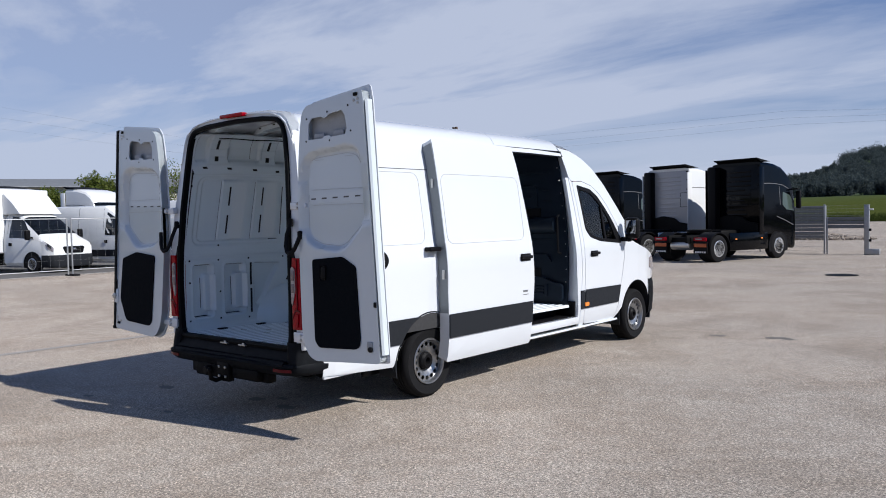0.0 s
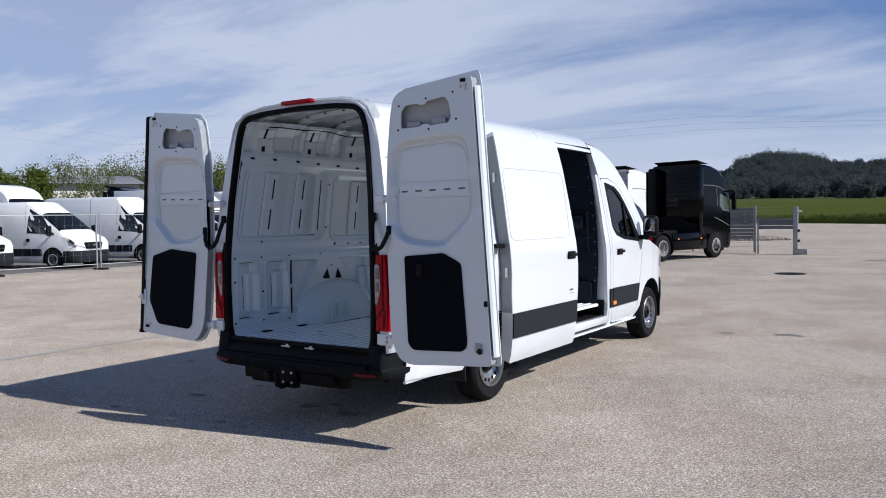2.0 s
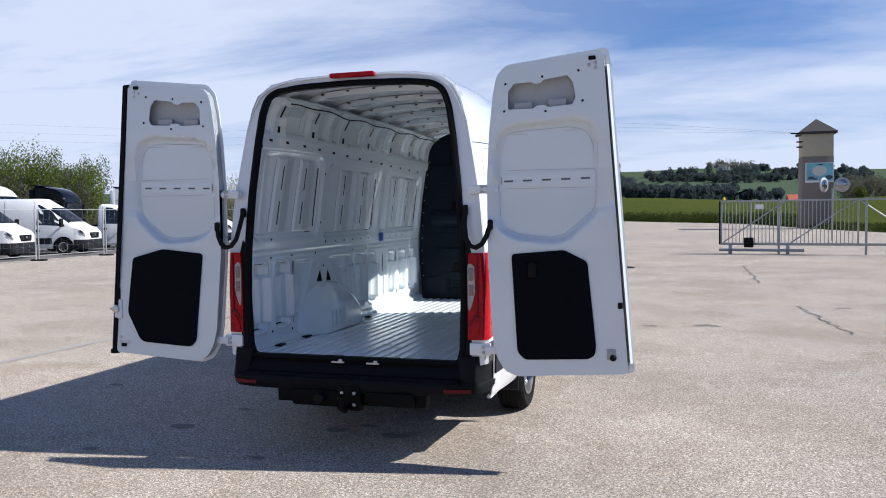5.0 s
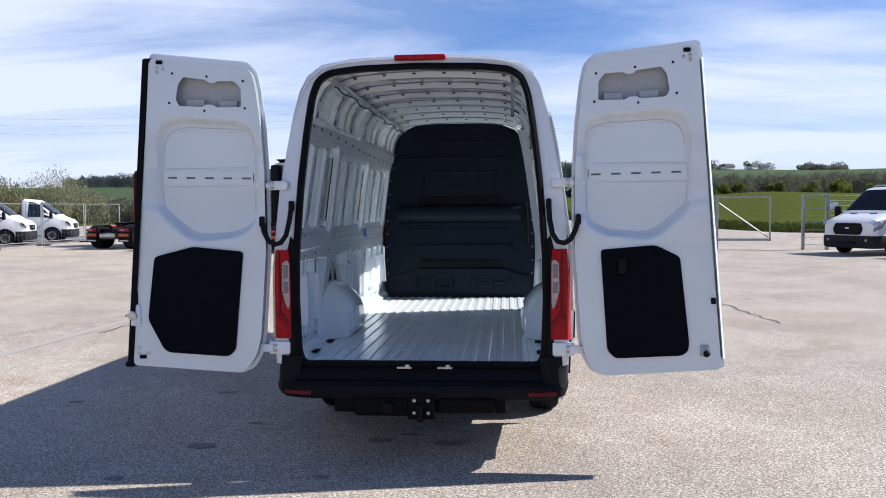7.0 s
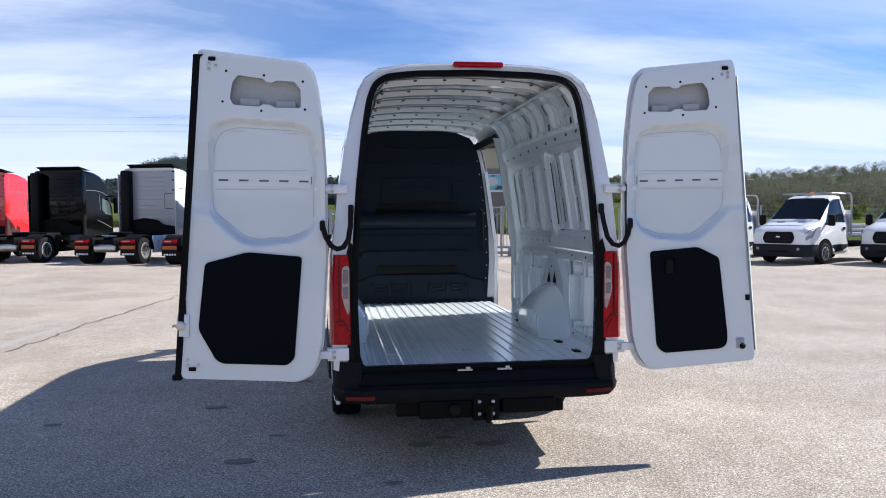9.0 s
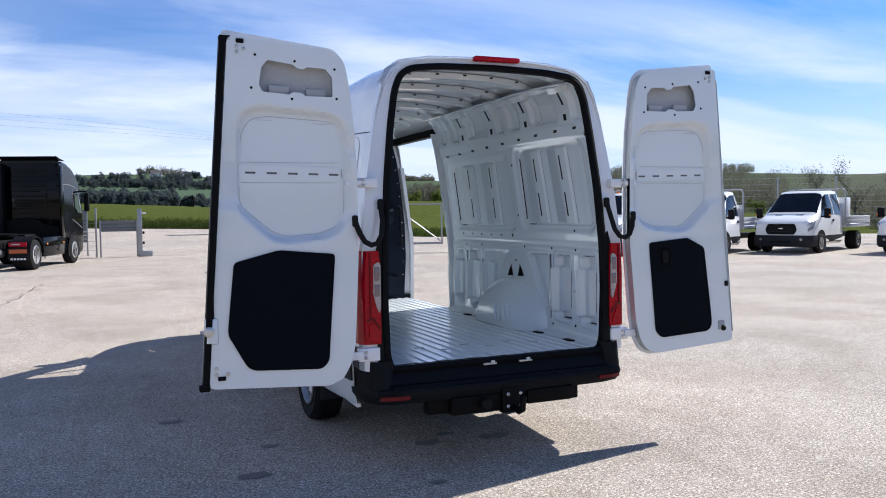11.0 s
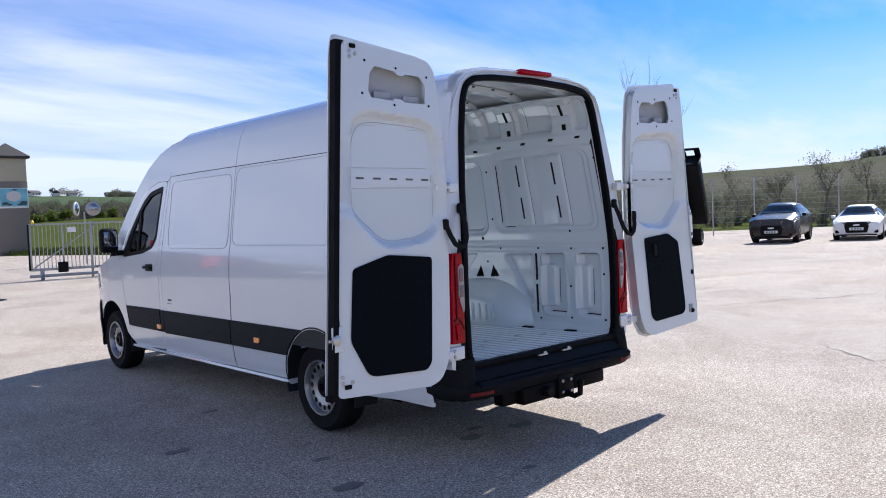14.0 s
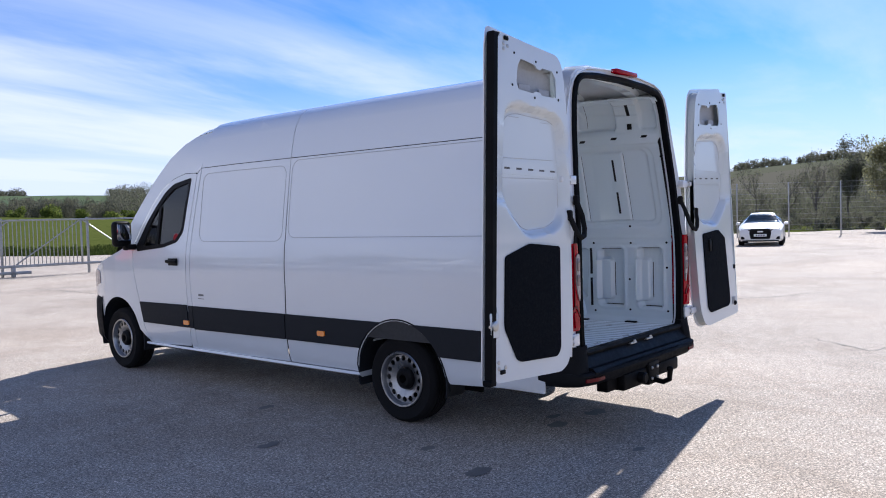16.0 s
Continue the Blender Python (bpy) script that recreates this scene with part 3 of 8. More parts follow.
half = [(0.80, 0.62), (0.955, 0.66), (0.965, 0.82), (0.968, 1.1), (0.962, 1.4), (0.925, 1.8), (0.872, 2.1), (0.835, 2.3), (0.79, 2.46), (0.735, 2.555), (0.65, 2.615), (0.45, 2.65), (0.0, 2.665)]
inner = [(0.775, 0.665), (0.80, 0.74), (0.812, 1.1), (0.805, 1.4), (0.775, 1.85), (0.735, 2.2), (0.700, 2.42), (0.66, 2.52), (0.59, 2.565), (0.40, 2.588), (0.0, 2.598)]
frame_out = half + [(-x, z) for x, z in reversed(half[:-1])]
frame_in = inner + [(-x, z) for x, z in reversed(inner[:-1])]
part("rear_frame", sheet(bmesh.new(), frame_out, [rounded(frame_in, 0.05)], rear_fn(), 0.05, (), steps(0.7, 2.6, 20)), WHITE, van)
for side in (-1, 1):
    # the rear pillar turns from the frame into the flank
    bm = bmesh.new()
    rows = []
    for x, z in half[1:10]:
        bx, bz = body_xz(0.175, z)
        rows.append([(side * (x - 0.01), rear_y(z), z), (side * (x + 0.35 * (bx - x)), rear_y(z) + 0.008, z), (side * (x + 0.8 * (bx - x)), 0.5 * (rear_y(z) + 0.17), z), (side * bx, max(0.178, rear_y(z) + 0.03), z)])
    loop_faces(bm, rows, closed=False)
    bmesh.ops.solidify(bm, geom=bm.faces[:], thickness=0.01)
    part("rear_pillar", bm, WHITE, van)
bm = bmesh.new()
rows = []
for x, z in half[8:] + [(-x, z) for x, z in reversed(half[8:-1])]:
    rows.append([(x, rear_y(z) + 0.0, z - 0.02), (x, rear_y(z), z), (x * 1.0, rear_y(z) + 0.035, z + 0.018), (x * 1.003, rear_y(z) + 0.09, z + 0.022)])
loop_faces(bm, rows, closed=False)
bmesh.ops.solidify(bm, geom=bm.faces[:], thickness=0.01)
part("roof_edge", bm, WHITE, van)
# the seal follows the opening
bm = bmesh.new()
ring = rounded(frame_in, 0.06, 4)
rings = []
for k, (x, z) in enumerate(ring):
    p, q = Vector(ring[k - 1]), Vector(ring[(k + 1) % len(ring)])
    t = (q - p).normalized()
    n = Vector((t.y, -t.x))
    if n.dot(Vector((x, z - 1.6))) < 0:
        n = -n
    y = rear_y(z)
    rings.append([(x + n.x * a, y - b, z + n.y * a) for a, b in ((-0.012, -0.03), (-0.012, 0.018), (0.008, 0.026), (0.026, 0.018), (0.030, 0.0), (0.0, -0.02))])
rings.append(rings[0])
loop_faces(bm, rings, caps=False)
part("door_seal", bm, SEAL, van, "black rubber seal round the rear opening")
part("brake_lamp", box(bmesh.new(), (0.012, 0.165, 2.656), (0.335, 0.06, 0.034), 0.012), RED_LAMP, van, "red high-mounted brake lamp")
for side in (-1, 1):
    # black pillar strip beside the opening, and the wrap-round lamp
    strip = [(side * x, z) for x, z in ((0.80, 0.66), (0.87, 0.70), (0.875, 1.40), (0.85, 1.50), (0.81, 1.45), (0.822, 1.1), (0.815, 0.74))]
    part("pillar_trim", sheet(bmesh.new(), strip, (), rear_fn(0.008), 0.012, (), steps(0.7, 1.5, 6)), BLACK_PLASTIC, van)
    bm = bmesh.new()
    rows = []
    for z, x0, front in ((0.828, 0.852, 0.27), (0.90, 0.850, 0.275), (1.05, 0.850, 0.265), (1.2, 0.850, 0.25), (1.32, 0.852, 0.235), (1.412, 0.862, 0.22)):
        bx = body_xz(0.2, z)[0]
        rows.append([(side * x0, 0.085, z), (side * (x0 + 0.03), 0.078, z), (side * (bx - 0.018), 0.086, z), (side * (bx + 0.008), 0.125, z), (side * (bx + 0.012), 0.18, z), (side * (bx + 0.004), front, z), (side * (bx - 0.05), front, z), (side * x0, 0.16, z)])
    loop_faces(bm, rows)
    tl = part("tail_lamp", bm, RED_LAMP, van, "red rear lamp with a clear window")
    bm = bmesh.new()
    sheet(bm, [(side * x, z) for x, z in rounded([(0.854, 1.05), (0.854, 1.33), (0.872, 1.345), (0.900, 1.325), (0.904, 1.15), (0.886, 1.075), (0.866, 1.02)], 0.012)], (), lambda x, z, d: (x, 0.072 + d, z), 0.012)
    cw = part("clear_window", bm, CLEAR_LAMP, tl)
    for z, h in ((1.27, 0.085), (1.165, 0.075)):
        boxed("bulb_reflector", (side * 0.878, 0.071, z), (0.034, 0.006, h), LAMP_DARK, cw, 0.003)
    # inner steps of the lens: a bright outer strip, a darker band, a faceted foot
    part("lens_strip", sheet(bmesh.new(), [(side * x, z) for x, z in ((0.918, 0.99), (0.918, 1.40), (0.925, 1.40), (0.925, 0.99))], (), lambda x, z, d: (x, 0.0745 + d, z), 0.006), RED_REFLECTOR, tl)
    part("lens_band", sheet(bmesh.new(), [(side * x, z) for x, z in ((0.858, 0.93), (0.90, 0.995), (0.945, 0.985), (0.945, 0.972), (0.902, 0.978), (0.862, 0.915))], (), lambda x, z, d: (x, 0.074 + d, z), 0.008), RED_REFLECTOR, tl)
    part("lens_facet", sheet(bmesh.new(), [(side * x, z) for x, z in ((0.866, 0.845), (0.874, 0.90), (0.905, 0.955), (0.935, 0.95), (0.925, 0.85))], (), lambda x, z, d: (x, 0.074 - 0.006 * (1 - abs(x * side - 0.90) / 0.04) + d, z), 0.008), RED_LAMP, tl)
    # hinges
    for z, h in ((0.765, 0.085), (1.835, 0.06)):
        hg = part("hinge", box(bmesh.new(), (side * 0.93, 0.105, z), (0.14, 0.05, h), 0.008), WHITE, van)
        part("hinge_arm", box(bmesh.new(), (side * 1.02, 0.085, z), (0.10, 0.035, h * 0.62), 0.008), WHITE, hg)
        for dz in (-0.018, 0.018):
            part("bolt", lathe(bmesh.new(), [(0.0, 0.011), (0.008, 0.011), (0.012, 0.006)], 8, "Y", (side * 0.955, 0.08, z + dz), -1), STEEL, hg)
    # check strap
    bm = bmesh.new()
    pts = [(side * 0.838, 0.10, 1.70), (side * 0.842, 0.055, 1.60), (side * 0.858, 0.03, 1.51), (side * 0.89, 0.015, 1.462), (side * 0.93, 0.01, 1.452), (side * 0.97, 0.015, 1.475), (side * 1.0, 0.025, 1.53), (side * 1.02, 0.045, 1.60)]
    tube(bm, pts, 0.017, 8)
    for p in (pts[0], pts[-1]):
        box(bm, (p[0], p[1] + 0.0, p[2]), (0.035, 0.04, 0.07), 0.012)
    part("check_strap", bm, RUBBER, van, "black flexible door check strap")
# bumper, wrapped round the corners
BPLAN = [(0.985, 0.46), (0.985, 0.25), (0.965, 0.12), (0.91, 0.035), (0.78, -0.005), (0.4, -0.02), (0.0, -0.025)]
BPLAN = BPLAN + [(-x, y) for x, y in reversed(BPLAN[:-1])]
bm = bmesh.new()
loop_faces(bm, [[(x * s, y + o, z) for x, y in BPLAN] for z, s, o in ((0.438, 0.955, 0.06), (0.447, 0.97, 0.03), (0.48, 0.985, 0.005), (0.52, 0.99, -0.005), (0.538, 0.985, 0.005), (0.545, 0.975, 0.03))], closed=False)
bmesh.ops.solidify(bm, geom=bm.faces[:], thickness=0.02)
bump = part("rear_bumper", bm, DARK_PLASTIC, van, "dark grey plastic rear bumper with a step")
for side in (-1, 1):
    bm = bmesh.new()
    rows = []
    for z, o, e in ((0.50, 0.004, 0.0), (0.56, 0.012, 0.0), (0.62, 0.022, 0.012), (0.67, 0.032, 0.03), (0.715, 0.040, 0.045)):
        rows.append([(side * x * 0.984, y + o, z) for x, y in ((0.985, 0.42), (0.985, 0.25), (0.968, 0.13), (0.935, 0.062), (0.89, 0.035), (0.845 - e, 0.030), (0.805 - e * 0.4, 0.045), (0.79, 0.10))])
    loop_faces(bm, rows, closed=False)
    bmesh.ops.solidify(bm, geom=bm.faces[:], thickness=0.02)
    part("bumper_corner", bm, DARK_PLASTIC, bump)
bm = bmesh.new()
prof = [(-0.005, 0.535), (0.02, 0.56), (0.05, 0.565), (0.075, 0.60), (0.10, 0.642), (0.115, 0.652), (0.145, 0.652), (0.145, 0.53), (0.0, 0.52)]
loop_faces(bm, [[(x, y, z) for y, z in prof] for x in steps(-0.80, 0.80, 8)])
part("step", bm, BLACK_PLASTIC, bump)
for x in (-0.10, 0.165):
    lk = part("door_striker", box(bmesh.new(), (x, 0.085, 0.640), (0.10, 0.035, 0.014), 0.005, None), STEEL, van)
    part("striker_pin", box(bmesh.new(), (x + 0.02, 0.075, 0.652), (0.03, 0.012, 0.018), 0.004), STEEL, lk)
for side in (-1, 1):
    bm = bmesh.new()
    sheet(bm, rrect(0.0, 0.185, 0.478, 0.503, 0.006), (), lambda u, v, d: (side * (0.70 + u), -0.0145 + 0.31 * max(u - 0.09, 0) + 0.03 * u + d, v), 0.01, steps(0, 0.2, 8))
    part("reflector", bm, RED_REFLECTOR, bump)
# tow bar
tow = part("tow_bar", box(bmesh.new(), (0, 0.09, 0.40), (1.12, 0.09, 0.10), 0.01), CHASSIS, van, "black tow bar below the bumper")
part("hitch_plate", box(bmesh.new(), (0.02, 0.0, 0.41), (0.17, 0.06, 0.17), 0.008), CHASSIS, tow)
for dx in (-0.045, 0.045):
    for dz in (-0.04, 0.04):
        part("bolt", lathe(bmesh.new(), [(0.0, 0.012), (0.01, 0.012), (0.014, 0.006)], 8, "Y", (0.02 + dx, -0.030, 0.41 + dz), -1), STEEL, tow)
bm = bmesh.new()
tube(bm, [(0.02, 0.0, 0.36), (0.02, -0.10, 0.345), (0.02, -0.15, 0.37), (0.02, -0.155, 0.43)], 0.02, 8)
bmesh.ops.create_icosphere(bm, subdivisions=2, radius=0.026, matrix=Matrix.Translation((0.02, -0.155, 0.445)))
part("tow_ball", bm, CHASSIS, tow)
part("towing_bracket", box(bmesh.new(), (0.31, 0.04, 0.41), (0.36, 0.11, 0.10), 0.02), CHASSIS, tow)
part("towing_bracket", box(bmesh.new(), (-0.24, 0.04, 0.40), (0.36, 0.11, 0.12), 0.02), CHASSIS, tow)
part("socket", lathe(bmesh.new(), [(0, 0.04), (0.05, 0.04), (0.06, 0.03)], 14, "Y", (-0.19, -0.01, 0.405), -1), BLACK_PLASTIC, tow)
part("silencer", lathe(bmesh.new(), [(0, 0.02), (0.01, 0.10), (0.5, 0.10), (0.51, 0.02)], 16, "Y", (0.45, 0.7, 0.38), 1), CHASSIS, van)
for side in (-1, 1):
    boxed("rear_sill", (side * 0.935, 0.72, 0.395), (0.03, 0.80, 0.03), WHITE, van, 0.008)

# ---- rear doors, standing open straight out to the sides ----
DOOR = [(1.0, 1.40), (1.0, 1.90), (1.018, 2.20), (1.045, 2.44), (1.07, 2.56), (1.125, 2.615), (1.755, 2.672), (1.905, 0.655), (1.20, 0.612), (1.12, 0.645), (1.065, 0.73), (1.035, 0.85)]
SKIN = [(0.985, 1.40), (0.985, 1.90), (1.0, 2.2), (1.028, 2.45), (1.055, 2.58), (1.12, 2.645), (1.776, 2.717), (1.80, 2.60), (1.943, 0.652), (1.19, 0.595), (1.10, 0.63), (1.045, 0.72), (1.018, 0.85)]
GLAZ = [(1.145, 2.345), (1.145, 2.462), (1.185, 2.510), (1.30, 2.515), (1.32, 2.50), (1.36, 2.505), (1.375, 2.525), (1.53, 2.545), (1.565, 2.50), (1.582, 2.40), (1.56, 2.36), (1.40, 2.35), (1.385, 2.365), (1.33, 2.362), (1.31, 2.345)]
POCKET = [(1.045, 2.09), (1.075, 2.21), (1.165, 2.255), (1.58, 2.285), (1.69, 2.245), (1.722, 2.15), (1.735, 1.95), (1.738, 1.68), (1.53, 1.495), (1.45, 1.472), (1.20, 1.49), (1.09, 1.545), (1.042, 1.63)]
CREASE = [(1.08, 2.11), (1.10, 2.18), (1.18, 2.205), (1.54, 2.225), (1.64, 2.20), (1.687, 2.11), (1.70, 1.84), (1.70, 1.70), (1.50, 1.535), (1.42, 1.515), (1.22, 1.53), (1.11, 1.575), (1.078, 1.625), (1.075, 1.84)]
BOARD = [(1.16, 1.408), (1.50, 1.435), (1.65, 1.362), (1.705, 0.83), (1.70, 0.77), (1.66, 0.742), (1.25, 0.722), (1.20, 0.77)]


BOARD_L = [(1.15, 1.405), (1.49, 1.438), (1.75, 1.372), (1.793, 0.985), (1.79, 0.95), (1.69, 0.765), (1.65, 0.742), (1.25, 0.718), (1.205, 0.76)]


def inside(poly, x, y):
    """How deep a point lies inside a polygon; 0 outside."""
    hit, best = False, 9.0
    for (ax, ay), (bx, by) in zip(poly, poly[1:] + poly[:1]):
        if (ay > y) != (by > y) and x < ax + (bx - ax) * (y - ay) / (by - ay):
            hit = not hit
        dx, dy = bx - ax, by - ay
        t = min(max(((x - ax) * dx + (y - ay) * dy) / (dx * dx + dy * dy + 1e-12), 0), 1)
        best = min(best, math.hypot(x - ax - t * dx, y - ay - t * dy))
    return best if hit else 0.0


def rear_door(side):
    lab = "white rear door seen from inside, with a black board and an empty window recess"
    pkt = rounded([(side * x, z) for x, z in POCKET], 0.07, 4)
    d = part("rear_door", sheet(bmesh.new(), rounded([(side * x, z) for x, z in DOOR], 0.035), [rounded([(side * x, z) for x, z in GLAZ], 0.010)], lambda x, z, e: (x, 0.05 + 0.050 * smooth01(inside(pkt, x, z) / 0.036) + e, z), 0.008, steps(min(side * 1.06, side * 1.72), max(side * 1.06, side * 1.72), 40), steps(1.44, 2.32, 54)), DOOR_IN, van, lab, 50)
    def lip(k):
        return lambda x, z, e: (x, k + e, z)
    part("outer_skin", sheet(bmesh.new(), rounded([(side * x, z) for x, z in SKIN], 0.03), (), lip(0.118), 0.008), WHITE, d)
    # edges of the door box, stepped in from the skin
    bm = bmesh.new()
    ring = rounded([(side * x, z) for x, z in DOOR], 0.035)
    loop_faces(bm, [[(x, 0.052, z), (x, 0.085, z), (x * 1.0 + side * 0.004, 0.12, z)] for x, z in ring + ring[:1]], closed=False)
    bmesh.ops.solidify(bm, geom=bm.faces[:], thickness=0.004)
    part("door_edge", bm, DOOR_IN, d)
    # cross strap with its slots, proud of the pocket floor
    st = [(side * x, z) for x, z in ((1.09, 1.846), (1.70, 1.858), (1.70, 1.944), (1.09, 1.926))]
    slots = [[(side * x, z) for x, z in ((u, 1.877 + 0.02 * (u - 1.1)), (u + 0.06, 1.878 + 0.02 * (u - 1.1)), (u + 0.06, 1.890 + 0.02 * (u - 1.1)), (u, 1.889 + 0.02 * (u - 1.1)))] for u in (1.105, 1.23, 1.355, 1.48, 1.605)]
    part("strap", sheet(bmesh.new(), st, slots, lip(0.095), 0.005), DOOR_IN, d)
    # plate painted dark for the shadow behind the slots
    boxed("slot_backing", (side * 1.385, 0.0995, 1.89), (0.60, 0.003, 0.05), SHADOW_GAP, d, 0)
    # seams pressed into the pocket floor, their shade drawn as thin grey bars
    for x0, x1, z0, z1 in ((1.12, 1.69, 1.834, 1.836), (1.12, 1.69, 1.953, 1.955), (1.16, 1.26, 2.186, 2.188), (1.50, 1.60, 2.20, 2.202)):
        boxed("pressed_line", (side * (x0 + x1) / 2, 0.0995, (z0 + z1) / 2), (x1 - x0, 0.004, z1 - z0), PALE_GREY, d, 0)
    # crease round the pocket floor, shade drawn as grey tubes broken by the strap
    ring = [(x, 0.0995, z) for x, z in rounded([(side * x, z) for x, z in CREASE], 0.05, 4)]
    for keep in (lambda z: z > 1.97, lambda z: z < 1.82):
        run = [p for p in ring if keep(p[2])]
        k0 = max(range(len(run)), key=lambda k: (Vector(run[k]) - Vector(run[k - 1])).length)
        bm = bmesh.new()
        tube(bm, run[k0:] + run[:k0], 0.0017, 5)
        part("crease", bm, PALE_GREY, d)
    # behind the empty window recess, painted greyer than the door
    part("recess_back", sheet(bmesh.new(), rrect(min(side * 1.12, side * 1.62), max(side * 1.12, side * 1.62), 2.31, 2.58, 0.03), (), lip(0.108), 0.006), PALE_GREY, d)
    for x0, x1, zc in ((1.18, 1.30, 2.365), (1.40, 1.52, 2.378)):
        boxed("bracket", (side * (x0 + x1) / 2, 0.085, zc), (x1 - x0, 0.02, 0.05), PALE_GREY, d, 0.004)
    # black board screwed onto the lower half
    part("board", sheet(bmesh.new(), rounded([(side * x, z) for x, z in (BOARD if side > 0 else BOARD_L)], 0.025), (), lip(0.040), 0.008), FIBRE, d, "black fibre board")
    # screw holes and stops
    dots = [(1.13, 2.51), (1.37, 2.545), (1.60, 2.57), (1.625, 2.38), (1.12, 2.335), (1.39, 2.325)]
    for x, z in dots:
        part("screw_hole", lathe(bmesh.new(), [(0, 0.008), (0.002, 0.008), (0.003, 0.004)], 8, "Y", (side * x, 0.0495, z), -1), BLACK_PLASTIC, d)
    for x, z in ((1.665, 2.60), (1.705, 2.61), (1.705, 2.58)):
        part("plug", lathe(bmesh.new(), [(0, 0.012), (0.003, 0.012), (0.005, 0.007)], 10, "Y", (side * x, 0.0495, z), -1), STEEL, d)
    boxed("rubber_stop", (side * 1.685, 0.045, 2.643), (0.045, 0.01, 0.026), SEAL, d, 0.006)
    return d


for side in (-1, 1):
    d = rear_door(side)
    if side < 0:
        # weather strip on the free edge, latch and pull
        bm = bmesh.new()
        loop_faces(bm, [[(x - 0.03, y0, z), (x + 0.006, y0, z), (x + 0.006, 0.10, z), (x - 0.03, 0.10, z)] for x, z, y0 in ((-1.768, 2.665, 0.046), (-1.912, 0.665, 0.046))])
        box(bm, (-1.93, 0.075, 0.66), (0.06, 0.06, 0.035), 0.008)
        box(bm, (-1.765, 0.075, 2.655), (0.07, 0.05, 0.035), 0.008)
        part("weather_strip", bm, SEAL, d, "black rubber strip along the free edge")
        boxed("release_lever", (-1.882, 0.046, 1.145), (0.028, 0.02, 0.18), BLACK_PLASTIC, d, 0.008)
        lt = part("latch", box(bmesh.new(), (-1.885, 0.048, 0.985), (0.075, 0.02, 0.15), 0.012), DOOR_IN, d)
        bm = bmesh.new()
        tube(bm, [(-1.90, 0.04, 0.985), (-1.95, 0.035, 0.985)], 0.008, 8)
        lathe(bm, [(0, 0.03), (0.012, 0.03), (0.016, 0.02)], 14, "Y", (-1.90, 0.038, 0.985), -1)
        part("latch_pin", bm, STEEL, lt)
        for x, z in ((-1.865, 0.77), (-1.865, 0.735), (-1.80, 0.735)):
            part("plug", lathe(bmesh.new(), [(0, 0.013), (0.003, 0.013), (0.005, 0.007)], 10, "Y", (x, 0.0495, z), -1), STEEL, d)
        boxed("lower_bolt", (-1.835, 0.046, 0.712), (0.045, 0.014, 0.025), SEAL, d, 0.005)
    else:
        boxed("pull_recess", (1.295, 0.037, 1.305), (0.065, 0.012, 0.11), BLACK_PLASTIC, d, 0.015)
        boxed("striker_plate", (1.80, 0.046, 0.775), (0.055, 0.012, 0.07), GALV, d, 0.006)
        part("striker_knob", lathe(bmesh.new(), [(0, 0.022), (0.012, 0.02), (0.02, 0.01)], 12, "Y", (1.812, 0.044, 0.755), -1), BLACK_PLASTIC, d)
        boxed("bolt_guide", (1.855, 0.048, 1.085), (0.03, 0.02, 0.04), BLACK_PLASTIC, d, 0.006)
        part("door_magnet", lathe(bmesh.new(), [(0.0, 0.02), (0.0, 0.065), (0.02, 0.072), (0.035, 0.06), (0.04, 0.02)], 20, "X", (1.80, 0.15, 1.40), 1), BLACK_PLASTIC, d, "black round door holder")
        bm = bmesh.new()
        loop_faces(bm, [[(x + 0.02, 0.056, z), (x + 0.034, 0.07, z), (x + 0.034, 0.115, z), (x + 0.01, 0.118, z)] for x, z in ((1.755, 2.60), (1.897, 0.72))])
        part("edge_rail", bm, DOOR_IN, d)

    # below the waist the doors follow the curve of the rear end
    for ob in (d, *d.children_recursive):
        for v in ob.data.vertices:
            v.co.y -= 0.04 * max(0.0, 1.4 - v.co.z)

# ---- load space ----
def wall_fn(side, depth):
    return lambda y, v, d: body_fn(side, 0.0)(y, v, depth + d)


hold_d = 0.085


def wall_point(side, y, v, lift):
    """A point of the inner wall; lift moves it into the load space, the skin curves in towards the roof."""
    return body_fn(side, 0.0)(y, v, hold_d - 0.015 * smooth01((v - 2.30) / 0.22) + lift)


def depth_in(poly, y, v):
    """Signed distance of grid points to a polygon, positive inside."""
    best, hit = np.full(y.shape, 9.0), np.zeros(y.shape, bool)
    for (ax, ay), (bx, by) in zip(poly, poly[1:] + poly[:1]):
        dx, dy = bx - ax, by - ay
        t = np.clip(((y - ax) * dx + (v - ay) * dy) / (dx * dx + dy * dy + 1e-12), 0, 1)
        best = np.minimum(best, np.hypot(y - ax - t * dx, v - ay - t * dy))
        if ay != by:
            hit ^= ((ay > v) != (by > v)) & (y < ax + dx * (v - ay) / (by - ay))
    return np.where(hit, best, -best)


def ease(x):
    x = np.clip(x, 0, 1)
    return x * x * (3 - 2 * x)


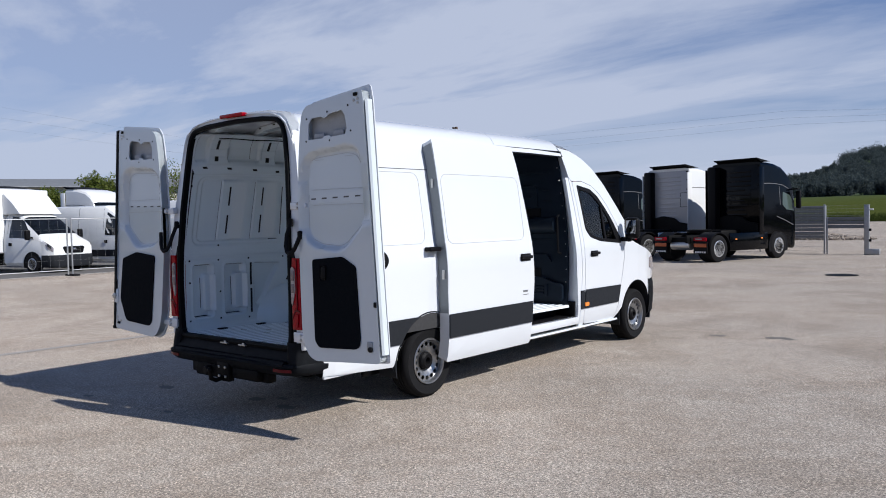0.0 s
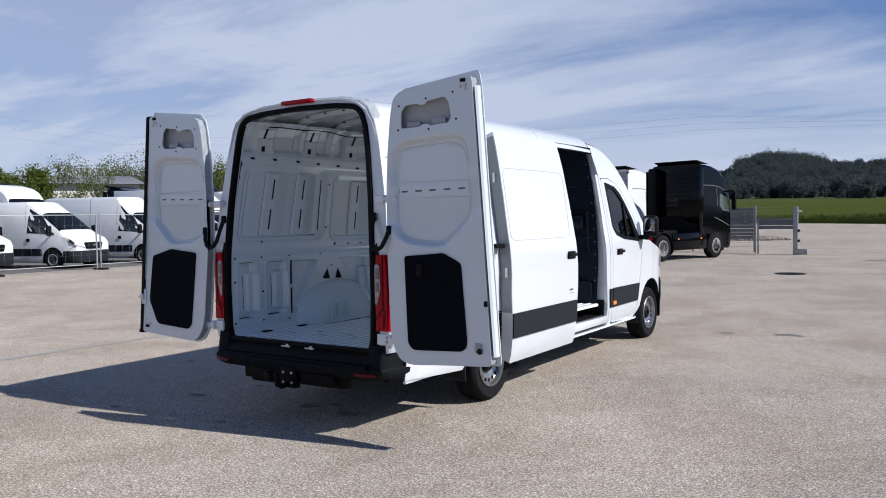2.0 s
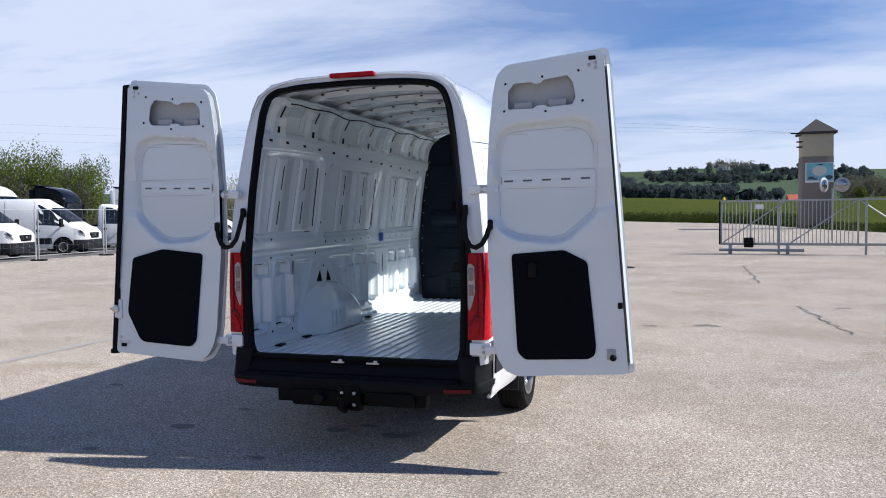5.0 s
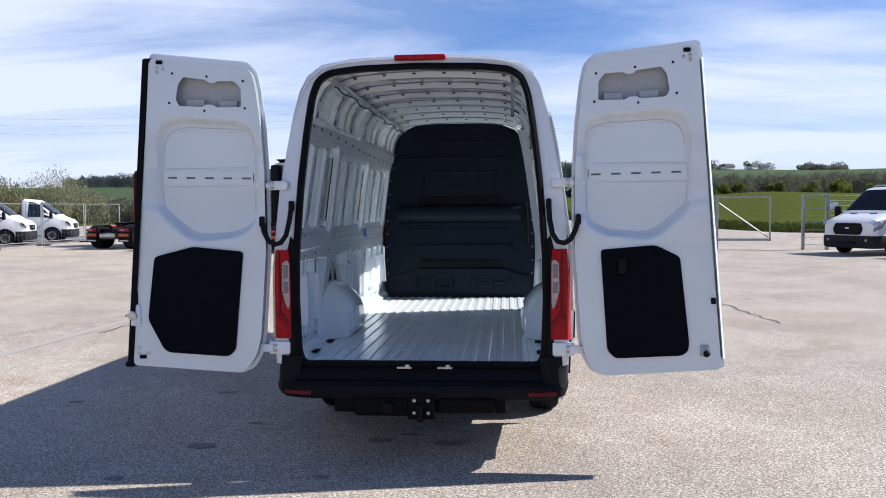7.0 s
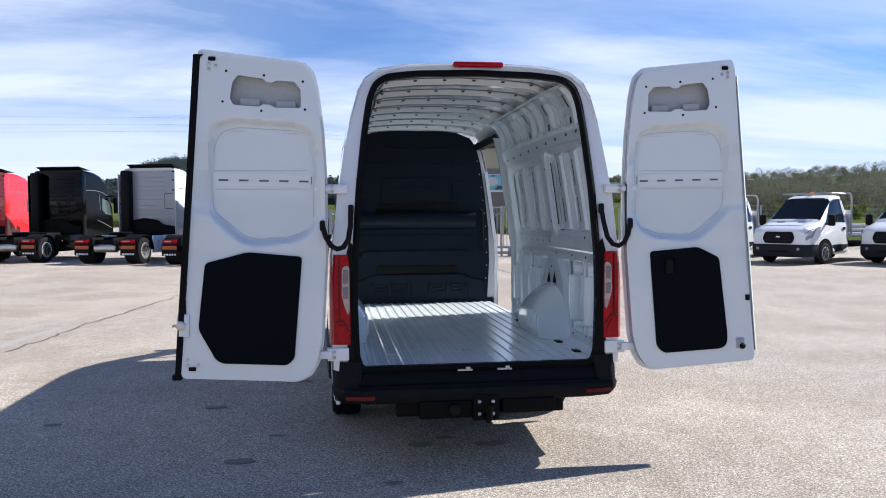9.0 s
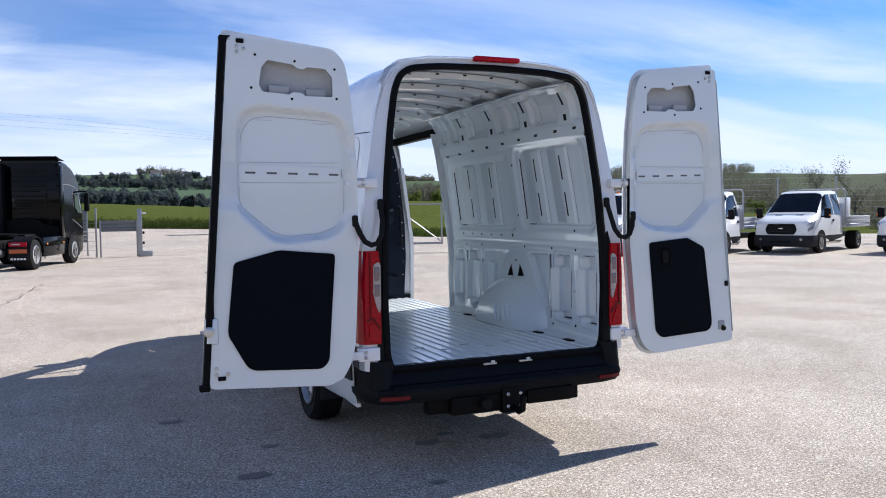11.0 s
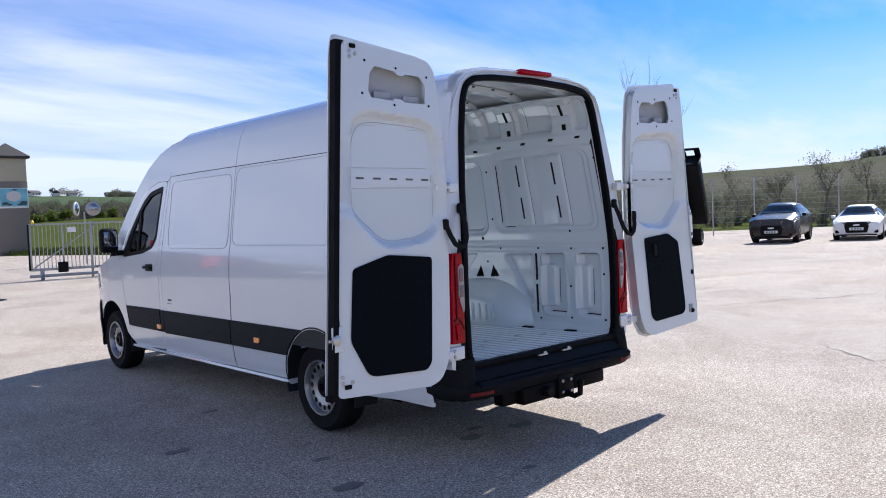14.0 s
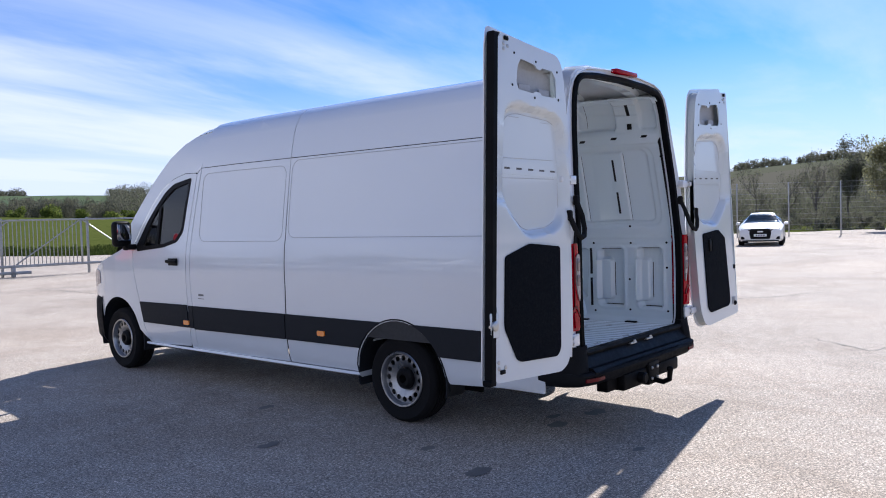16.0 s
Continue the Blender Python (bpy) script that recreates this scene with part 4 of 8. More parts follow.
PANELS = ((0.33, 1.385, 1.535, 2.165, (0.575, 0.995)), (1.60, 2.785, 1.515, 2.115, (1.853, 2.32)), (3.03, 4.17, 1.515, 2.10, (3.24, 3.68)))
COLUMNS = (0.505, 1.125, 1.752, 2.37, 3.01, 3.62)
BIG_BAYS = ((0.635, 1.025), (1.86, 2.25), (3.12, 3.50))
SMALL_BAYS = ((0.255, 0.415), (1.225, 1.425), (1.505, 1.665), (2.47, 2.675), (2.775, 2.945), (3.72, 3.92), (4.00, 4.17))
POCKETS = ((0.285, 0.515, 0.78, 1.315, 0.415), (0.655, 0.905, 0.78, 1.307, 0.785), (2.30, 2.545, 0.735, 1.28, 2.375), (2.665, 2.85, 0.74, 1.268, 2.80), (3.25, 3.43, 0.77, 1.255, 3.38), (3.60, 3.80, 0.77, 1.255, 3.74), (3.93, 4.12, 0.77, 1.255, 4.06))
WEB_SLOTS = ((0.985, 0.775, 1.025), (0.985, 1.06, 1.305), (2.262, 0.79, 0.985), (2.262, 1.03, 1.20), (2.615, 0.77, 1.01), (2.615, 1.05, 1.265), (3.10, 0.80, 1.0), (3.10, 1.04, 1.24), (3.52, 0.77, 1.01), (3.52, 1.05, 1.25))


def inner_wall(side, y_end):
    """One pressed inner wall: stepped fields, pockets with brackets, rails and punched slots."""
    slots = []
    for y0, y1, v0, v1, ribs in PANELS:
        for r in ribs:
            for c, e in ((1.612 if r < 1.2 else 1.592, 1.80 if r < 1.2 else 1.775), (1.895 if r < 1.2 else 1.868, 2.085 if r < 1.2 else 2.055)):
                slots.append((r + 0.080, r + 0.100, c, e))
    for k in range(13):
        y = 0.353 if k == 0 else 0.635 + 0.308 * (k - 1)
        slots.append((y - 0.027, y + 0.027, 2.270 - 0.0275 * (y - 0.35), 2.291 - 0.0275 * (y - 0.35)))
    for y in COLUMNS:
        slots += [(y - 0.015, y + 0.015, 2.465, 2.60), (y - 0.022, y + 0.022, 2.345, 2.40)]
    slots += [(y - 0.012, y + 0.012, c, e) for y, c, e in WEB_SLOTS]
    slots += [(1.615, 1.645, 1.435, 1.462)] + [(y, y + 0.034, 1.438, 1.452) for y in (1.83, 2.035, 2.245, 2.455, 2.665, 3.3, 3.5, 3.7)]
    # open slits where the pressed sheets overlap
    for y0, y1, v0, v1, ribs in PANELS:
        slots += [(r - 0.011, r - 0.007, v0 + 0.012, v1 - 0.03) for r in ribs] + [(y1 - 0.009, y1 - 0.005, v0 + 0.05, v1 - 0.07), (y1 - 0.16, y1 - 0.05, v0 + 0.004, v0 + 0.010)]
    # pocket slits: the shadow along top, tab and foot cut as dark gaps
    for y0, y1, v0, v1, tab in POCKETS:
        slots += [(y0 + 0.05, y1 - 0.02, v1 - 0.016, v1 - 0.009), (tab - 0.012, tab - 0.005, v0 + 0.09, v1 - 0.14), (y0 + 0.04, y1 - 0.04, v0 + 0.010, v0 + 0.016)]
    # thin slits along the edges of the big bays
    for a, b in BIG_BAYS:
        slots += [(b - 0.096, b - 0.092, 2.37, 2.60), (a + 0.004, a + 0.008, 2.40, 2.62)]
    slots = [q for q in slots if q[1] < y_end - 0.05]
    ys = set(np.round(np.arange(0.20, y_end, 0.0115), 4)) | {y_end}
    vs = set(np.round(np.arange(0.605, 2.72, 0.0115), 4)) | {2.72}

    def insert(lines, cuts):
        keep = sorted(lines)
        cuts = sorted(set(round(c, 4) for c in cuts))
        keep = [q for q in keep if min(abs(q - c) for c in cuts) > 0.0045]
        out = []
        for q in sorted(keep + cuts):
            if not out or q - out[-1] > 0.0012:
                out.append(q)
        return np.array(out)

    ribs = [r for p in PANELS for r in p[4]]
    ys = insert(ys, [c for q in slots for c in q[:2]] + [r + o for r in ribs for o in (-0.006, 0.0)] + [0.20, y_end] + list(np.arange(1.432, 1.752, 0.004)))
    vs = insert(vs, [c for q in slots for c in q[2:]] + [0.605, 2.72] + list(np.arange(1.064, 1.198, 0.004)))
    ys = ys[ys <= y_end + 1e-6]
    Y, V = np.meshgrid(ys, vs, indexing="ij")
    h = np.zeros(Y.shape)
    # the lower wall stands a little proud under a double crease
    h += 0.014 * ease((1.372 - V) / 0.028) + 0.007 * ease((0.014 - np.abs(V - 1.408)) / 0.008) - 0.006 * ease((0.012 - np.abs(V - 1.335)) / 0.008)
    # rail with holes under the bays
    h += 0.014 * ease((V - 2.205) / 0.022) * ease((2.325 - V) / 0.02)
    for y0, y1, v0, v1, rib in PANELS:
        outer = rrect(y0 - 0.075, y1 + 0.075, v0 - 0.05, v1 + 0.04, 0.11, 5)
        h -= 0.020 * ease(depth_in(outer, Y, V) / 0.035)
        h -= 0.018 * ease(depth_in(rrect(y0, y1, v0, v1, 0.06, 4), Y, V) / 0.010)
        inner = ease(depth_in(rrect(y0 + 0.02, y1 - 0.02, v0 + 0.012, v1 - 0.012, 0.05, 4), Y, V) / 0.012)
        for r in rib:
            h += 0.026 * inner * ease((Y - r + 0.006) / 0.006) * np.clip(1 - (Y - r - 0.13) / 0.18, 0, 1)
    for y0, y1, c in [(a, b, 0.040) for a, b in BIG_BAYS] + [(a, b, 0.050) for a, b in SMALL_BAYS]:
        h -= c * ease(depth_in(rrect(y0, y1, 2.338, 2.665, 0.03, 4), Y, V) / 0.014)
    for a, b in BIG_BAYS:
        h += 0.016 * ease(depth_in([(b - 0.075, 2.36), (b + 0.02, 2.36), (b + 0.02, 2.60), (b - 0.05, 2.62), (b - 0.04, 2.54), (b - 0.085, 2.48)], Y, V) / 0.012)
    for y0, y1, v0, v1, tab in POCKETS:
        rim = depth_in(rrect(y0, y1, v0, v1, 0.035, 4), Y, V)
        h += 0.008 * ease((rim + 0.032) / 0.014) * ease(-rim / 0.010 + 0.4)
        h -= 0.066 * ease(depth_in(rrect(y0, y1, v0, v1, 0.035, 4), Y, V) / 0.016)
        h += 0.044 * ease(depth_in(rounded([(tab, v0 + 0.075), (tab + 0.03, v0 + 0.05), (y1 + 0.02, v0 + 0.05), (y1 + 0.02, v1 - 0.10), (tab + 0.02, v1 - 0.10), (tab, v1 - 0.13)], 0.015, 2), Y, V) / 0.012)
    h -= 0.050 * ease(depth_in(rounded([(1.015, 1.305), (1.375, 1.292), (1.10, 0.845), (1.03, 0.845)], 0.035, 3), Y, V) / 0.017)
    h -= 0.050 * ease(depth_in(rounded([(1.70, 1.30), (2.20, 1.29), (2.20, 0.80), (2.08, 0.80), (1.80, 1.21)], 0.03, 3), Y, V) / 0.017)
    h += 0.032 * ease(depth_in(rrect(2.04, 2.23, 0.86, 1.18, 0.02, 3), Y, V) / 0.012)
    # the foot rounds into the floor
    h += 0.05 * ease((0.705 - V) / 0.06) ** 2
    shear = np.interp(Y, [0.2, 0.95, 1.35], [0.078, 0.078, 0.0])
    Y2 = Y + shear * (np.clip(V, 1.54, 2.2) - 1.54) * ease((2.32 - V) / 0.1)
    hole = np.zeros((len(ys) - 1, len(vs) - 1), bool)
    cy, cv = (ys[:-1] + ys[1:]) / 2, (vs[:-1] + vs[1:]) / 2
    for a, b, c, e in slots:
        hole |= ((cy > a) & (cy < b))[:, None] & ((cv > c) & (cv < e))[None, :]
    CY, CV = np.meshgrid(cy, cv, indexing="ij")
    for tri in ([(1.44, 1.08), (1.517, 1.193), (1.557, 1.07)], [(1.638, 1.068), (1.678, 1.188), (1.745, 1.068)]):
        hole |= depth_in(tri, CY, CV) > 0
    hole |= depth_in([(REAR_Y + 0.46, 0.6), (REAR_Y + 0.40, 0.84), (REAR_Y - 0.40, 0.84), (REAR_Y - 0.46, 0.6)], CY, CV) > 0
    nv = len(vs)
    pts = [wall_point(side, Y2[i, j], vs[j], h[i, j]) for i in range(len(ys)) for j in range(nv)]
    faces = [(i * nv + j, (i + 1) * nv + j, (i + 1) * nv + j + 1, i * nv + j + 1) for i in range(len(ys) - 1) for j in range(nv - 1) if not hole[i, j]]
    if side < 0:
        faces = [f[::-1] for f in faces]
    me = bpy.data.meshes.new("inner_wall")
    me.from_pydata(pts, [], faces)
    me.materials.append(WHITE_IN)
    me.shade_smooth()
    w = new("inner_wall", me)
    w.parent = van
    w["label"] = "white pressed inner wall with slots and recesses"
    # dark sheet painted as the shade in the hollow behind the wall
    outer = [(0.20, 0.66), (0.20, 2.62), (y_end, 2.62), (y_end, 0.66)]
    part("cavity_lining", sheet(bmesh.new(), outer, (), wall_fn(side, 0.004), 0.003, YS, VS), HOLE_SHADE, w, "dark sheet standing in for the shaded hollow behind the slots")
    # screw holes along the webs
    for y, v in ((0.24, 1.355), (0.58, 1.352), (0.95, 1.352), (1.40, 1.35), (1.58, 1.22), (2.25, 1.34), (2.60, 1.335), (0.60, 0.755), (0.95, 0.73), (0.24, 0.76), (0.60, 1.02), (0.245, 1.13), (0.58, 1.50), (1.47, 1.62), (1.47, 2.05), (0.24, 2.10)):
        if y < y_end - 0.1:
            c = Vector(wall_point(side, y, v, 0.0165 if v < 1.36 else 0.001))
            part("screw_hole", lathe(bmesh.new(), [(0.0, 0.010), (0.0025, 0.010), (0.003, 0.005)], 8, "X", tuple(c), -side), BLACK_PLASTIC, w)
    # wheel box: a low rounded hump
    bm = bmesh.new()
    rings = []
    for x, a, t in ((0.945, 0.62, 0.425), (0.88, 0.585, 0.405), (0.82, 0.53, 0.375), (0.77, 0.47, 0.335), (0.735, 0.425, 0.295), (0.715, 0.395, 0.268), (0.704, 0.368, 0.245), (0.700, 0.345, 0.225)):
        pts = [(REAR_Y + a * math.copysign(abs(math.cos(radians(q))) ** 0.86, math.cos(radians(q))), 0.650 + t * max(math.sin(radians(q)), 0) ** 0.86) for q in steps(0, 180, 28)]
        rings.append([(side * x, y, z) for y, z in pts])
    loop_faces(bm, rings, closed=False)
    bm.verts.ensure_lookup_table()
    bm.faces.new(bm.verts[-len(rings[0]):])
    wb = part("wheel_box", bm, WHITE_IN, w, "", 55)
    for k in range(4):
        tb = bmesh.new()
        tube(tb, [(side * 0.702, REAR_Y - 0.30 + 0.085 * k + 0.012, 0.845), (side * 0.694, REAR_Y - 0.30 + 0.085 * k + 0.006, 0.82), (side * 0.694, REAR_Y - 0.30 + 0.085 * k, 0.72), (side * 0.702, REAR_Y - 0.30 + 0.085 * k, 0.70)], 0.013, 8)
        part("stiffener", tb, WHITE_IN, wb)
    return w


left_wall = inner_wall(-1, 4.34)
inner_wall(1, 3.0)
for side, ys in ((-1, (0.55, 1.02, 2.4)), (1, (0.55, 1.02, 2.4))):
    for y in ys:
        boxed("lashing_eye", (side * 0.80, y, 0.668 - 0.0095 * y), (0.05, 0.10, 0.012), BLACK_PLASTIC, van, 0.004)
boxed("sticker", (-0.872, 2.99, 1.43), (0.006, 0.10, 0.09), BLUE, van, 0, "small blue sticker")
# corrugated floor
bm = bmesh.new()
prof = []
x = -0.90
while x < 0.90:
    prof += [(x, 0.655), (x + 0.040, 0.655), (x + 0.050, 0.662), (x + 0.080, 0.662), (x + 0.09, 0.655)]
    x += 0.09
for y0, y1, wide in ((0.145, 1.27, 0.9), (1.27, 2.0, 0.72), (2.0, 4.34, 0.9)):
    cut = [p for p in prof if abs(p[0]) <= wide + 1e-6]
    loop_faces(bm, [[(px, y, pz - 0.0095 * (y - 0.145)) for px, pz in cut + [(cut[-1][0], 0.63), (cut[0][0], 0.63)]] for y in (y0, y1)])
fl = part("load_floor", bm, FLOOR_WHITE, van, "white painted ribbed metal load floor", 20)
for k in range(7):
    boxed("floor_clip", (-0.55 + 0.18 * k + 0.03 * (k % 2), 0.62 + 0.14 * (k % 2), 0.660), (0.07, 0.018, 0.006), STEEL, fl, 0.002)
for k in range(6):
    boxed("floor_clip", (-0.6 + 0.22 * k, 0.22, 0.663), (0.08, 0.015, 0.006), STEEL, fl, 0.002)
# roof bows with a row of slots, and the liner skin between
for k in range(8):
    y = 0.42 + 0.53 * k
    bow = part("roof_bow", loop_faces(bmesh.new(), [[roof_fn(y + dy, w, q) for dy, q in ((-0.062, 0.010), (-0.058, 0.014), (-0.044, 0.052), (-0.044, 0.048), (-0.055, 0.010))] for w in steps(-0.70, 0.70, 24)]), WHITE_IN, van, "", 20)
    part("bow_flank", loop_faces(bmesh.new(), [[roof_fn(y + dy, w, q) for dy, q in ((0.062, 0.010), (0.058, 0.014), (0.044, 0.052), (0.044, 0.048), (0.055, 0.010))] for w in steps(-0.70, 0.70, 24)]), WHITE_IN, bow, "", 20)
    part("bow_face", sheet(bmesh.new(), [(-0.70, y - 0.044), (0.70, y - 0.044), (0.70, y + 0.044), (-0.70, y + 0.044)], (), lambda w, yy, d: roof_fn(yy, w, 0.052 - d), 0.003, CW + steps(-0.85, 0.85, 24)), WHITE_IN, bow, "", 20)
    # solid dark boxes stand for the shade inside the bow slots
    for w in steps(-0.56, 0.56, 5):
        boxed("bow_slot", roof_fn(y - 0.060, w, 0.022), (0.026, 0.012, 0.012), HOLE_SHADE, bow, 0.003)
# cable along the eave
bm = bmesh.new()
tube(bm, [roof_fn(y, -0.70 - 0.012 * math.sin(9 * y), 0.10 + 0.008 * math.sin(5 * y)) for y in steps(0.45, 4.2, 40)], 0.006, 6)
part("cable", bm, BLACK_PLASTIC, van)

# bulkhead between load space and cab
B_OUT = [(0.86, 0.60), (0.89, 1.1), (0.88, 1.5), (0.84, 1.9), (0.79, 2.25), (0.735, 2.47), (0.66, 2.57), (0.5, 2.635), (0.3, 2.655)]
outl = B_OUT + [(-x, z) for x, z in reversed(B_OUT)]


def bulk_fn(off):
    return lambda x, z, d: (x, 4.36 - off + d, z)


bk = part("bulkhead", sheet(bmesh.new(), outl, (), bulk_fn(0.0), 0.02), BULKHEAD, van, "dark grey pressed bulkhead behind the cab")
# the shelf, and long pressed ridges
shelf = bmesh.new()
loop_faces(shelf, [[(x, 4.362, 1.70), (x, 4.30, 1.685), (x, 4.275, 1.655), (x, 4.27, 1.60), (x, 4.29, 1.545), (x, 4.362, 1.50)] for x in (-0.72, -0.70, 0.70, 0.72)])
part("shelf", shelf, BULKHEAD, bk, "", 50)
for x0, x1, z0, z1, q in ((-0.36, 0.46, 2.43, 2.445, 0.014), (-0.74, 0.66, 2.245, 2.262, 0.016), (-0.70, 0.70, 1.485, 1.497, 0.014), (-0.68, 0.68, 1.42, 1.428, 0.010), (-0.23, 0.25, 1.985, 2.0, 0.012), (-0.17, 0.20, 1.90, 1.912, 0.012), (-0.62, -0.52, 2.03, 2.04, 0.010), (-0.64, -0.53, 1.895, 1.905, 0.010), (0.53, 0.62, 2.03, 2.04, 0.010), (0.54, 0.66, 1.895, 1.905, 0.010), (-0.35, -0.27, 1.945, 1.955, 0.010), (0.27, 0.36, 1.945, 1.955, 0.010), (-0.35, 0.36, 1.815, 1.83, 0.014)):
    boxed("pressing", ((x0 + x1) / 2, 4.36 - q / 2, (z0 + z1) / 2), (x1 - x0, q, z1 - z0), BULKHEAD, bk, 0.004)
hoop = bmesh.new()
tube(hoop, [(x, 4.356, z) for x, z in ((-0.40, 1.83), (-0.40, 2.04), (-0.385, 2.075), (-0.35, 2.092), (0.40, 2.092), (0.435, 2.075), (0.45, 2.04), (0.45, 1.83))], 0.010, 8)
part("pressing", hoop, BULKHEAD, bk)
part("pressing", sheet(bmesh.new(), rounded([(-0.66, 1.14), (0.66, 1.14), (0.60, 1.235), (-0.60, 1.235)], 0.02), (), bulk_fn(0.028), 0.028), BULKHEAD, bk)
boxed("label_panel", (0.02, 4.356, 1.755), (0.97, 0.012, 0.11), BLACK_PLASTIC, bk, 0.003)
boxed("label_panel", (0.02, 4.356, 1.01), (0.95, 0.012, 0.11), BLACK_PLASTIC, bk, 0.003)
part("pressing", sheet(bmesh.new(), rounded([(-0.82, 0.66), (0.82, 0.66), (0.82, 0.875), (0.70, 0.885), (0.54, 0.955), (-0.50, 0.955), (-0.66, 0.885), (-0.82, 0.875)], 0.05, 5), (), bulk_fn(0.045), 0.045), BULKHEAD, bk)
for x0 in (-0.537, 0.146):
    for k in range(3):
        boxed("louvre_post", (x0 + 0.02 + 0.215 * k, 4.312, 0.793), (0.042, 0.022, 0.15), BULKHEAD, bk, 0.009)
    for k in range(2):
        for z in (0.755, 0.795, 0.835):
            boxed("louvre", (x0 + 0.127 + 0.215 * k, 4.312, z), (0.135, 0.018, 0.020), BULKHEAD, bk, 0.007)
for side in (-1, 1):
    for z in steps(0.9, 2.3, 9):
        x = interp(z, [(b, a) for a, b in B_OUT])[0] - 0.03
        part("rivet", lathe(bmesh.new(), [(0, 0.008), (0.004, 0.006)], 6, "Y", (side * x, 4.358, z), -1), STEEL, bk)
bm = bmesh.new()
tube(bm, [(0.80, 4.33, 1.25), (0.80, 4.27, 1.27), (0.79, 4.27, 1.70), (0.78, 4.33, 1.72)], 0.014, 8)
part("grab_handle", bm, BLACK_PLASTIC, bk)

# opening for the load door on the kerb side: frame, step, and the door slid back along the flank
bm = bmesh.new()
box(bm, (0.94, 3.72, 0.43), (0.10, 1.44, 0.09), 0.012)
part("door_sill", bm, WHITE, van)
stp = boxed("entry_step", (0.80, 3.72, 0.45), (0.26, 1.40, 0.06), BLACK_PLASTIC, van, 0.01)
boxed("step_riser", (0.68, 3.72, 0.535), (0.03, 1.40, 0.14), BLACK_PLASTIC, van, 0.008)
boxed("step_end", (0.82, 4.40, 0.56), (0.26, 0.05, 0.20), BLACK_PLASTIC, van, 0.01)
part("door_pillar", sheet(bmesh.new(), [(0.50, 0.40), (0.64, 0.40), (0.64, 2.44), (0.50, 2.44)], (), lambda u, v, d: (body_xz(4.43, v)[0] - 0.02 - (u - 0.5), 4.425 + d, v), 0.03, (), VS), WHITE, van)
part("door_pillar", sheet(bmesh.new(), [(0.50, 0.40), (0.64, 0.40), (0.64, 2.44), (0.50, 2.44)], (), lambda u, v, d: (body_xz(3.0, v)[0] - 0.008 - (u - 0.5), 2.985 - d, v), 0.03, (), VS), WHITE, van)
part("front_pillar", sheet(bmesh.new(), [(4.405, 0.42), (4.45, 0.42), (4.45, 0.6), (4.505, 1.0), (4.485, 1.5), (4.405, 2.18), (4.34, 2.18)], (), body_fn(1, -0.004), 0.04, (), VS), WHITE, van)
bm = bmesh.new()
loop_faces(bm, [[(x, y, z) for x, z in ((0.815, 2.43), (0.74, 2.43), (0.72, 2.50), (0.79, 2.50))] for y in (3.0, 4.38)])
part("door_rail", bm, BLACK_PLASTIC, van)

SL = -1.25
sd_out = [(3.01, 0.365), (4.43, 0.365), (4.44, 0.6), (4.497, 1.0), (4.477, 1.5), (4.395, 2.18), (4.36, 2.44), (3.02, 2.44), (3.01, 2.18)]
slide = part("sliding_door", sheet(bmesh.new(), rounded(sd_out, 0.02), (), body_fn(1, 0.125, SL), 0.115, YS, VS), WHITE, van, "white sliding load door, slid fully back")
# end face greyed, the shade on it put into the colour
part("door_edge", sheet(bmesh.new(), [(0.012, 0.80), (0.118, 0.80), (0.118, 2.40), (0.012, 2.40)], (), lambda u, v, d: (body_fn(1, u, SL)(3.012, v, 0.0)[0], 3.007 + SL + d, body_fn(1, u, SL)(3.012, v, 0.0)[2]), 0.004, (), VS), EDGE_GREY, slide, "rear edge of the door, its shade painted grey")
part("moulding", sheet(bmesh.new(), rounded([(3.012, 0.565), (4.43, 0.565), (4.44, 0.79), (3.012, 0.79)], 0.008, 2), (), body_fn(1, 0.139, SL), 0.016, YS, VS), DARK_PLASTIC, slide)
hb = bmesh.new()
box(hb, (1.145, 4.33 + SL, 1.275), (0.035, 0.21, 0.036), 0.014)
box(hb, (1.13, 4.33 + SL, 1.272), (0.012, 0.18, 0.08), 0.005)
part("handle", hb, BLACK_PLASTIC, slide)
part("printed_mark", sheet(bmesh.new(), rrect(4.27, 4.37, 0.865, 0.872, 0.002, 1), (), body_fn(1, 0.1265, SL), 0.001), PRINT, slide)
part("printed_mark", sheet(bmesh.new(), rrect(4.27, 4.36, 0.895, 0.915, 0.003, 1), (), body_fn(1, 0.1265, SL), 0.001), PRINT, slide)
bm = bmesh.new()
box(bm, (1.03, 1.66, 1.42), (0.08, 0.16, 0.04), 0.008)
part("roller_arm", bm, BLACK_PLASTIC, slide)
part("slide_rail", sheet(bmesh.new(), [(1.72, 1.405), (2.99, 1.405), (2.99, 1.435), (1.72, 1.435)], (), body_fn(1, 0.004), 0.012, (), ()), BLACK_PLASTIC, van)
boxed("latch_plate", (0.955, 1.757, 2.05), (0.03, 0.02, 0.09), STEEL, slide, 0.004)
boxed("latch_plate", (1.075, 1.757, 1.17), (0.03, 0.02, 0.09), STEEL, slide, 0.004)
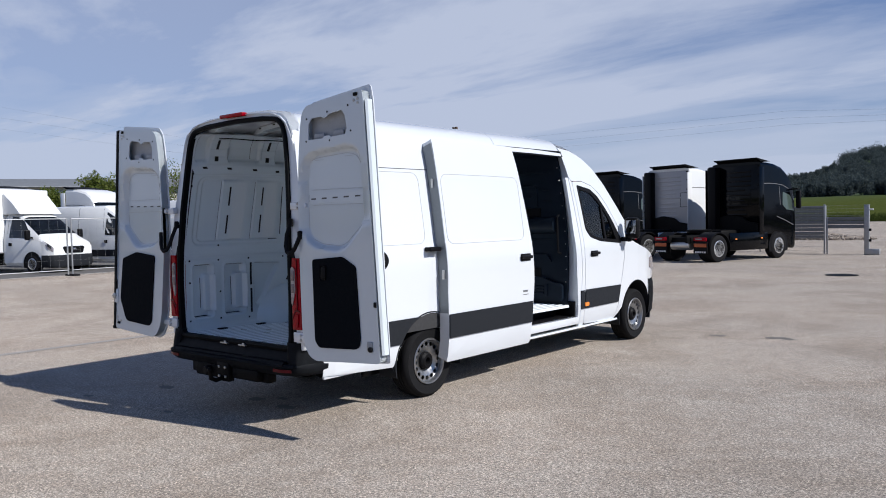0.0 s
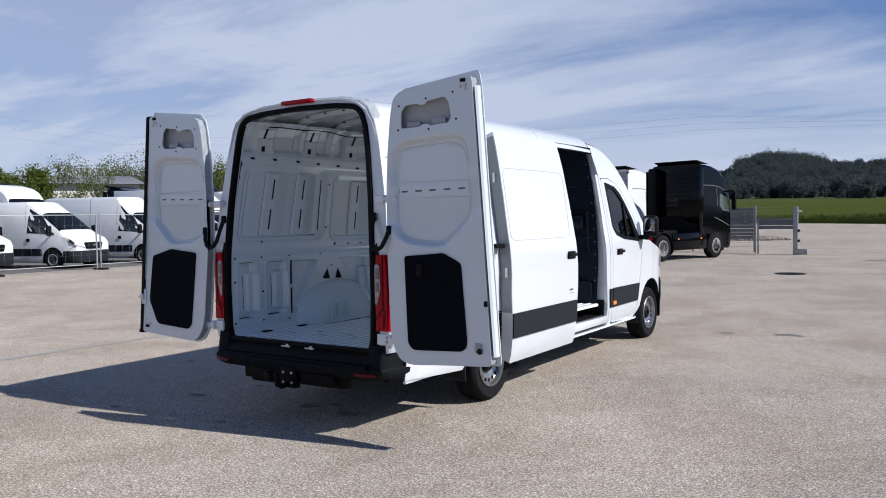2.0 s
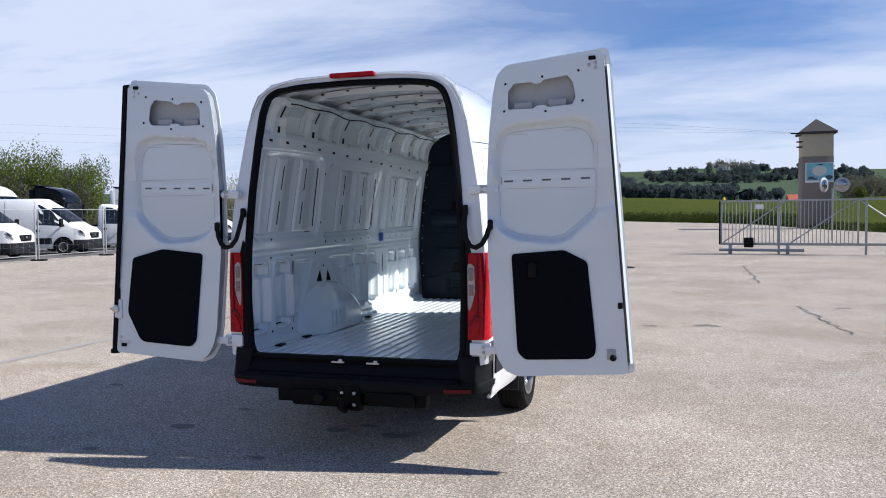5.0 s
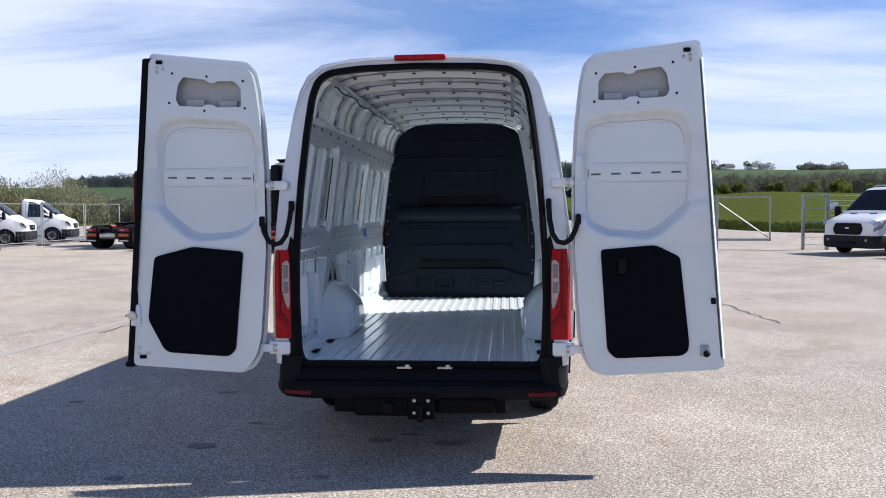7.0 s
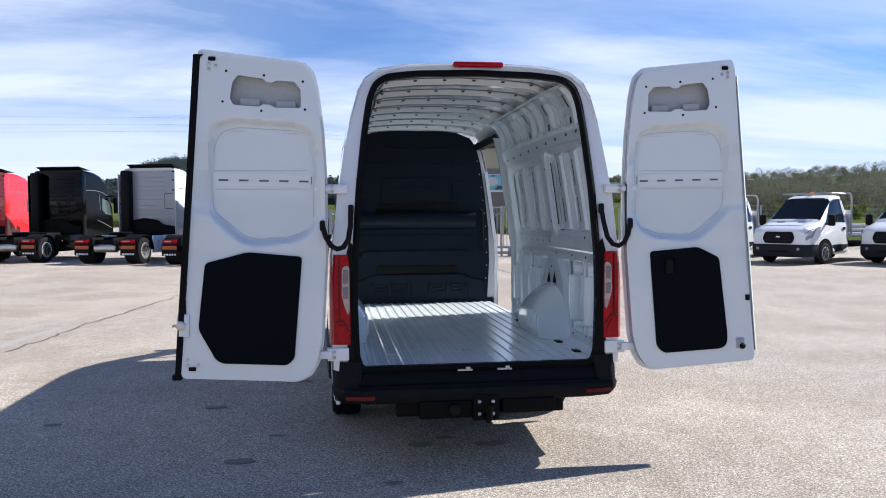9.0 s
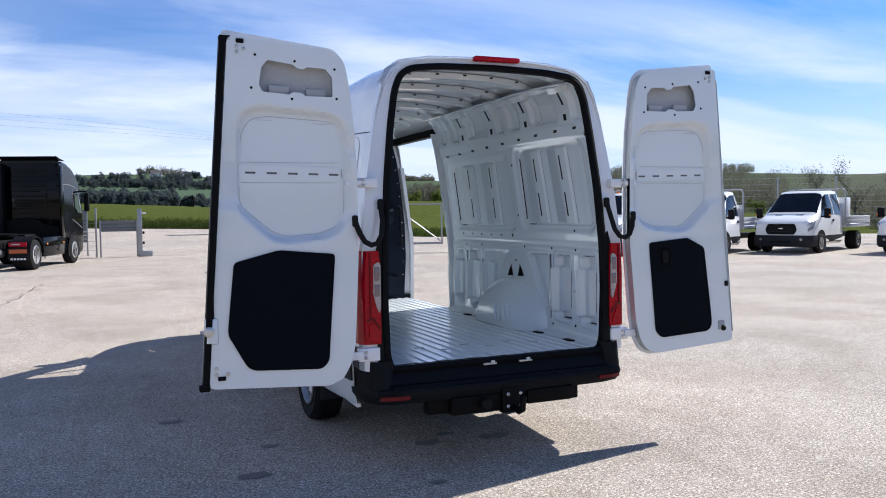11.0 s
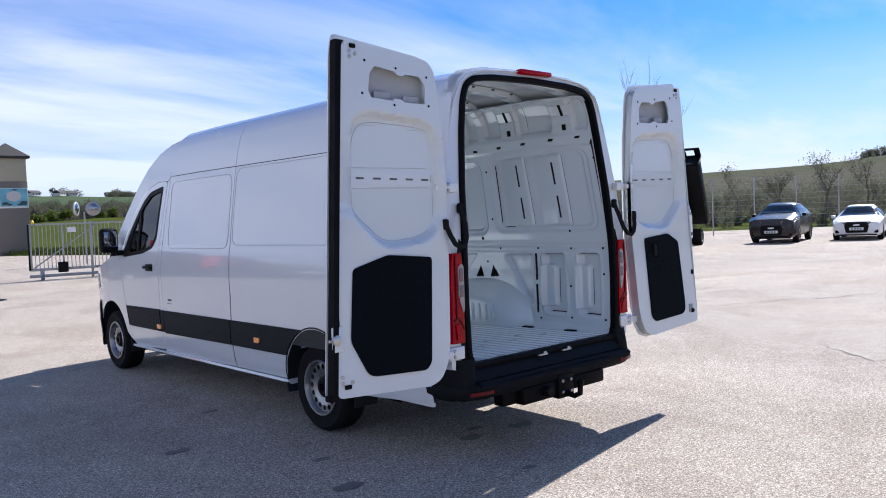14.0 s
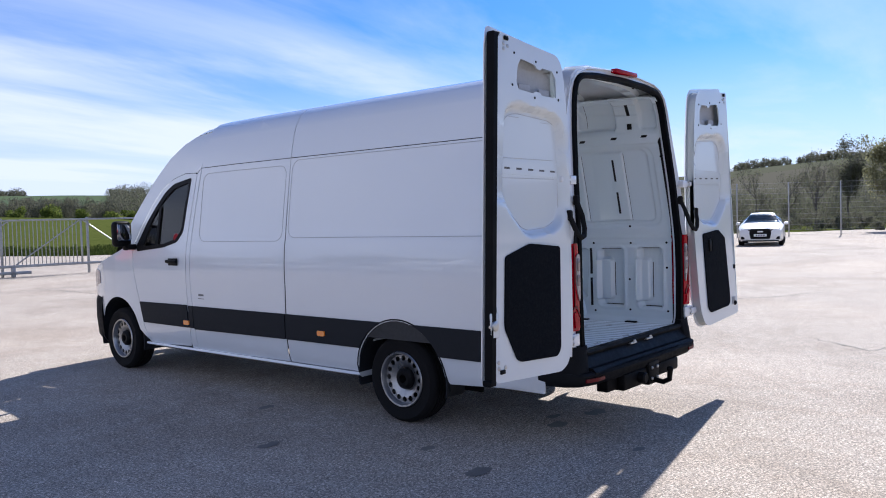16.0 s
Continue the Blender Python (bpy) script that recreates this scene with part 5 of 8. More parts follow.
# fine crease round the pressed fields of either flank, its shade a grey line
for side, fields in ((-1, ((0.40, 2.97, 1.47, 2.16), (3.05, 4.35, 1.44, 2.12))), (1, ((0.42, 1.62, 1.475, 2.15),))):
    for a, b, c, e in fields:
        ring = rrect(a, b, c, e, 0.09, 5)
        pts = []
        for p, q in zip(ring, ring[1:] + ring[:1]):
            n = max(1, round(math.hypot(q[0] - p[0], q[1] - p[1]) / 0.1))
            pts += [body_fn(side, 0.0005)(p[0] + (q[0] - p[0]) * k / n, p[1] + (q[1] - p[1]) * k / n, 0.0) for k in range(n)]
        bm = bmesh.new()
        tube(bm, pts + pts[:1], 0.0022, 5)
        part("panel_crease", bm, PALE_GREY, van)
# the same grey shade line on the sliding door
for a, b, c, e in ((3.05, 4.35, 1.44, 2.12),):
    ring = rrect(a, b, c, e, 0.09, 5)
    pts = []
    for p, q in zip(ring, ring[1:] + ring[:1]):
        n = max(1, round(math.hypot(q[0] - p[0], q[1] - p[1]) / 0.1))
        pts += [body_fn(1, 0.1255, SL)(p[0] + (q[0] - p[0]) * k / n, p[1] + (q[1] - p[1]) * k / n, 0.0) for k in range(n)]
    bm = bmesh.new()
    tube(bm, pts + pts[:1], 0.0022, 5)
    part("panel_crease", bm, PALE_GREY, slide)
# small marks and lamps on the left flank
part("side_marker", sheet(bmesh.new(), rrect(2.47, 2.56, 0.63, 0.675, 0.012), (), body_fn(-1, 0.026), 0.014, (), ()), AMBER, van)
part("printed_mark", sheet(bmesh.new(), rrect(4.26, 4.37, 0.865, 0.872, 0.002, 1), (), body_fn(-1, 0.0015), 0.001), PRINT, van)
part("printed_mark", sheet(bmesh.new(), rrect(4.27, 4.36, 0.895, 0.915, 0.003, 1), (), body_fn(-1, 0.0015), 0.001), PRINT, van)

# ---- materials of the surroundings ----
k = Mat("bleached asphalt", (0.3, 0.28, 0.25), 0.92)
fine = k.noise(52, 6, 0.82)
grit = k.noise(170, 3, 0.7)
mid_ = k.noise(5, 7, 0.78)
blot = k.noise(0.55, 7, 0.66, (1, 1, 1), 0.6)
wide = k.noise(0.09, 5, 0.6, (1, 1.4, 1), 0.8)
grain = k.ramp(fine, [(0.34, (0.10, 0.090, 0.080)), (0.45, (0.345, 0.32, 0.288)), (0.54, (0.485, 0.451, 0.408)), (0.66, (0.86, 0.83, 0.78))])
stone = k.n.new("ShaderNodeTexVoronoi")
stone.inputs["Scale"].default_value = 125
k.l.new(k.tc.outputs["Object"], stone.inputs["Vector"])
sepst = k.n.new("ShaderNodeSeparateColor")
k.l.new(stone.outputs["Color"], sepst.inputs[0])
grain = k.mix(0.75, grain, k.ramp(sepst.outputs[0], [(0.0, (0.30, 0.29, 0.28)), (0.40, (0.88, 0.86, 0.83)), (0.72, (1.15, 1.10, 1.05)), (1.0, (2.1, 2.02, 1.94))]), "MULTIPLY")
grain = k.mix(k.ramp(grit, [(0.40, 0.75), (0.56, 0.0)]), grain, k.mix(1.0, grain, (0.55, 0.54, 0.53), "MULTIPLY"))
c1 = k.mix(k.ramp(mid_, [(0.40, 0.0), (0.62, 0.8)]), grain, k.mix(1.0, grain, (0.84, 0.80, 0.765), "MULTIPLY"))
c2 = k.mix(k.ramp(blot, [(0.40, 0.8), (0.56, 0.0)]), c1, k.mix(1.0, c1, (0.78, 0.75, 0.72), "MULTIPLY"))
c3 = k.mix(k.ramp(wide, [(0.40, 0.0), (0.66, 0.7)]), c2, k.mix(1.0, c2, (1.30, 1.24, 1.18), "MULTIPLY"))
k.color(k.mix(1.0, c3, (0.89, 0.88, 0.87), "MULTIPLY"))
k.bump(k.mix(0.35, fine, grit), 0.22, 0.004)
k.b.inputs["Diffuse Roughness"].default_value = 0.15
ASPHALT = k.m
k = Mat("concrete strip", (0.45, 0.43, 0.40), 0.9)
k.color(k.ramp(k.noise(30, 6, 0.6), [(0.3, (0.26, 0.245, 0.225)), (0.7, (0.34, 0.32, 0.30))]))
k.bump(k.noise(90, 5), 0.3, 0.004)
CONCRETE = k.m
TAR = plain("tar crack filler", (0.09, 0.085, 0.08), 0.8, 0, 60, 0.3, 0.3)
OIL = plain("oil stained asphalt", (0.15, 0.139, 0.126), 0.85, 0, 90, 0.3, 0.3)
k = Mat("fields and meadows", (0.1, 0.2, 0.05), 1.0, 0, 0, 0.0)
turf = k.ramp(k.noise(1.3, 6, 0.65), [(0.3, (0.045, 0.059, 0.014)), (0.7, (0.078, 0.092, 0.027))])
vor = k.n.new("ShaderNodeTexVoronoi")
vor.inputs["Scale"].default_value = 0.0062
mpv = k.n.new("ShaderNodeMapping")
mpv.inputs["Scale"].default_value = (1.0, 0.55, 0.0)
mpv.inputs["Rotation"].default_value = (0, 0, 0.5)
k.l.new(k.tc.outputs["Object"], mpv.inputs[0])
k.l.new(mpv.outputs[0], vor.inputs["Vector"])
sepv = k.n.new("ShaderNodeSeparateColor")
k.l.new(vor.outputs["Color"], sepv.inputs[0])
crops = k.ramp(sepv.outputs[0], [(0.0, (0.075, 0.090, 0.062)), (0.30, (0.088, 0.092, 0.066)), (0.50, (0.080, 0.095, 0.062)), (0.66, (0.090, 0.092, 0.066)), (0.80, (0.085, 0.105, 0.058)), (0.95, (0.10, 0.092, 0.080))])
k.l.new(vor.outputs["Color"], sepv.inputs[0])
sp_ = k.n.new("ShaderNodeSeparateXYZ")
k.l.new(k.tc.outputs["Object"], sp_.inputs[0])
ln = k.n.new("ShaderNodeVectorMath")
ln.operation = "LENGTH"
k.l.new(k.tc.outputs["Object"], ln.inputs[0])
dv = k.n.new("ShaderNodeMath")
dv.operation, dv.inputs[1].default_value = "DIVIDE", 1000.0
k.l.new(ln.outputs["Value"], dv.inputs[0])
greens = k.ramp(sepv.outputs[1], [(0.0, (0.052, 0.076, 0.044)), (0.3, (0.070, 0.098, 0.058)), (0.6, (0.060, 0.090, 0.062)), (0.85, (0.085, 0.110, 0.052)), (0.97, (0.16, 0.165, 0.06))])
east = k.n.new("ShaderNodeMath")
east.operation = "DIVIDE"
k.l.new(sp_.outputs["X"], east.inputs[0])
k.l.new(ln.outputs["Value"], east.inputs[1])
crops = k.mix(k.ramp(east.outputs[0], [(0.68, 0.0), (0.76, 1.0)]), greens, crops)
# beyond 170 m the fields turn duller, haze mixed into their colours
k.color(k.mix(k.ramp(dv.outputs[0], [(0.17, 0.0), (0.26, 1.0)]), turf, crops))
k.bump(k.noise(3, 5), 0.1, 0.05)
MEADOW = k.m


def leafy(name, a, b, c, thin=0.45):
    """Leaves that vary from piece to piece and let some light through."""
    k = Mat(name, b, 1.0, 0, 0, 0.0)
    col = k.mix(k.ramp(k.noise(0.25, 3), [(0.35, 0.0), (0.65, 0.6)]), k.ramp(k.island(), [(0.0, a), (0.5, b), (1.0, c)]), a)
    k.n.remove(k.b)
    di, tr, mx = k.n.new("ShaderNodeBsdfDiffuse"), k.n.new("ShaderNodeBsdfTranslucent"), k.n.new("ShaderNodeMixShader")
    mx.inputs[0].default_value = thin
    k.l.new(col, di.inputs[0])
    k.l.new(col, tr.inputs[0])
    k.l.new(di.outputs[0], mx.inputs[1])
    k.l.new(tr.outputs[0], mx.inputs[2])
    k.l.new(mx.outputs[0], k.n["Material Output"].inputs[0])
    return k.m


HEDGE = leafy("rough verge grass", (0.030, 0.046, 0.012), (0.055, 0.078, 0.020), (0.095, 0.115, 0.035))
SPRING = leafy("fresh spring leaves", (0.075, 0.105, 0.024), (0.125, 0.165, 0.040), (0.20, 0.225, 0.065))
# haze put into the leaf colours: bluish grey, low contrast
WOODS = leafy("hill woods with haze tint", (0.058, 0.076, 0.082), (0.076, 0.094, 0.094), (0.092, 0.110, 0.098))
BARE = leafy("bare brown woods", (0.105, 0.104, 0.088), (0.138, 0.138, 0.106), (0.150, 0.172, 0.090))
WILLOW = leafy("pale willow twigs", (0.15, 0.15, 0.08), (0.22, 0.225, 0.13), (0.33, 0.33, 0.21))
BARK = plain("grey bark", (0.12, 0.105, 0.09), 0.9, 0, 30, 0.3, 0.4)
BEIGE = plain("beige render", (0.42, 0.38, 0.28), 0.9, 0, 8, 0.1, 0.15)
TAUPE = plain("taupe render", (0.20, 0.175, 0.15), 0.9, 0, 8, 0.1, 0.15)
SLATE = plain("dark roof slates", (0.035, 0.033, 0.034), 0.8, 0, 12, 0.3, 0.3)
TILE = plain("red roof tiles", (0.42, 0.10, 0.06), 0.8, 0, 4, 0.2, 0.2)
TEAL = plain("pale blue poster", (0.18, 0.46, 0.55), 0.5, 0, 1.2, 0.5, 0.0)
POSTER_DARK = plain("dark printed shapes", (0.04, 0.07, 0.09), 0.5)
WALLW = plain("white render", (0.6, 0.58, 0.55), 0.9, 0, 6, 0.1, 0.1)
FENCE_GREY = plain("grey slat panel", (0.16, 0.17, 0.18), 0.6, 0, 20, 0.15, 0.1)
BLACKP = painted("black truck paint", (0.0012, 0.0015, 0.0025), 0.03, 0.10, 0.0, 0.14)
REDP = painted("red truck paint", (0.55, 0.012, 0.02), 1.0, 0.28, 0.02)
GREYP = painted("silver grey paint", (0.36, 0.36, 0.37), 0.6, 0.35, 0.04)
ANTHRA = painted("dark metallic paint", (0.010, 0.0095, 0.012), 0.25, 0.25, 0.0, 0.3)
ALU = plain("aluminium boards", (0.50, 0.51, 0.52), 0.42, 0.7, 12, 0.15, 0.06)
ORANGE = plain("dull orange reflector", (0.42, 0.09, 0.02), 0.5, 0, 40, 0.2)
PINE_POLE = plain("weathered brown pole wood", (0.10, 0.06, 0.04), 0.85, 0, 20, 0.3, 0.3)
LINE = plain("worn white road paint", (0.55, 0.54, 0.52), 0.8, 0, 30, 0.25, 0.2)
DARK_ASPHALT = plain("asphalt darkened as van shade", (0.12, 0.115, 0.11), 0.9, 0, 60, 0.3, 0.4)
BRIGHT = plain("bright polished wheel", (0.80, 0.80, 0.81), 0.18, 0.6, 20, 0.15, 0.03, 0.6)
YELLOW = plain("yellow lamp", (0.7, 0.5, 0.05), 0.4)

# ---- ground: one sheet out to the horizon, the yard laid on it ----
SKYLINE = [(-180, 1.5), (-75, 1.2), (-60, 1.5), (-45, 1.6), (-30, 1.5), (-20, 1.6), (-16.5, 1.9), (-14.3, 2.3), (-12.5, 2.9), (-11, 3.3), (-9, 3.0), (-6, 2.6), (3, 2.75), (8.6, 2.45), (13.7, 2.35), (20, 2.2), (24, 2.2), (28, 2.1), (34, 2.4), (38, 2.6), (42, 2.3), (51, 2.05), (62, 2.3), (68, 2.45), (73, 2.9), (76, 3.1), (90, 3.0), (180, 1.5)]
EDGE = [(-180, 90), (-90, 75), (-60, 62), (-40, 62), (-27, 95), (-14, 135), (-4.5, 117), (0, 101), (6, 85), (11, 63), (20, 47), (28, 46), (45, 48), (62, 50), (75, 54), (90, 70), (180, 90)]
BANK = [(-180, 0.1), (-60, 0.3), (-35, 0.4), (-20, 0.9), (-10, 0.95), (0, 0.8), (6, 0.5), (12, 0.6), (18, 0.9), (24, 0.7), (32, 0.2), (60, 0.1), (180, 0.1)]


def terrain(x, y):
    r, az = math.hypot(x, y), math.degrees(math.atan2(x, y))
    e = interp(az, EDGE)[0]
    if r < e:
        return -0.06
    z = -0.06 + (1.6 + math.tan(radians(interp(az, BANK)[0])) * (e + 70)) * smooth01((r - e) / 70) * (1 if -30 < az < 28 else 0.15)
    top = math.tan(radians(interp(az, SKYLINE)[0])) * 620
    z += (top - z) * smooth01((r - 190) / 430) if r > 190 else 0
    return z + (1.5 * noise.noise((x / 60, y / 60, 0)) * smooth01((r - 200) / 200) if r > 200 else 0)


bm = bmesh.new()
radii = [1.0, 20, 40, 44, 48, 54, 60, 66, 74, 82, 90, 98, 106, 116, 128, 142, 158, 176, 195, 220, 250, 285, 320, 360, 400, 450, 500, 560, 620, 700, 900, 1400, 3000]
azs = steps(-180, -90, 24)[:-1] + steps(-90, 95, 148)[:-1] + steps(95, 180, 22)[:-1]
grid = [[bm.verts.new((r * math.sin(radians(a)), r * math.cos(radians(a)), terrain(r * math.sin(radians(a)), r * math.cos(radians(a))))) for a in azs] for r in radii]
for p, q in zip(grid, grid[1:]):
    for j in range(len(azs)):
        n = (j + 1) % len(azs)
        bm.faces.new((p[j], p[n], q[n], q[j]))
bm.faces.new(grid[0])
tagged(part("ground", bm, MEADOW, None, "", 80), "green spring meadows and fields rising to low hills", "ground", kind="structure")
edge = [(math.sin(radians(a)) * interp(a, EDGE)[0] * 0.985, math.cos(radians(a)) * interp(a, EDGE)[0] * 0.985) for a in steps(-180, 177, 119)]
yard = part("yard", sheet(bmesh.new(), edge, (), lambda x, y, d: (x, y, -d), 0.05), ASPHALT, None, "", 0)
tagged(yard, "wide yard of pale weathered asphalt with patches and cracks", "pavement", kind="structure")


def lay(name, pts, w, mat, z=0.004, rag=0.0):
    """A thin ragged band laid on the yard along points."""
    bm = bmesh.new()
    rows = []
    for i, p in enumerate(pts):
        a, b = Vector(pts[max(i - 1, 0)]), Vector(pts[min(i + 1, len(pts) - 1)])
        t = (b - a).normalized()
        n = Vector((t.y, -t.x)) * w / 2
        j1, j2 = 1 + rag * random.uniform(-1, 1), 1 + rag * random.uniform(-1, 1)
        rows.append([(p[0] - n.x * j1, p[1] - n.y * j1, z), (p[0] + n.x * j2, p[1] + n.y * j2, z)])
    loop_faces(bm, rows, closed=False)
    return part(name, bm, mat, yard, "", 0)


def crack(a, b, n=14, amp=0.12, w=0.02):
    a, b = Vector(a), Vector(b)
    t = (b - a).normalized()
    nn = Vector((t.y, -t.x))
    return lay("crack", [tuple(a + (b - a) * k / n + nn * random.uniform(-amp, amp) * (0 < k < n)) for k in range(n + 1)], w, TAR, 0.005, 0.6)


lay("concrete_strip", [(-5.75, -9.0), (-5.55, -3.0), (-5.42, 1.3), (-5.35, 3.3), (-5.2, 6.6), (-5.05, 7.6)], 0.15, CONCRETE, 0.004, 0.06)
crack((-5.0, 5.4), (-4.78, 8.1), 14, 0.06, 0.035)
crack((-4.78, 8.1), (-4.25, 11.7), 16, 0.08, 0.035)
crack((-4.25, 11.7), (-3.9, 17.0), 16, 0.08, 0.03)
crack((3.94, 19.7), (3.88, 14.0), 20, 0.08, 0.035)
crack((4.1, 9.7), (4.38, 6.5), 16, 0.06, 0.035)
crack((4.92, 0.25), (4.25, -0.58), 8, 0.05, 0.02)
crack((4.25, -0.58), (4.75, -0.75), 5, 0.04, 0.02)
crack((7.6, 3.2), (10.6, 1.6), 12, 0.12, 0.03)
lay("road_mark", [(11.35, 1.1), (11.6, 0.55)], 0.12, CONCRETE, 0.004, 0.05)
for x, y, r in ((-0.35, 0.6, 0.10), (-0.15, 0.75, 0.08), (0.15, 0.55, 0.12), (-1.6, 0.4, 0.11), (-2.0, 2.0, 0.10), (-1.9, -0.3, 0.07), (2.6, 7.0, 0.20), (1.8, 6.8, 0.12), (-1.25, 3.0, 0.09), (-1.4, 1.0, 0.07), (4.8, 9.5, 0.12), (-0.6, -0.2, 0.06), (-3.2, 1.6, 0.08)):
    bm = bmesh.new()
    bmesh.ops.create_circle(bm, cap_ends=True, segments=11, radius=r, matrix=Matrix.Translation((x, y, 0.004)) @ Matrix.Diagonal((1.0, 0.55, 1, 1)))
    for v in bm.verts:
        v.co += Vector((random.uniform(-1, 1), random.uniform(-1, 1), 0)) * r * 0.22
    part("stain", bm, OIL, yard, "", 0)
lay("line", [(-22.4, -14.0), (-22.2, 6.0), (-21.9, 24.0), (-21.6, 44.0)], 0.12, LINE, 0.006, 0.1)
# dark ground under the vans: their shadow painted as one wide patch
bm = bmesh.new()
loop_faces(bm, [[(-22.6, -14.0, 0.003), (-46.0, -14.0, 0.003)], [(-22.3, 14.0, 0.003), (-46.0, 14.0, 0.003)], [(-21.9, 44.0, 0.003), (-40.0, 44.0, 0.003)]], closed=False)
part("asphalt_patch", bm, DARK_ASPHALT, yard, "", 0)
mh = part("manhole_cover", lathe(bmesh.new(), [(0.0, 0.05), (0.0, 0.40), (0.012, 0.40), (0.014, 0.36), (0.010, 0.34), (0.012, 0.05)], 32, "Z", (0.53, 18.7, 0.0)), CHASSIS, None)
tagged(mh, "dark cast iron manhole cover set in the asphalt", "manhole cover")


# ---- vehicles parked round the yard ----
def veh_rows(st):
    """Half sections from rows of (y, bottom, belt, top, width low, width belt, width top)."""
    rows = []
    for y, zb, zs, zt, wb, ws, wt in st:
        h = [(wb - 0.07, zb), (wb, zb + 0.10), (ws + 0.005, 0.5 * (zb + zs)), (ws, zs), (ws + (wt - ws) * 0.5 + 0.012, zs + (zt - zs) * 0.47), (wt + 0.01, zt - 0.14 * min(1, (zt - zs) / 0.4)), (wt - 0.05, zt - 0.045 * min(1, (zt - zs) / 0.4)), (wt * 0.72, zt - 0.006), (0.0, zt)]
        rows.append((y, h))
    return rows


def veh_pt(rows, y, s, side, off=0.0):
    rows = sorted(rows, key=lambda r: r[0])
    h = interp(y, [(r[0], *[c for p in r[1] for c in p]) for r in rows])
    i = min(int(s), 7)
    t = s - i
    x, z = h[2 * i] + (h[2 * i + 2] - h[2 * i]) * t, h[2 * i + 1] + (h[2 * i + 3] - h[2 * i + 1]) * t
    return Vector((side * (x + off * (1 if s < 6 else 0.4)), y, z + off * (0.3 if s < 6 else 1.0)))


def veh_body(name, st, mat, owner, label=""):
    rows = veh_rows(st)
    bm = bmesh.new()
    rings = [[(x, y, z) for x, z in h] + [(-x, y, z) for x, z in reversed(h[:-1])] for y, h in rows]
    loop_faces(bm, rings)
    part(name, bm, mat, owner, label, 28)
    return rows


def veh_patch(name, rows, poly, side, mat, owner, off=0.008, label=""):
    """A panel lying on the skin, outlined in (y, s)."""
    ys = [r[0] for r in rows]
    return part(name, sheet(bmesh.new(), rounded(poly, 0.04, 2), (), lambda y, s, d: tuple(veh_pt(rows, y, s, side, off - d)), 0.01, ys, [3.5, 4, 4.5, 5, 6, 7]), mat, owner, label, 40)


def veh_screen(rows, y0, y1, mat, owner, s0=5.2, name="windscreen", off=0.012):
    """Glass across the whole width between two stations."""
    ss = [s0, 5.6, 6, 6.5, 7, 7.5, 8]
    bm = bmesh.new()
    rr = []
    for y in steps(y0, y1, 4):
        rr.append([tuple(veh_pt(rows, y, s, 1, off)) for s in ss] + [tuple(veh_pt(rows, y, s, -1, off)) for s in reversed(ss[:-1])])
    loop_faces(bm, rr, closed=False)
    bmesh.ops.solidify(bm, geom=bm.faces[:], thickness=0.008)
    return part(name, bm, mat, owner)


def far_wheel(owner, side, x, y, r, w, rim_r, rim_mat, spokes=0):
    t = part("wheel", lathe(bmesh.new(), [(0.0, rim_r), (0.01, rim_r * 1.15), (0.0, r * 0.86), (-0.02, r * 0.97), (-0.05, r), (-w + 0.05, r), (-w, r * 0.95), (-w, rim_r)], 28, "X", (x, y, r), side), RUBBER, owner)
    bm = bmesh.new()
    lathe(bm, [(0.0, rim_r), (0.005, rim_r - 0.02), (-0.03, rim_r - 0.04), (-0.05, rim_r * 0.62), (-0.02, rim_r * 0.5), (-0.01, rim_r * 0.28), (-0.02, 0.02)], 28, "X", (x, y, r), side)
    part("rim", bm, rim_mat, t)
    n = spokes or 10
    bm = bmesh.new()
    for k in range(n):
        a = 2 * math.pi * k / n
        lathe(bm, [(0.0, rim_r * 0.10), (-0.012, rim_r * 0.10)], 6, "X", (x - side * 0.036, y + rim_r * 0.74 * math.cos(a), r + rim_r * 0.74 * math.sin(a)), side)
    part("rim_holes", bm, BLACK_PLASTIC, t)
    return t


def arch_disc(owner, side, x, y, r, mat=None):
    bm = bmesh.new()
    sheet(bm, arch(y, r, r, 0.33 * r / 0.42, -20, 200, 18), (), lambda u, v, d: (side * (x + 0.006 - d), u, v), 0.02)
    part("wheel_arch", bm, mat or BLACK_PLASTIC, owner)


def place(x, y, az):
    """The pose of a vehicle whose front axle stands at x, y and whose rear points to azimuth az."""
    return pose(x, y, 0, 0, 0, 180 - az)


PICK = [(0.985, 0.30, 0.70, 0.80, 0.70, 0.76, 0.62), (0.955, 0.26, 0.95, 1.07, 0.87, 0.89, 0.75), (0.83, 0.25, 1.06, 1.17, 0.97, 0.975, 0.83), (0.42, 0.28, 1.17, 1.28, 1.0, 1.0, 0.88), (0.16, 0.28, 1.24, 1.38, 1.0, 1.0, 0.88), (-0.66, 0.30, 1.27, 2.10, 1.0, 0.99, 0.76), (-0.86, 0.30, 1.27, 2.20, 1.0, 0.99, 0.77)]


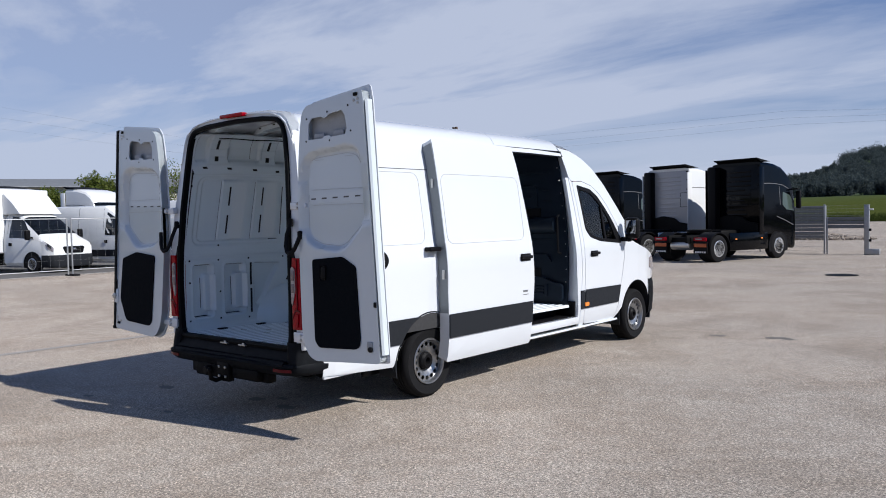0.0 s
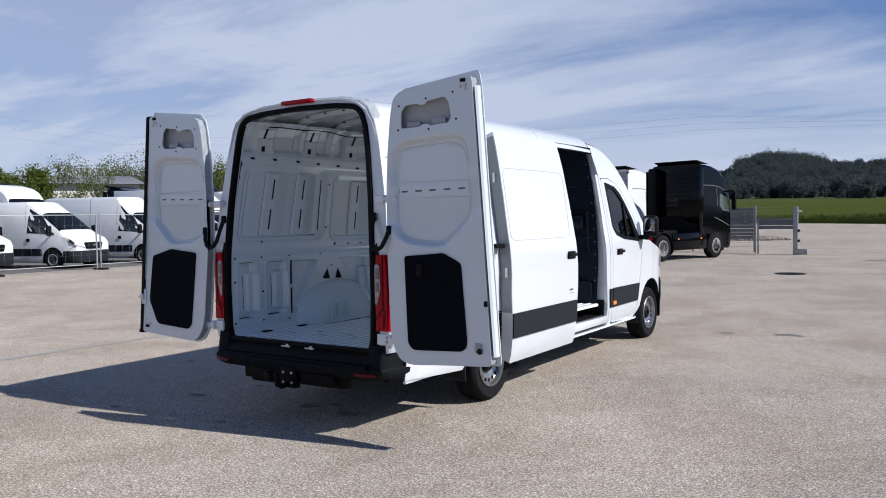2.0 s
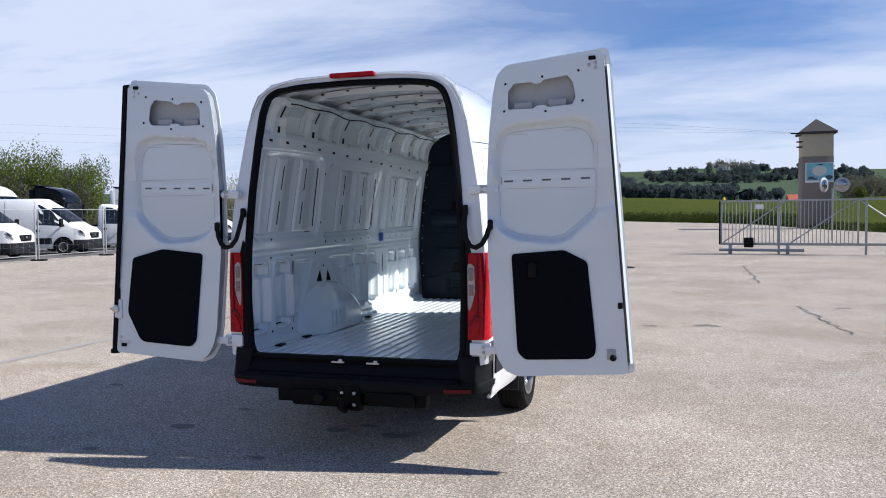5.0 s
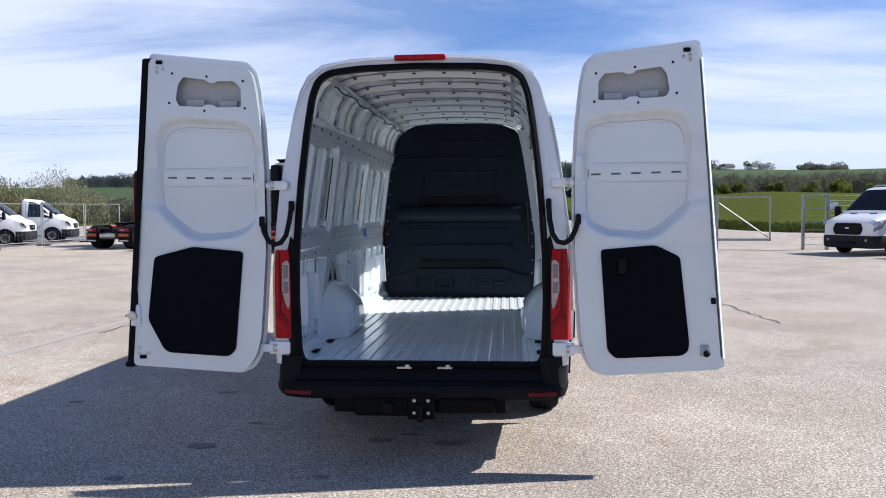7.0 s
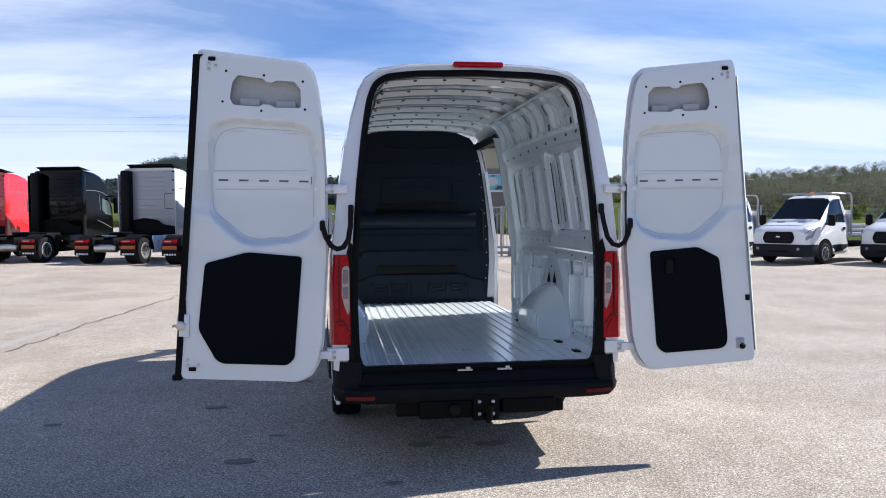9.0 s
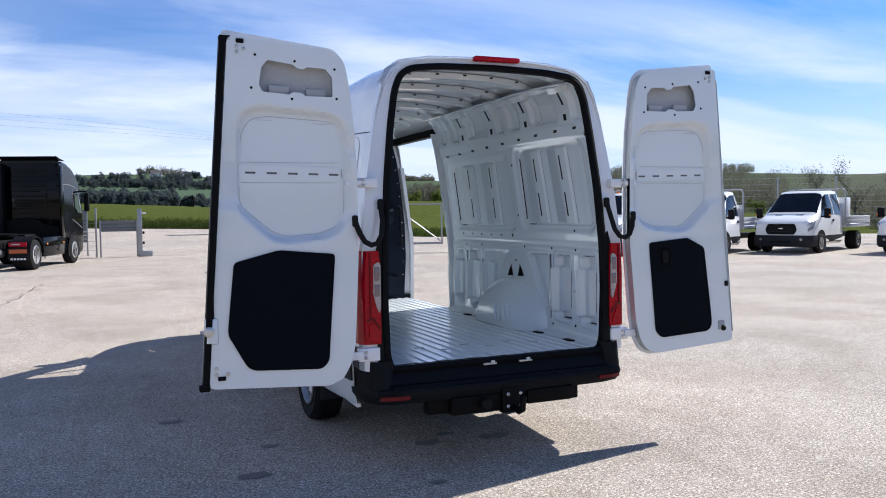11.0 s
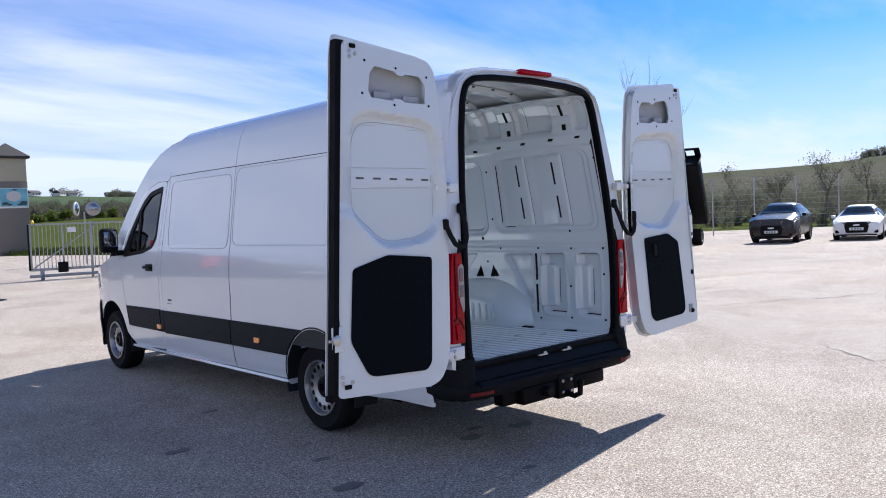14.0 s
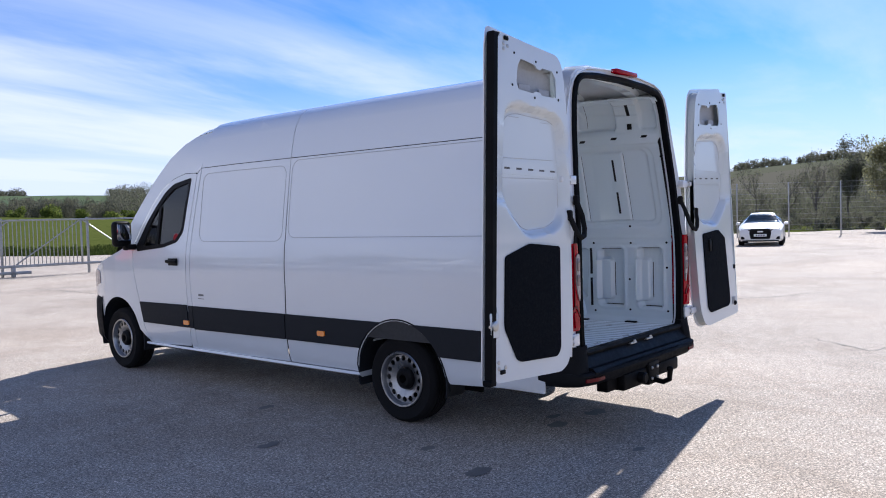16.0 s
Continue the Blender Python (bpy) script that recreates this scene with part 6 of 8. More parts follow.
def light_truck(label, m, crew=False, bed="flat", beacon=False, wb=3.4, group="white light trucks in a row"):
    """A white chassis-cab with a drop-side or a tipped load bed."""
    o = thing("light_truck", label, "truck", m, group)
    back = -2.15 if crew else -1.42
    rows = veh_body("cab", PICK + [(back + 0.1, 0.30, 1.25, 2.22, 1.0, 0.99, 0.77), (back, 0.32, 1.25, 2.17, 0.98, 0.97, 0.74)], WHITE_OLD, o)
    veh_screen(rows, 0.10, -0.68, FAR_GLASS, o)
    for side in (-1, 1):
        veh_patch("side_window", rows, [(0.0, 3.15), (-0.30, 4.2), (-0.62, 5.0), (-1.20, 5.0), (-1.22, 3.15)], side, FAR_GLASS, o)
        if crew:
            veh_patch("side_window", rows, [(-1.36, 3.15), (-1.36, 5.0), (-1.95, 5.0), (-1.97, 3.15)], side, FAR_GLASS, o)
        veh_patch("lower_panel", rows, [(-0.45, 0.7), (-0.45, 1.55), (back + 0.02, 1.55), (back + 0.02, 0.7)], side, DARK_PLASTIC, o, 0.01)
        veh_patch("door_seam", rows, [(-1.27, 1.0), (-1.28, 5.2), (-1.30, 5.2), (-1.29, 1.0)], side, SHADOW_GAP, o, 0.003)
        veh_patch("handle", rows, [(-1.06, 2.62), (-1.06, 2.80), (-1.22, 2.80), (-1.22, 2.62)], side, BLACK_PLASTIC, o, 0.02)
        veh_patch("headlamp", rows, [(0.95, 2.45), (0.952, 3.6), (0.60, 3.55), (0.46, 3.2), (0.70, 2.45)], side, CLEAR_LAMP, o, 0.012)
        veh_patch("lamp_core", rows, [(0.90, 2.75), (0.90, 3.2), (0.74, 3.2), (0.76, 2.75)], side, STEEL, o, 0.016)
        mr = part("mirror", box(bmesh.new(), (side * 1.20, -0.02, 1.40), (0.22, 0.14, 0.36), 0.05), BLACK_PLASTIC, o)
        part("mirror_arm", box(bmesh.new(), (side * 1.06, -0.02, 1.28), (0.16, 0.08, 0.06), 0.02), BLACK_PLASTIC, mr)
        if crew:
            part("indicator", box(bmesh.new(), (side * 1.30, 0.02, 1.33), (0.03, 0.12, 0.08), 0.02), AMBER, mr)
        arch_disc(o, side, 1.006, 0.0, 0.46)
        far_wheel(o, side, side * 1.025, 0.0, 0.35, 0.22, 0.21, BRIGHT)
        far_wheel(o, side, side * 1.02, -wb, 0.35, 0.40, 0.21, RIM)
        part("fog_lamp", lathe(bmesh.new(), [(0, 0.02), (0, 0.05), (0.01, 0.045)], 12, "Y", (side * 0.70, 1.035, 0.50), 1), CLEAR_LAMP, o)
    part("bumper", loop_faces(bmesh.new(), [[(x * s, y + q, z) for x, y in ((1.02, 0.42), (1.015, 0.70), (0.99, 0.87), (0.91, 0.985), (0.78, 1.02), (0.5, 1.035), (0, 1.045), (-0.5, 1.035), (-0.78, 1.02), (-0.91, 0.985), (-0.99, 0.87), (-1.015, 0.70), (-1.02, 0.42), (-0.9, 0.36), (0.9, 0.36))] for z, s, q in ((0.24, 0.95, -0.03), (0.32, 1.0, 0.0), (0.54, 1.005, 0.005), (0.64, 0.995, -0.008))]), DARK_PLASTIC, o)
    g = part("grille", sheet(bmesh.new(), rounded([(-0.46, 0.67), (0.46, 0.67), (0.55, 0.83), (0.47, 1.04), (-0.47, 1.04), (-0.55, 0.83)], 0.06), (), lambda u, v, d: (u, 1.018 - 0.03 * u * u - 0.11 * max(v - 0.78, 0) - d, v), 0.05, steps(-0.5, 0.5, 6)), BLACK_PLASTIC, o)
    for z in (0.77, 0.85, 0.93):
        boxed("grille_bar", (0, 1.016 - 0.11 * max(z - 0.78, 0), z), (0.86, 0.014, 0.022), DARK_PLASTIC, g, 0.005)
    boxed("badge", (0, 1.018, 0.88), (0.15, 0.02, 0.05), ALLOY, g, 0.02)
    for x in (-0.36, 0.36):
        boxed("bonnet_vent", (x, 0.24, 1.340), (0.26, 0.06, 0.03), BLACK_PLASTIC, o, 0.006)
    boxed("lower_grille", (0, 1.04, 0.42), (0.7, 0.03, 0.07), BLACK_PLASTIC, o, 0.01)
    boxed("chassis", (0, -wb / 2 - 0.6, 0.55), (0.85, wb + 1.6, 0.18), CHASSIS, o, 0.02)
    for x in (-0.25, 0.25):
        part("headrest", box(bmesh.new(), (x, -1.0, 1.58), (0.24, 0.1, 0.2), 0.05), SEAT, o)
    by0, by1 = back - 0.12, -wb - 1.15
    if bed == "flat":
        b = part("load_bed", box(bmesh.new(), (0, (by0 + by1) / 2, 0.90), (2.1, by0 - by1, 0.12), 0.015), ALU, o)
        for side in (-1, 1):
            for z in (1.05, 1.19):
                part("side_board", box(bmesh.new(), (side * 1.05, (by0 + by1) / 2, z), (0.03, by0 - by1, 0.13), 0.008), ALU, b)
        part("tail_board", box(bmesh.new(), (0, by1, 1.12), (2.1, 0.03, 0.27), 0.008), ALU, b)
        bm = bmesh.new()
        tube(bm, [(-1.03, by0, 0.95), (-1.03, by0, 2.12), (-0.98, by0, 2.25), (-0.9, by0, 2.28), (0.9, by0, 2.28), (0.98, by0, 2.25), (1.03, by0, 2.12), (1.03, by0, 0.95)], 0.03, 8)
        part("front_hoop", bm, GALV, b)
        part("head_board", box(bmesh.new(), (0, by0, 1.35), (2.04, 0.03, 0.75), 0.01), ALU, b)
        bm = bmesh.new()
        for x in (-0.85, 0.85):
            tube(bm, [(x, by0, 2.26), (x, by0 + 0.9, 2.27)], 0.022, 6)
        tube(bm, [(-0.85, by0 + 0.9, 2.27), (0.85, by0 + 0.9, 2.27)], 0.022, 6)
        if beacon:
            part("ladder_rack", bm, GALV, b)
        else:
            bm.free()
        if crew:
            part("tool_box", box(bmesh.new(), (0, by0 - 0.3, 1.45), (2.05, 0.5, 1.0), 0.02), WHITE_OLD, b)
    else:
        tilt = pose(0, by1 + 0.35, 0.85, 58, 0, 0)
        b = part("tipped_bed", box(bmesh.new(), (0, 1.45, 0.08), (2.15, 2.9, 0.10), 0.02, tilt), BLACK_PLASTIC, o, "black tipping bed raised high")
        for side in (-1, 1):
            part("bed_side", box(bmesh.new(), (side * 1.06, 1.45, 0.32), (0.05, 2.9, 0.45), 0.015, tilt), CHASSIS, b)
        part("bed_front", box(bmesh.new(), (0, 2.88, 0.45), (2.15, 0.05, 0.8), 0.015, tilt), BLACK_PLASTIC, b)
        hd = [rrect(-0.83, -0.48, 0.08, 0.40, 0.02), rrect(-0.36, 0.36, 0.08, 0.40, 0.02), rrect(0.48, 0.83, 0.08, 0.40, 0.02)]
        part("bed_guard", sheet(bmesh.new(), rrect(-1.07, 1.07, 0.0, 0.52, 0.02), hd, lambda u, v, d: tuple(tilt @ Vector((u, 2.90 + v, 0.82 - 0.35 * v + d))), 0.04), BLACK_PLASTIC, b)
        part("bed_brace", box(bmesh.new(), (0, 1.6, -0.05), (0.9, 2.2, 0.16), 0.02, tilt), CHASSIS, b)
        bm = bmesh.new()
        tube(bm, [(0, back - 0.7, 0.6), (0, by1 + 1.35, 2.1)], 0.06, 10)
        part("ram", bm, STEEL, b)
    if beacon:
        part("beacon", lathe(bmesh.new(), [(0, 0.06), (0.02, 0.065), (0.12, 0.055), (0.14, 0.01)], 12, "Z", (0.0, -0.95, 2.2)), AMBER, o)
    return o


DUC = [(0.965, 0.30, 0.70, 0.78, 0.66, 0.72, 0.58), (0.93, 0.24, 0.92, 1.03, 0.86, 0.88, 0.74), (0.78, 0.24, 1.05, 1.17, 0.97, 0.98, 0.83), (0.50, 0.26, 1.16, 1.27, 1.01, 1.01, 0.88), (0.30, 0.26, 1.22, 1.38, 1.02, 1.02, 0.89), (-0.60, 0.28, 1.25, 2.10, 1.02, 1.01, 0.80), (-0.82, 0.28, 1.25, 2.22, 1.02, 1.01, 0.82)]


def delivery_van(label, m, kind="van", high=2.45, length=5.2, group="white vans parked behind the mesh fence"):
    """A white van, box truck or chassis-cab, nose to the fence."""
    o = thing("delivery_van" if kind == "van" else "box_truck" if kind == "box" else "chassis_cab", label, "van" if kind == "van" else "truck", m, group)
    wb = length - 1.75
    if kind == "van":
        tail = [(-1.3, 0.28, 1.25, high, 1.02, 1.01, 0.86), (0.95 - length + 0.1, 0.30, 1.25, high, 1.02, 1.01, 0.86), (0.95 - length, 0.34, 1.25, high - 0.05, 1.0, 0.99, 0.83)]
    else:
        tail = [(-1.35, 0.28, 1.25, 2.28, 1.02, 1.01, 0.84), (-1.45, 0.30, 1.25, 2.22, 1.0, 0.99, 0.82)]
    rows = veh_body("body", DUC + tail, WHITE_OLD, o)
    veh_screen(rows, 0.22, -0.58, FAR_GLASS, o)
    for side in (-1, 1):
        veh_patch("side_window", rows, [(0.10, 3.15), (-0.28, 4.4), (-0.52, 5.0), (-1.10, 5.0), (-1.16, 3.15)], side, FAR_GLASS, o)
        veh_patch("door_seam", rows, [(-1.24, 0.8), (-1.25, 5.4), (-1.265, 5.4), (-1.255, 0.8)], side, SHADOW_GAP, o, 0.003)
        veh_patch("handle", rows, [(-1.02, 2.5), (-1.02, 2.75), (-1.18, 2.75), (-1.18, 2.5)], side, BLACK_PLASTIC, o, 0.02)
        if kind == "van":
            veh_patch("rub_strip", rows, [(-0.5, 1.25), (-0.5, 1.95), (-wb + 0.5, 1.95), (-wb + 0.5, 1.25)], side, DARK_PLASTIC, o, 0.012)
            veh_patch("door_seam", rows, [(-2.55, 0.8), (-2.55, 5.6), (-2.565, 5.6), (-2.565, 0.8)], side, SHADOW_GAP, o, 0.003)
        veh_patch("headlamp", rows, [(0.91, 2.5), (0.925, 3.1), (0.62, 3.55), (0.50, 3.5), (0.72, 2.6)], side, CLEAR_LAMP, o, 0.012)
        veh_patch("lamp_core", rows, [(0.86, 2.7), (0.86, 3.05), (0.70, 3.25), (0.74, 2.8)], side, DARK_PLASTIC, o, 0.016)
        mr = part("mirror", box(bmesh.new(), (side * 1.22, 0.02, 1.42), (0.2, 0.14, 0.38), 0.05), BLACK_PLASTIC, o)
        part("mirror_arm", box(bmesh.new(), (side * 1.08, 0.02, 1.32), (0.16, 0.08, 0.06), 0.02), BLACK_PLASTIC, mr)
        arch_disc(o, side, 1.022, 0.0, 0.45)
        far_wheel(o, side, side * 1.04, 0.0, 0.345, 0.22, 0.21, BRIGHT)
        if kind == "van":
            arch_disc(o, side, 1.022, -wb, 0.43)
        far_wheel(o, side, side * 1.04, -wb, 0.345, 0.22, 0.21, BRIGHT)
    part("bumper", loop_faces(bmesh.new(), [[(x * s, y + q, z) for x, y in ((1.03, 0.46), (1.015, 0.70), (0.97, 0.86), (0.89, 0.955), (0.74, 0.995), (0.5, 1.01), (0, 1.02), (-0.5, 1.01), (-0.74, 0.995), (-0.89, 0.955), (-0.97, 0.86), (-1.015, 0.70), (-1.03, 0.46), (-0.9, 0.4), (0.9, 0.4))] for z, s, q in ((0.22, 0.95, -0.03), (0.30, 1.0, 0.0), (0.56, 1.005, 0.005), (0.66, 0.99, -0.01))]), DARK_PLASTIC, o)
    gr = part("grille", sheet(bmesh.new(), rounded([(-0.40, 0.72), (0.40, 0.72), (0.50, 0.92), (0.44, 0.97), (-0.44, 0.97), (-0.50, 0.92)], 0.03), (), lambda u, v, d: (u, 1.0 - 0.04 * u * u - 0.12 * max(v - 0.76, 0) - d, v), 0.05, steps(-0.5, 0.5, 6)), BLACK_PLASTIC, o)
    boxed("grille_trim", (0, 0.99, 0.965), (0.80, 0.02, 0.018), ALLOY, gr, 0.006)
    boxed("badge", (0, 0.985, 0.86), (0.14, 0.02, 0.10), ALLOY, gr, 0.03)
    if kind == "box":
        part("cargo_box", box(bmesh.new(), (0, -3.45, 1.98), (2.25, 3.9, 2.35), 0.03), WHITE_OLD, o)
        part("box_rail", box(bmesh.new(), (0, -3.45, 0.78), (2.28, 3.94, 0.06), 0.01), ALU, o)
        part("air_deflector", loop_faces(bmesh.new(), [[(x, y, z) for y, z in ((-0.62, 2.2), (-1.0, 2.62), (-1.45, 2.98), (-1.48, 2.2))] for x in (-0.95, 0.95)]), WHITE_OLD, o)
        boxed("chassis", (0, -2.6, 0.58), (0.85, 5.4, 0.2), CHASSIS, o, 0.02)
    elif kind == "cab":
        boxed("chassis", (0, -2.3, 0.58), (0.85, 4.6, 0.2), CHASSIS, o, 0.02)
        boxed("chassis_deck", (0, -3.0, 0.78), (1.9, 2.9, 0.08), ALU, o, 0.01)
    return o


CABR = [(1.24, 0.42, 1.2, 1.5, 1.02, 1.06, 1.0), (1.22, 0.36, 1.5, 2.2, 1.12, 1.17, 1.10), (1.13, 0.36, 1.62, 2.75, 1.21, 1.23, 1.14), (0.98, 0.36, 1.7, 3.12, 1.24, 1.245, 1.13), (0.76, 0.40, 1.7, 3.38, 1.24, 1.25, 1.12), (0.42, 0.50, 1.7, 3.60, 1.24, 1.25, 1.11), (-0.05, 0.60, 1.7, 3.72, 1.24, 1.25, 1.11), (-0.50, 0.90, 1.7, 3.77, 1.24, 1.25, 1.12), (-0.92, 0.95, 1.7, 3.78, 1.24, 1.25, 1.12)]


def tractor(label, paint, m, rear=None):
    """A two-axle tractor unit with a sleeper cab, roof spoiler and open rear frame."""
    o = thing("tractor_unit", label, "truck", m @ Matrix.Scale(0.94, 4), "tractor units in a row")
    rows = veh_body("cab", CABR, paint, o)
    part("cab_back", box(bmesh.new(), (0.12, -0.94, 2.35), (2.02, 0.06, 2.60), 0.02), rear or paint, o)
    for z, x, w in ((1.72, 0.05, 1.0), (1.90, 0.0, 0.9), (2.08, 0.0, 1.2), (2.26, 0.0, 0.8), (2.50, 0.05, 1.35), (2.68, 0.0, 0.9), (2.86, 0.05, 1.35), (3.04, 0.05, 1.35), (3.22, 0.05, 1.35), (3.40, 0.05, 1.35)):
        part("back_rib", box(bmesh.new(), (x, -0.975, z), (w, 0.035, 0.075), 0.016), rear or paint, o)
    for q in (2.10, 2.70):
        boxed("back_seam", (0.86, -0.972, q), (0.36, 0.012, 0.02), CHASSIS, o, 0.004)
    boxed("back_seam", (0.68, -0.972, 2.40), (0.02, 0.012, 0.6), CHASSIS, o, 0.004)
    for q in (2.85, 3.25, 3.6):
        boxed("clip", (1.06, -0.975, q), (0.09, 0.03, 0.05), CHASSIS, o, 0.008)
    part("engine_cover", sheet(bmesh.new(), rounded([(-0.75, 0.98), (1.1, 0.98), (1.1, 1.38), (0.62, 1.45), (0.40, 1.62), (-0.20, 1.72), (-0.75, 1.62)], 0.08), (), lambda u, v, d: (u, -1.07 + d, v), 0.12), CHASSIS, o)
    part("intake_tower", box(bmesh.new(), (-0.90, -1.11, 2.35), (0.40, 0.36, 2.62), 0.08), BLACK_PLASTIC, o)
    for q in (1.9, 2.3, 2.7, 3.1, 3.45):
        boxed("bracket", (-1.10, -1.13, q), (0.10, 0.16, 0.06), BLACK_PLASTIC, o, 0.01)
    for side in (-1, 1):
        part("side_fairing", box(bmesh.new(), (side * 1.235, -1.04, 2.25), (0.03, 0.30, 2.6), 0.012), paint, o)
        veh_patch("side_window", rows, [(1.06, 3.22), (1.0, 3.62), (0.86, 3.98), (0.36, 3.98), (0.30, 3.42), (0.55, 3.22)], side, CAB_GLASS, o, 0.012)
        # grey strips along seams and crease; on black cabs they paint the highlight
        veh_patch("roof_seam", rows, [(0.80, 4.30), (-0.90, 4.22), (-0.90, 4.25), (0.80, 4.33)], side, SHADOW_GAP, o, 0.004)
        veh_patch("door_seam", rows, [(0.18, 1.6), (0.18, 4.2), (0.155, 4.2), (0.155, 1.6)], side, SHADOW_GAP, o, 0.004)
        veh_patch("flank_crease", rows, [(1.0, 2.35), (-0.10, 2.85), (-0.10, 2.90), (1.0, 2.40)], side, SHADOW_GAP, o, 0.004)
        mr = part("mirror", box(bmesh.new(), (side * 1.40, 1.12, 2.28), (0.20, 0.14, 0.72), 0.06), BLACK_PLASTIC, o)
        part("mirror_arm", box(bmesh.new(), (side * 1.28, 1.08, 2.70), (0.3, 0.10, 0.06), 0.02), BLACK_PLASTIC, mr)
        veh_patch("cab_step", rows, [(0.60, 0.2), (0.60, 1.6), (0.80, 1.6), (0.80, 0.2)], side, BLACK_PLASTIC, o, 0.004)
        arch_disc(o, side, 1.245, 0.0, 0.62)
        far_wheel(o, side, side * 1.275, 0.0, 0.50, 0.32, 0.30, BRIGHT)
        far_wheel(o, side, side * 1.24, -3.60, 0.50, 0.60, 0.30, BRIGHT)
        sk = part("side_skirt", box(bmesh.new(), (side * 1.20, -1.80, 0.72), (0.08, 2.35, 0.66), 0.03), paint, o)
        part("marker", box(bmesh.new(), (side * 1.245, -2.62, 0.82), (0.012, 0.10, 0.05), 0.004), AMBER, sk)
        part("marker", box(bmesh.new(), (side * 1.245, -1.05, 0.82), (0.012, 0.10, 0.05), 0.004), AMBER, sk)
        bm = bmesh.new()
        loop_faces(bm, [[(side * 1.26, y, z), (side * 0.62, y, z), (side * 0.62, y, z - 0.03), (side * 1.26, y, z - 0.03)] for y, z in arch(-3.60, 0.62, 0.60, 0.50, 5, 175, 14)])
        part("mudguard", bm, BLACK_PLASTIC, o)
        fl = part("mud_flap", box(bmesh.new(), (side * 0.92, -4.26, 0.55), (0.62, 0.02, 0.42), 0.006), RUBBER, o)
        for q in range(5):
            boxed("lettering_bar", (side * 0.92 - 0.2 + 0.1 * q, -4.273, 0.39), (0.07, 0.006, 0.06), WHITE_OLD, fl, 0.002)
        rl = part("rear_lamp", box(bmesh.new(), (side * 0.92, -4.28, 0.86), (0.55, 0.05, 0.13), 0.015), RED_LAMP, o)
        boxed("lamp_window", (side * 0.92 - 0.05, -4.31, 0.865), (0.28, 0.012, 0.05), CLEAR_LAMP, rl, 0.006)
        boxed("reflector_board", (side * 0.92, -4.28, 0.64), (0.55, 0.02, 0.13), ORANGE, fl, 0.006)
    veh_screen(rows, 1.21, 1.02, FAR_GLASS, o, 4.0)
    part("roof_spoiler", loop_faces(bmesh.new(), [[(x, y, z) for y, z in ((-0.3, 3.77), (-0.8, 3.84), (-1.16, 3.90), (-1.17, 3.86), (-1.0, 3.82), (-0.94, 3.76))] for x in (-0.84, 1.12)]), CHASSIS, o)
    for x in (-0.42, 0.42):
        boxed("frame_rail", (x, -2.42, 0.86), (0.09, 4.05, 0.28), CHASSIS, o, 0.015)
    part("fifth_wheel", lathe(bmesh.new(), [(0, 0.1), (0.0, 0.46), (0.09, 0.48), (0.11, 0.42), (0.11, 0.1)], 24, "Z", (0, -3.15, 1.08)), CHASSIS, o)
    bm = bmesh.new()
    tube(bm, [(-0.42, -4.15, 0.62), (0.42, -4.15, 0.62)], 0.17, 14)
    part("air_tank", bm, STEEL, o)
    boxed("cross_member", (0, -4.2, 0.82), (1.0, 0.12, 0.2), CHASSIS, o, 0.02)
    boxed("gear_case", (0, -1.9, 0.9), (1.0, 1.2, 0.5), CHASSIS, o, 0.08)
    boxed("battery_box", (0.0, -2.6, 1.02), (0.75, 0.5, 0.12), CHASSIS, o, 0.03)
    return o


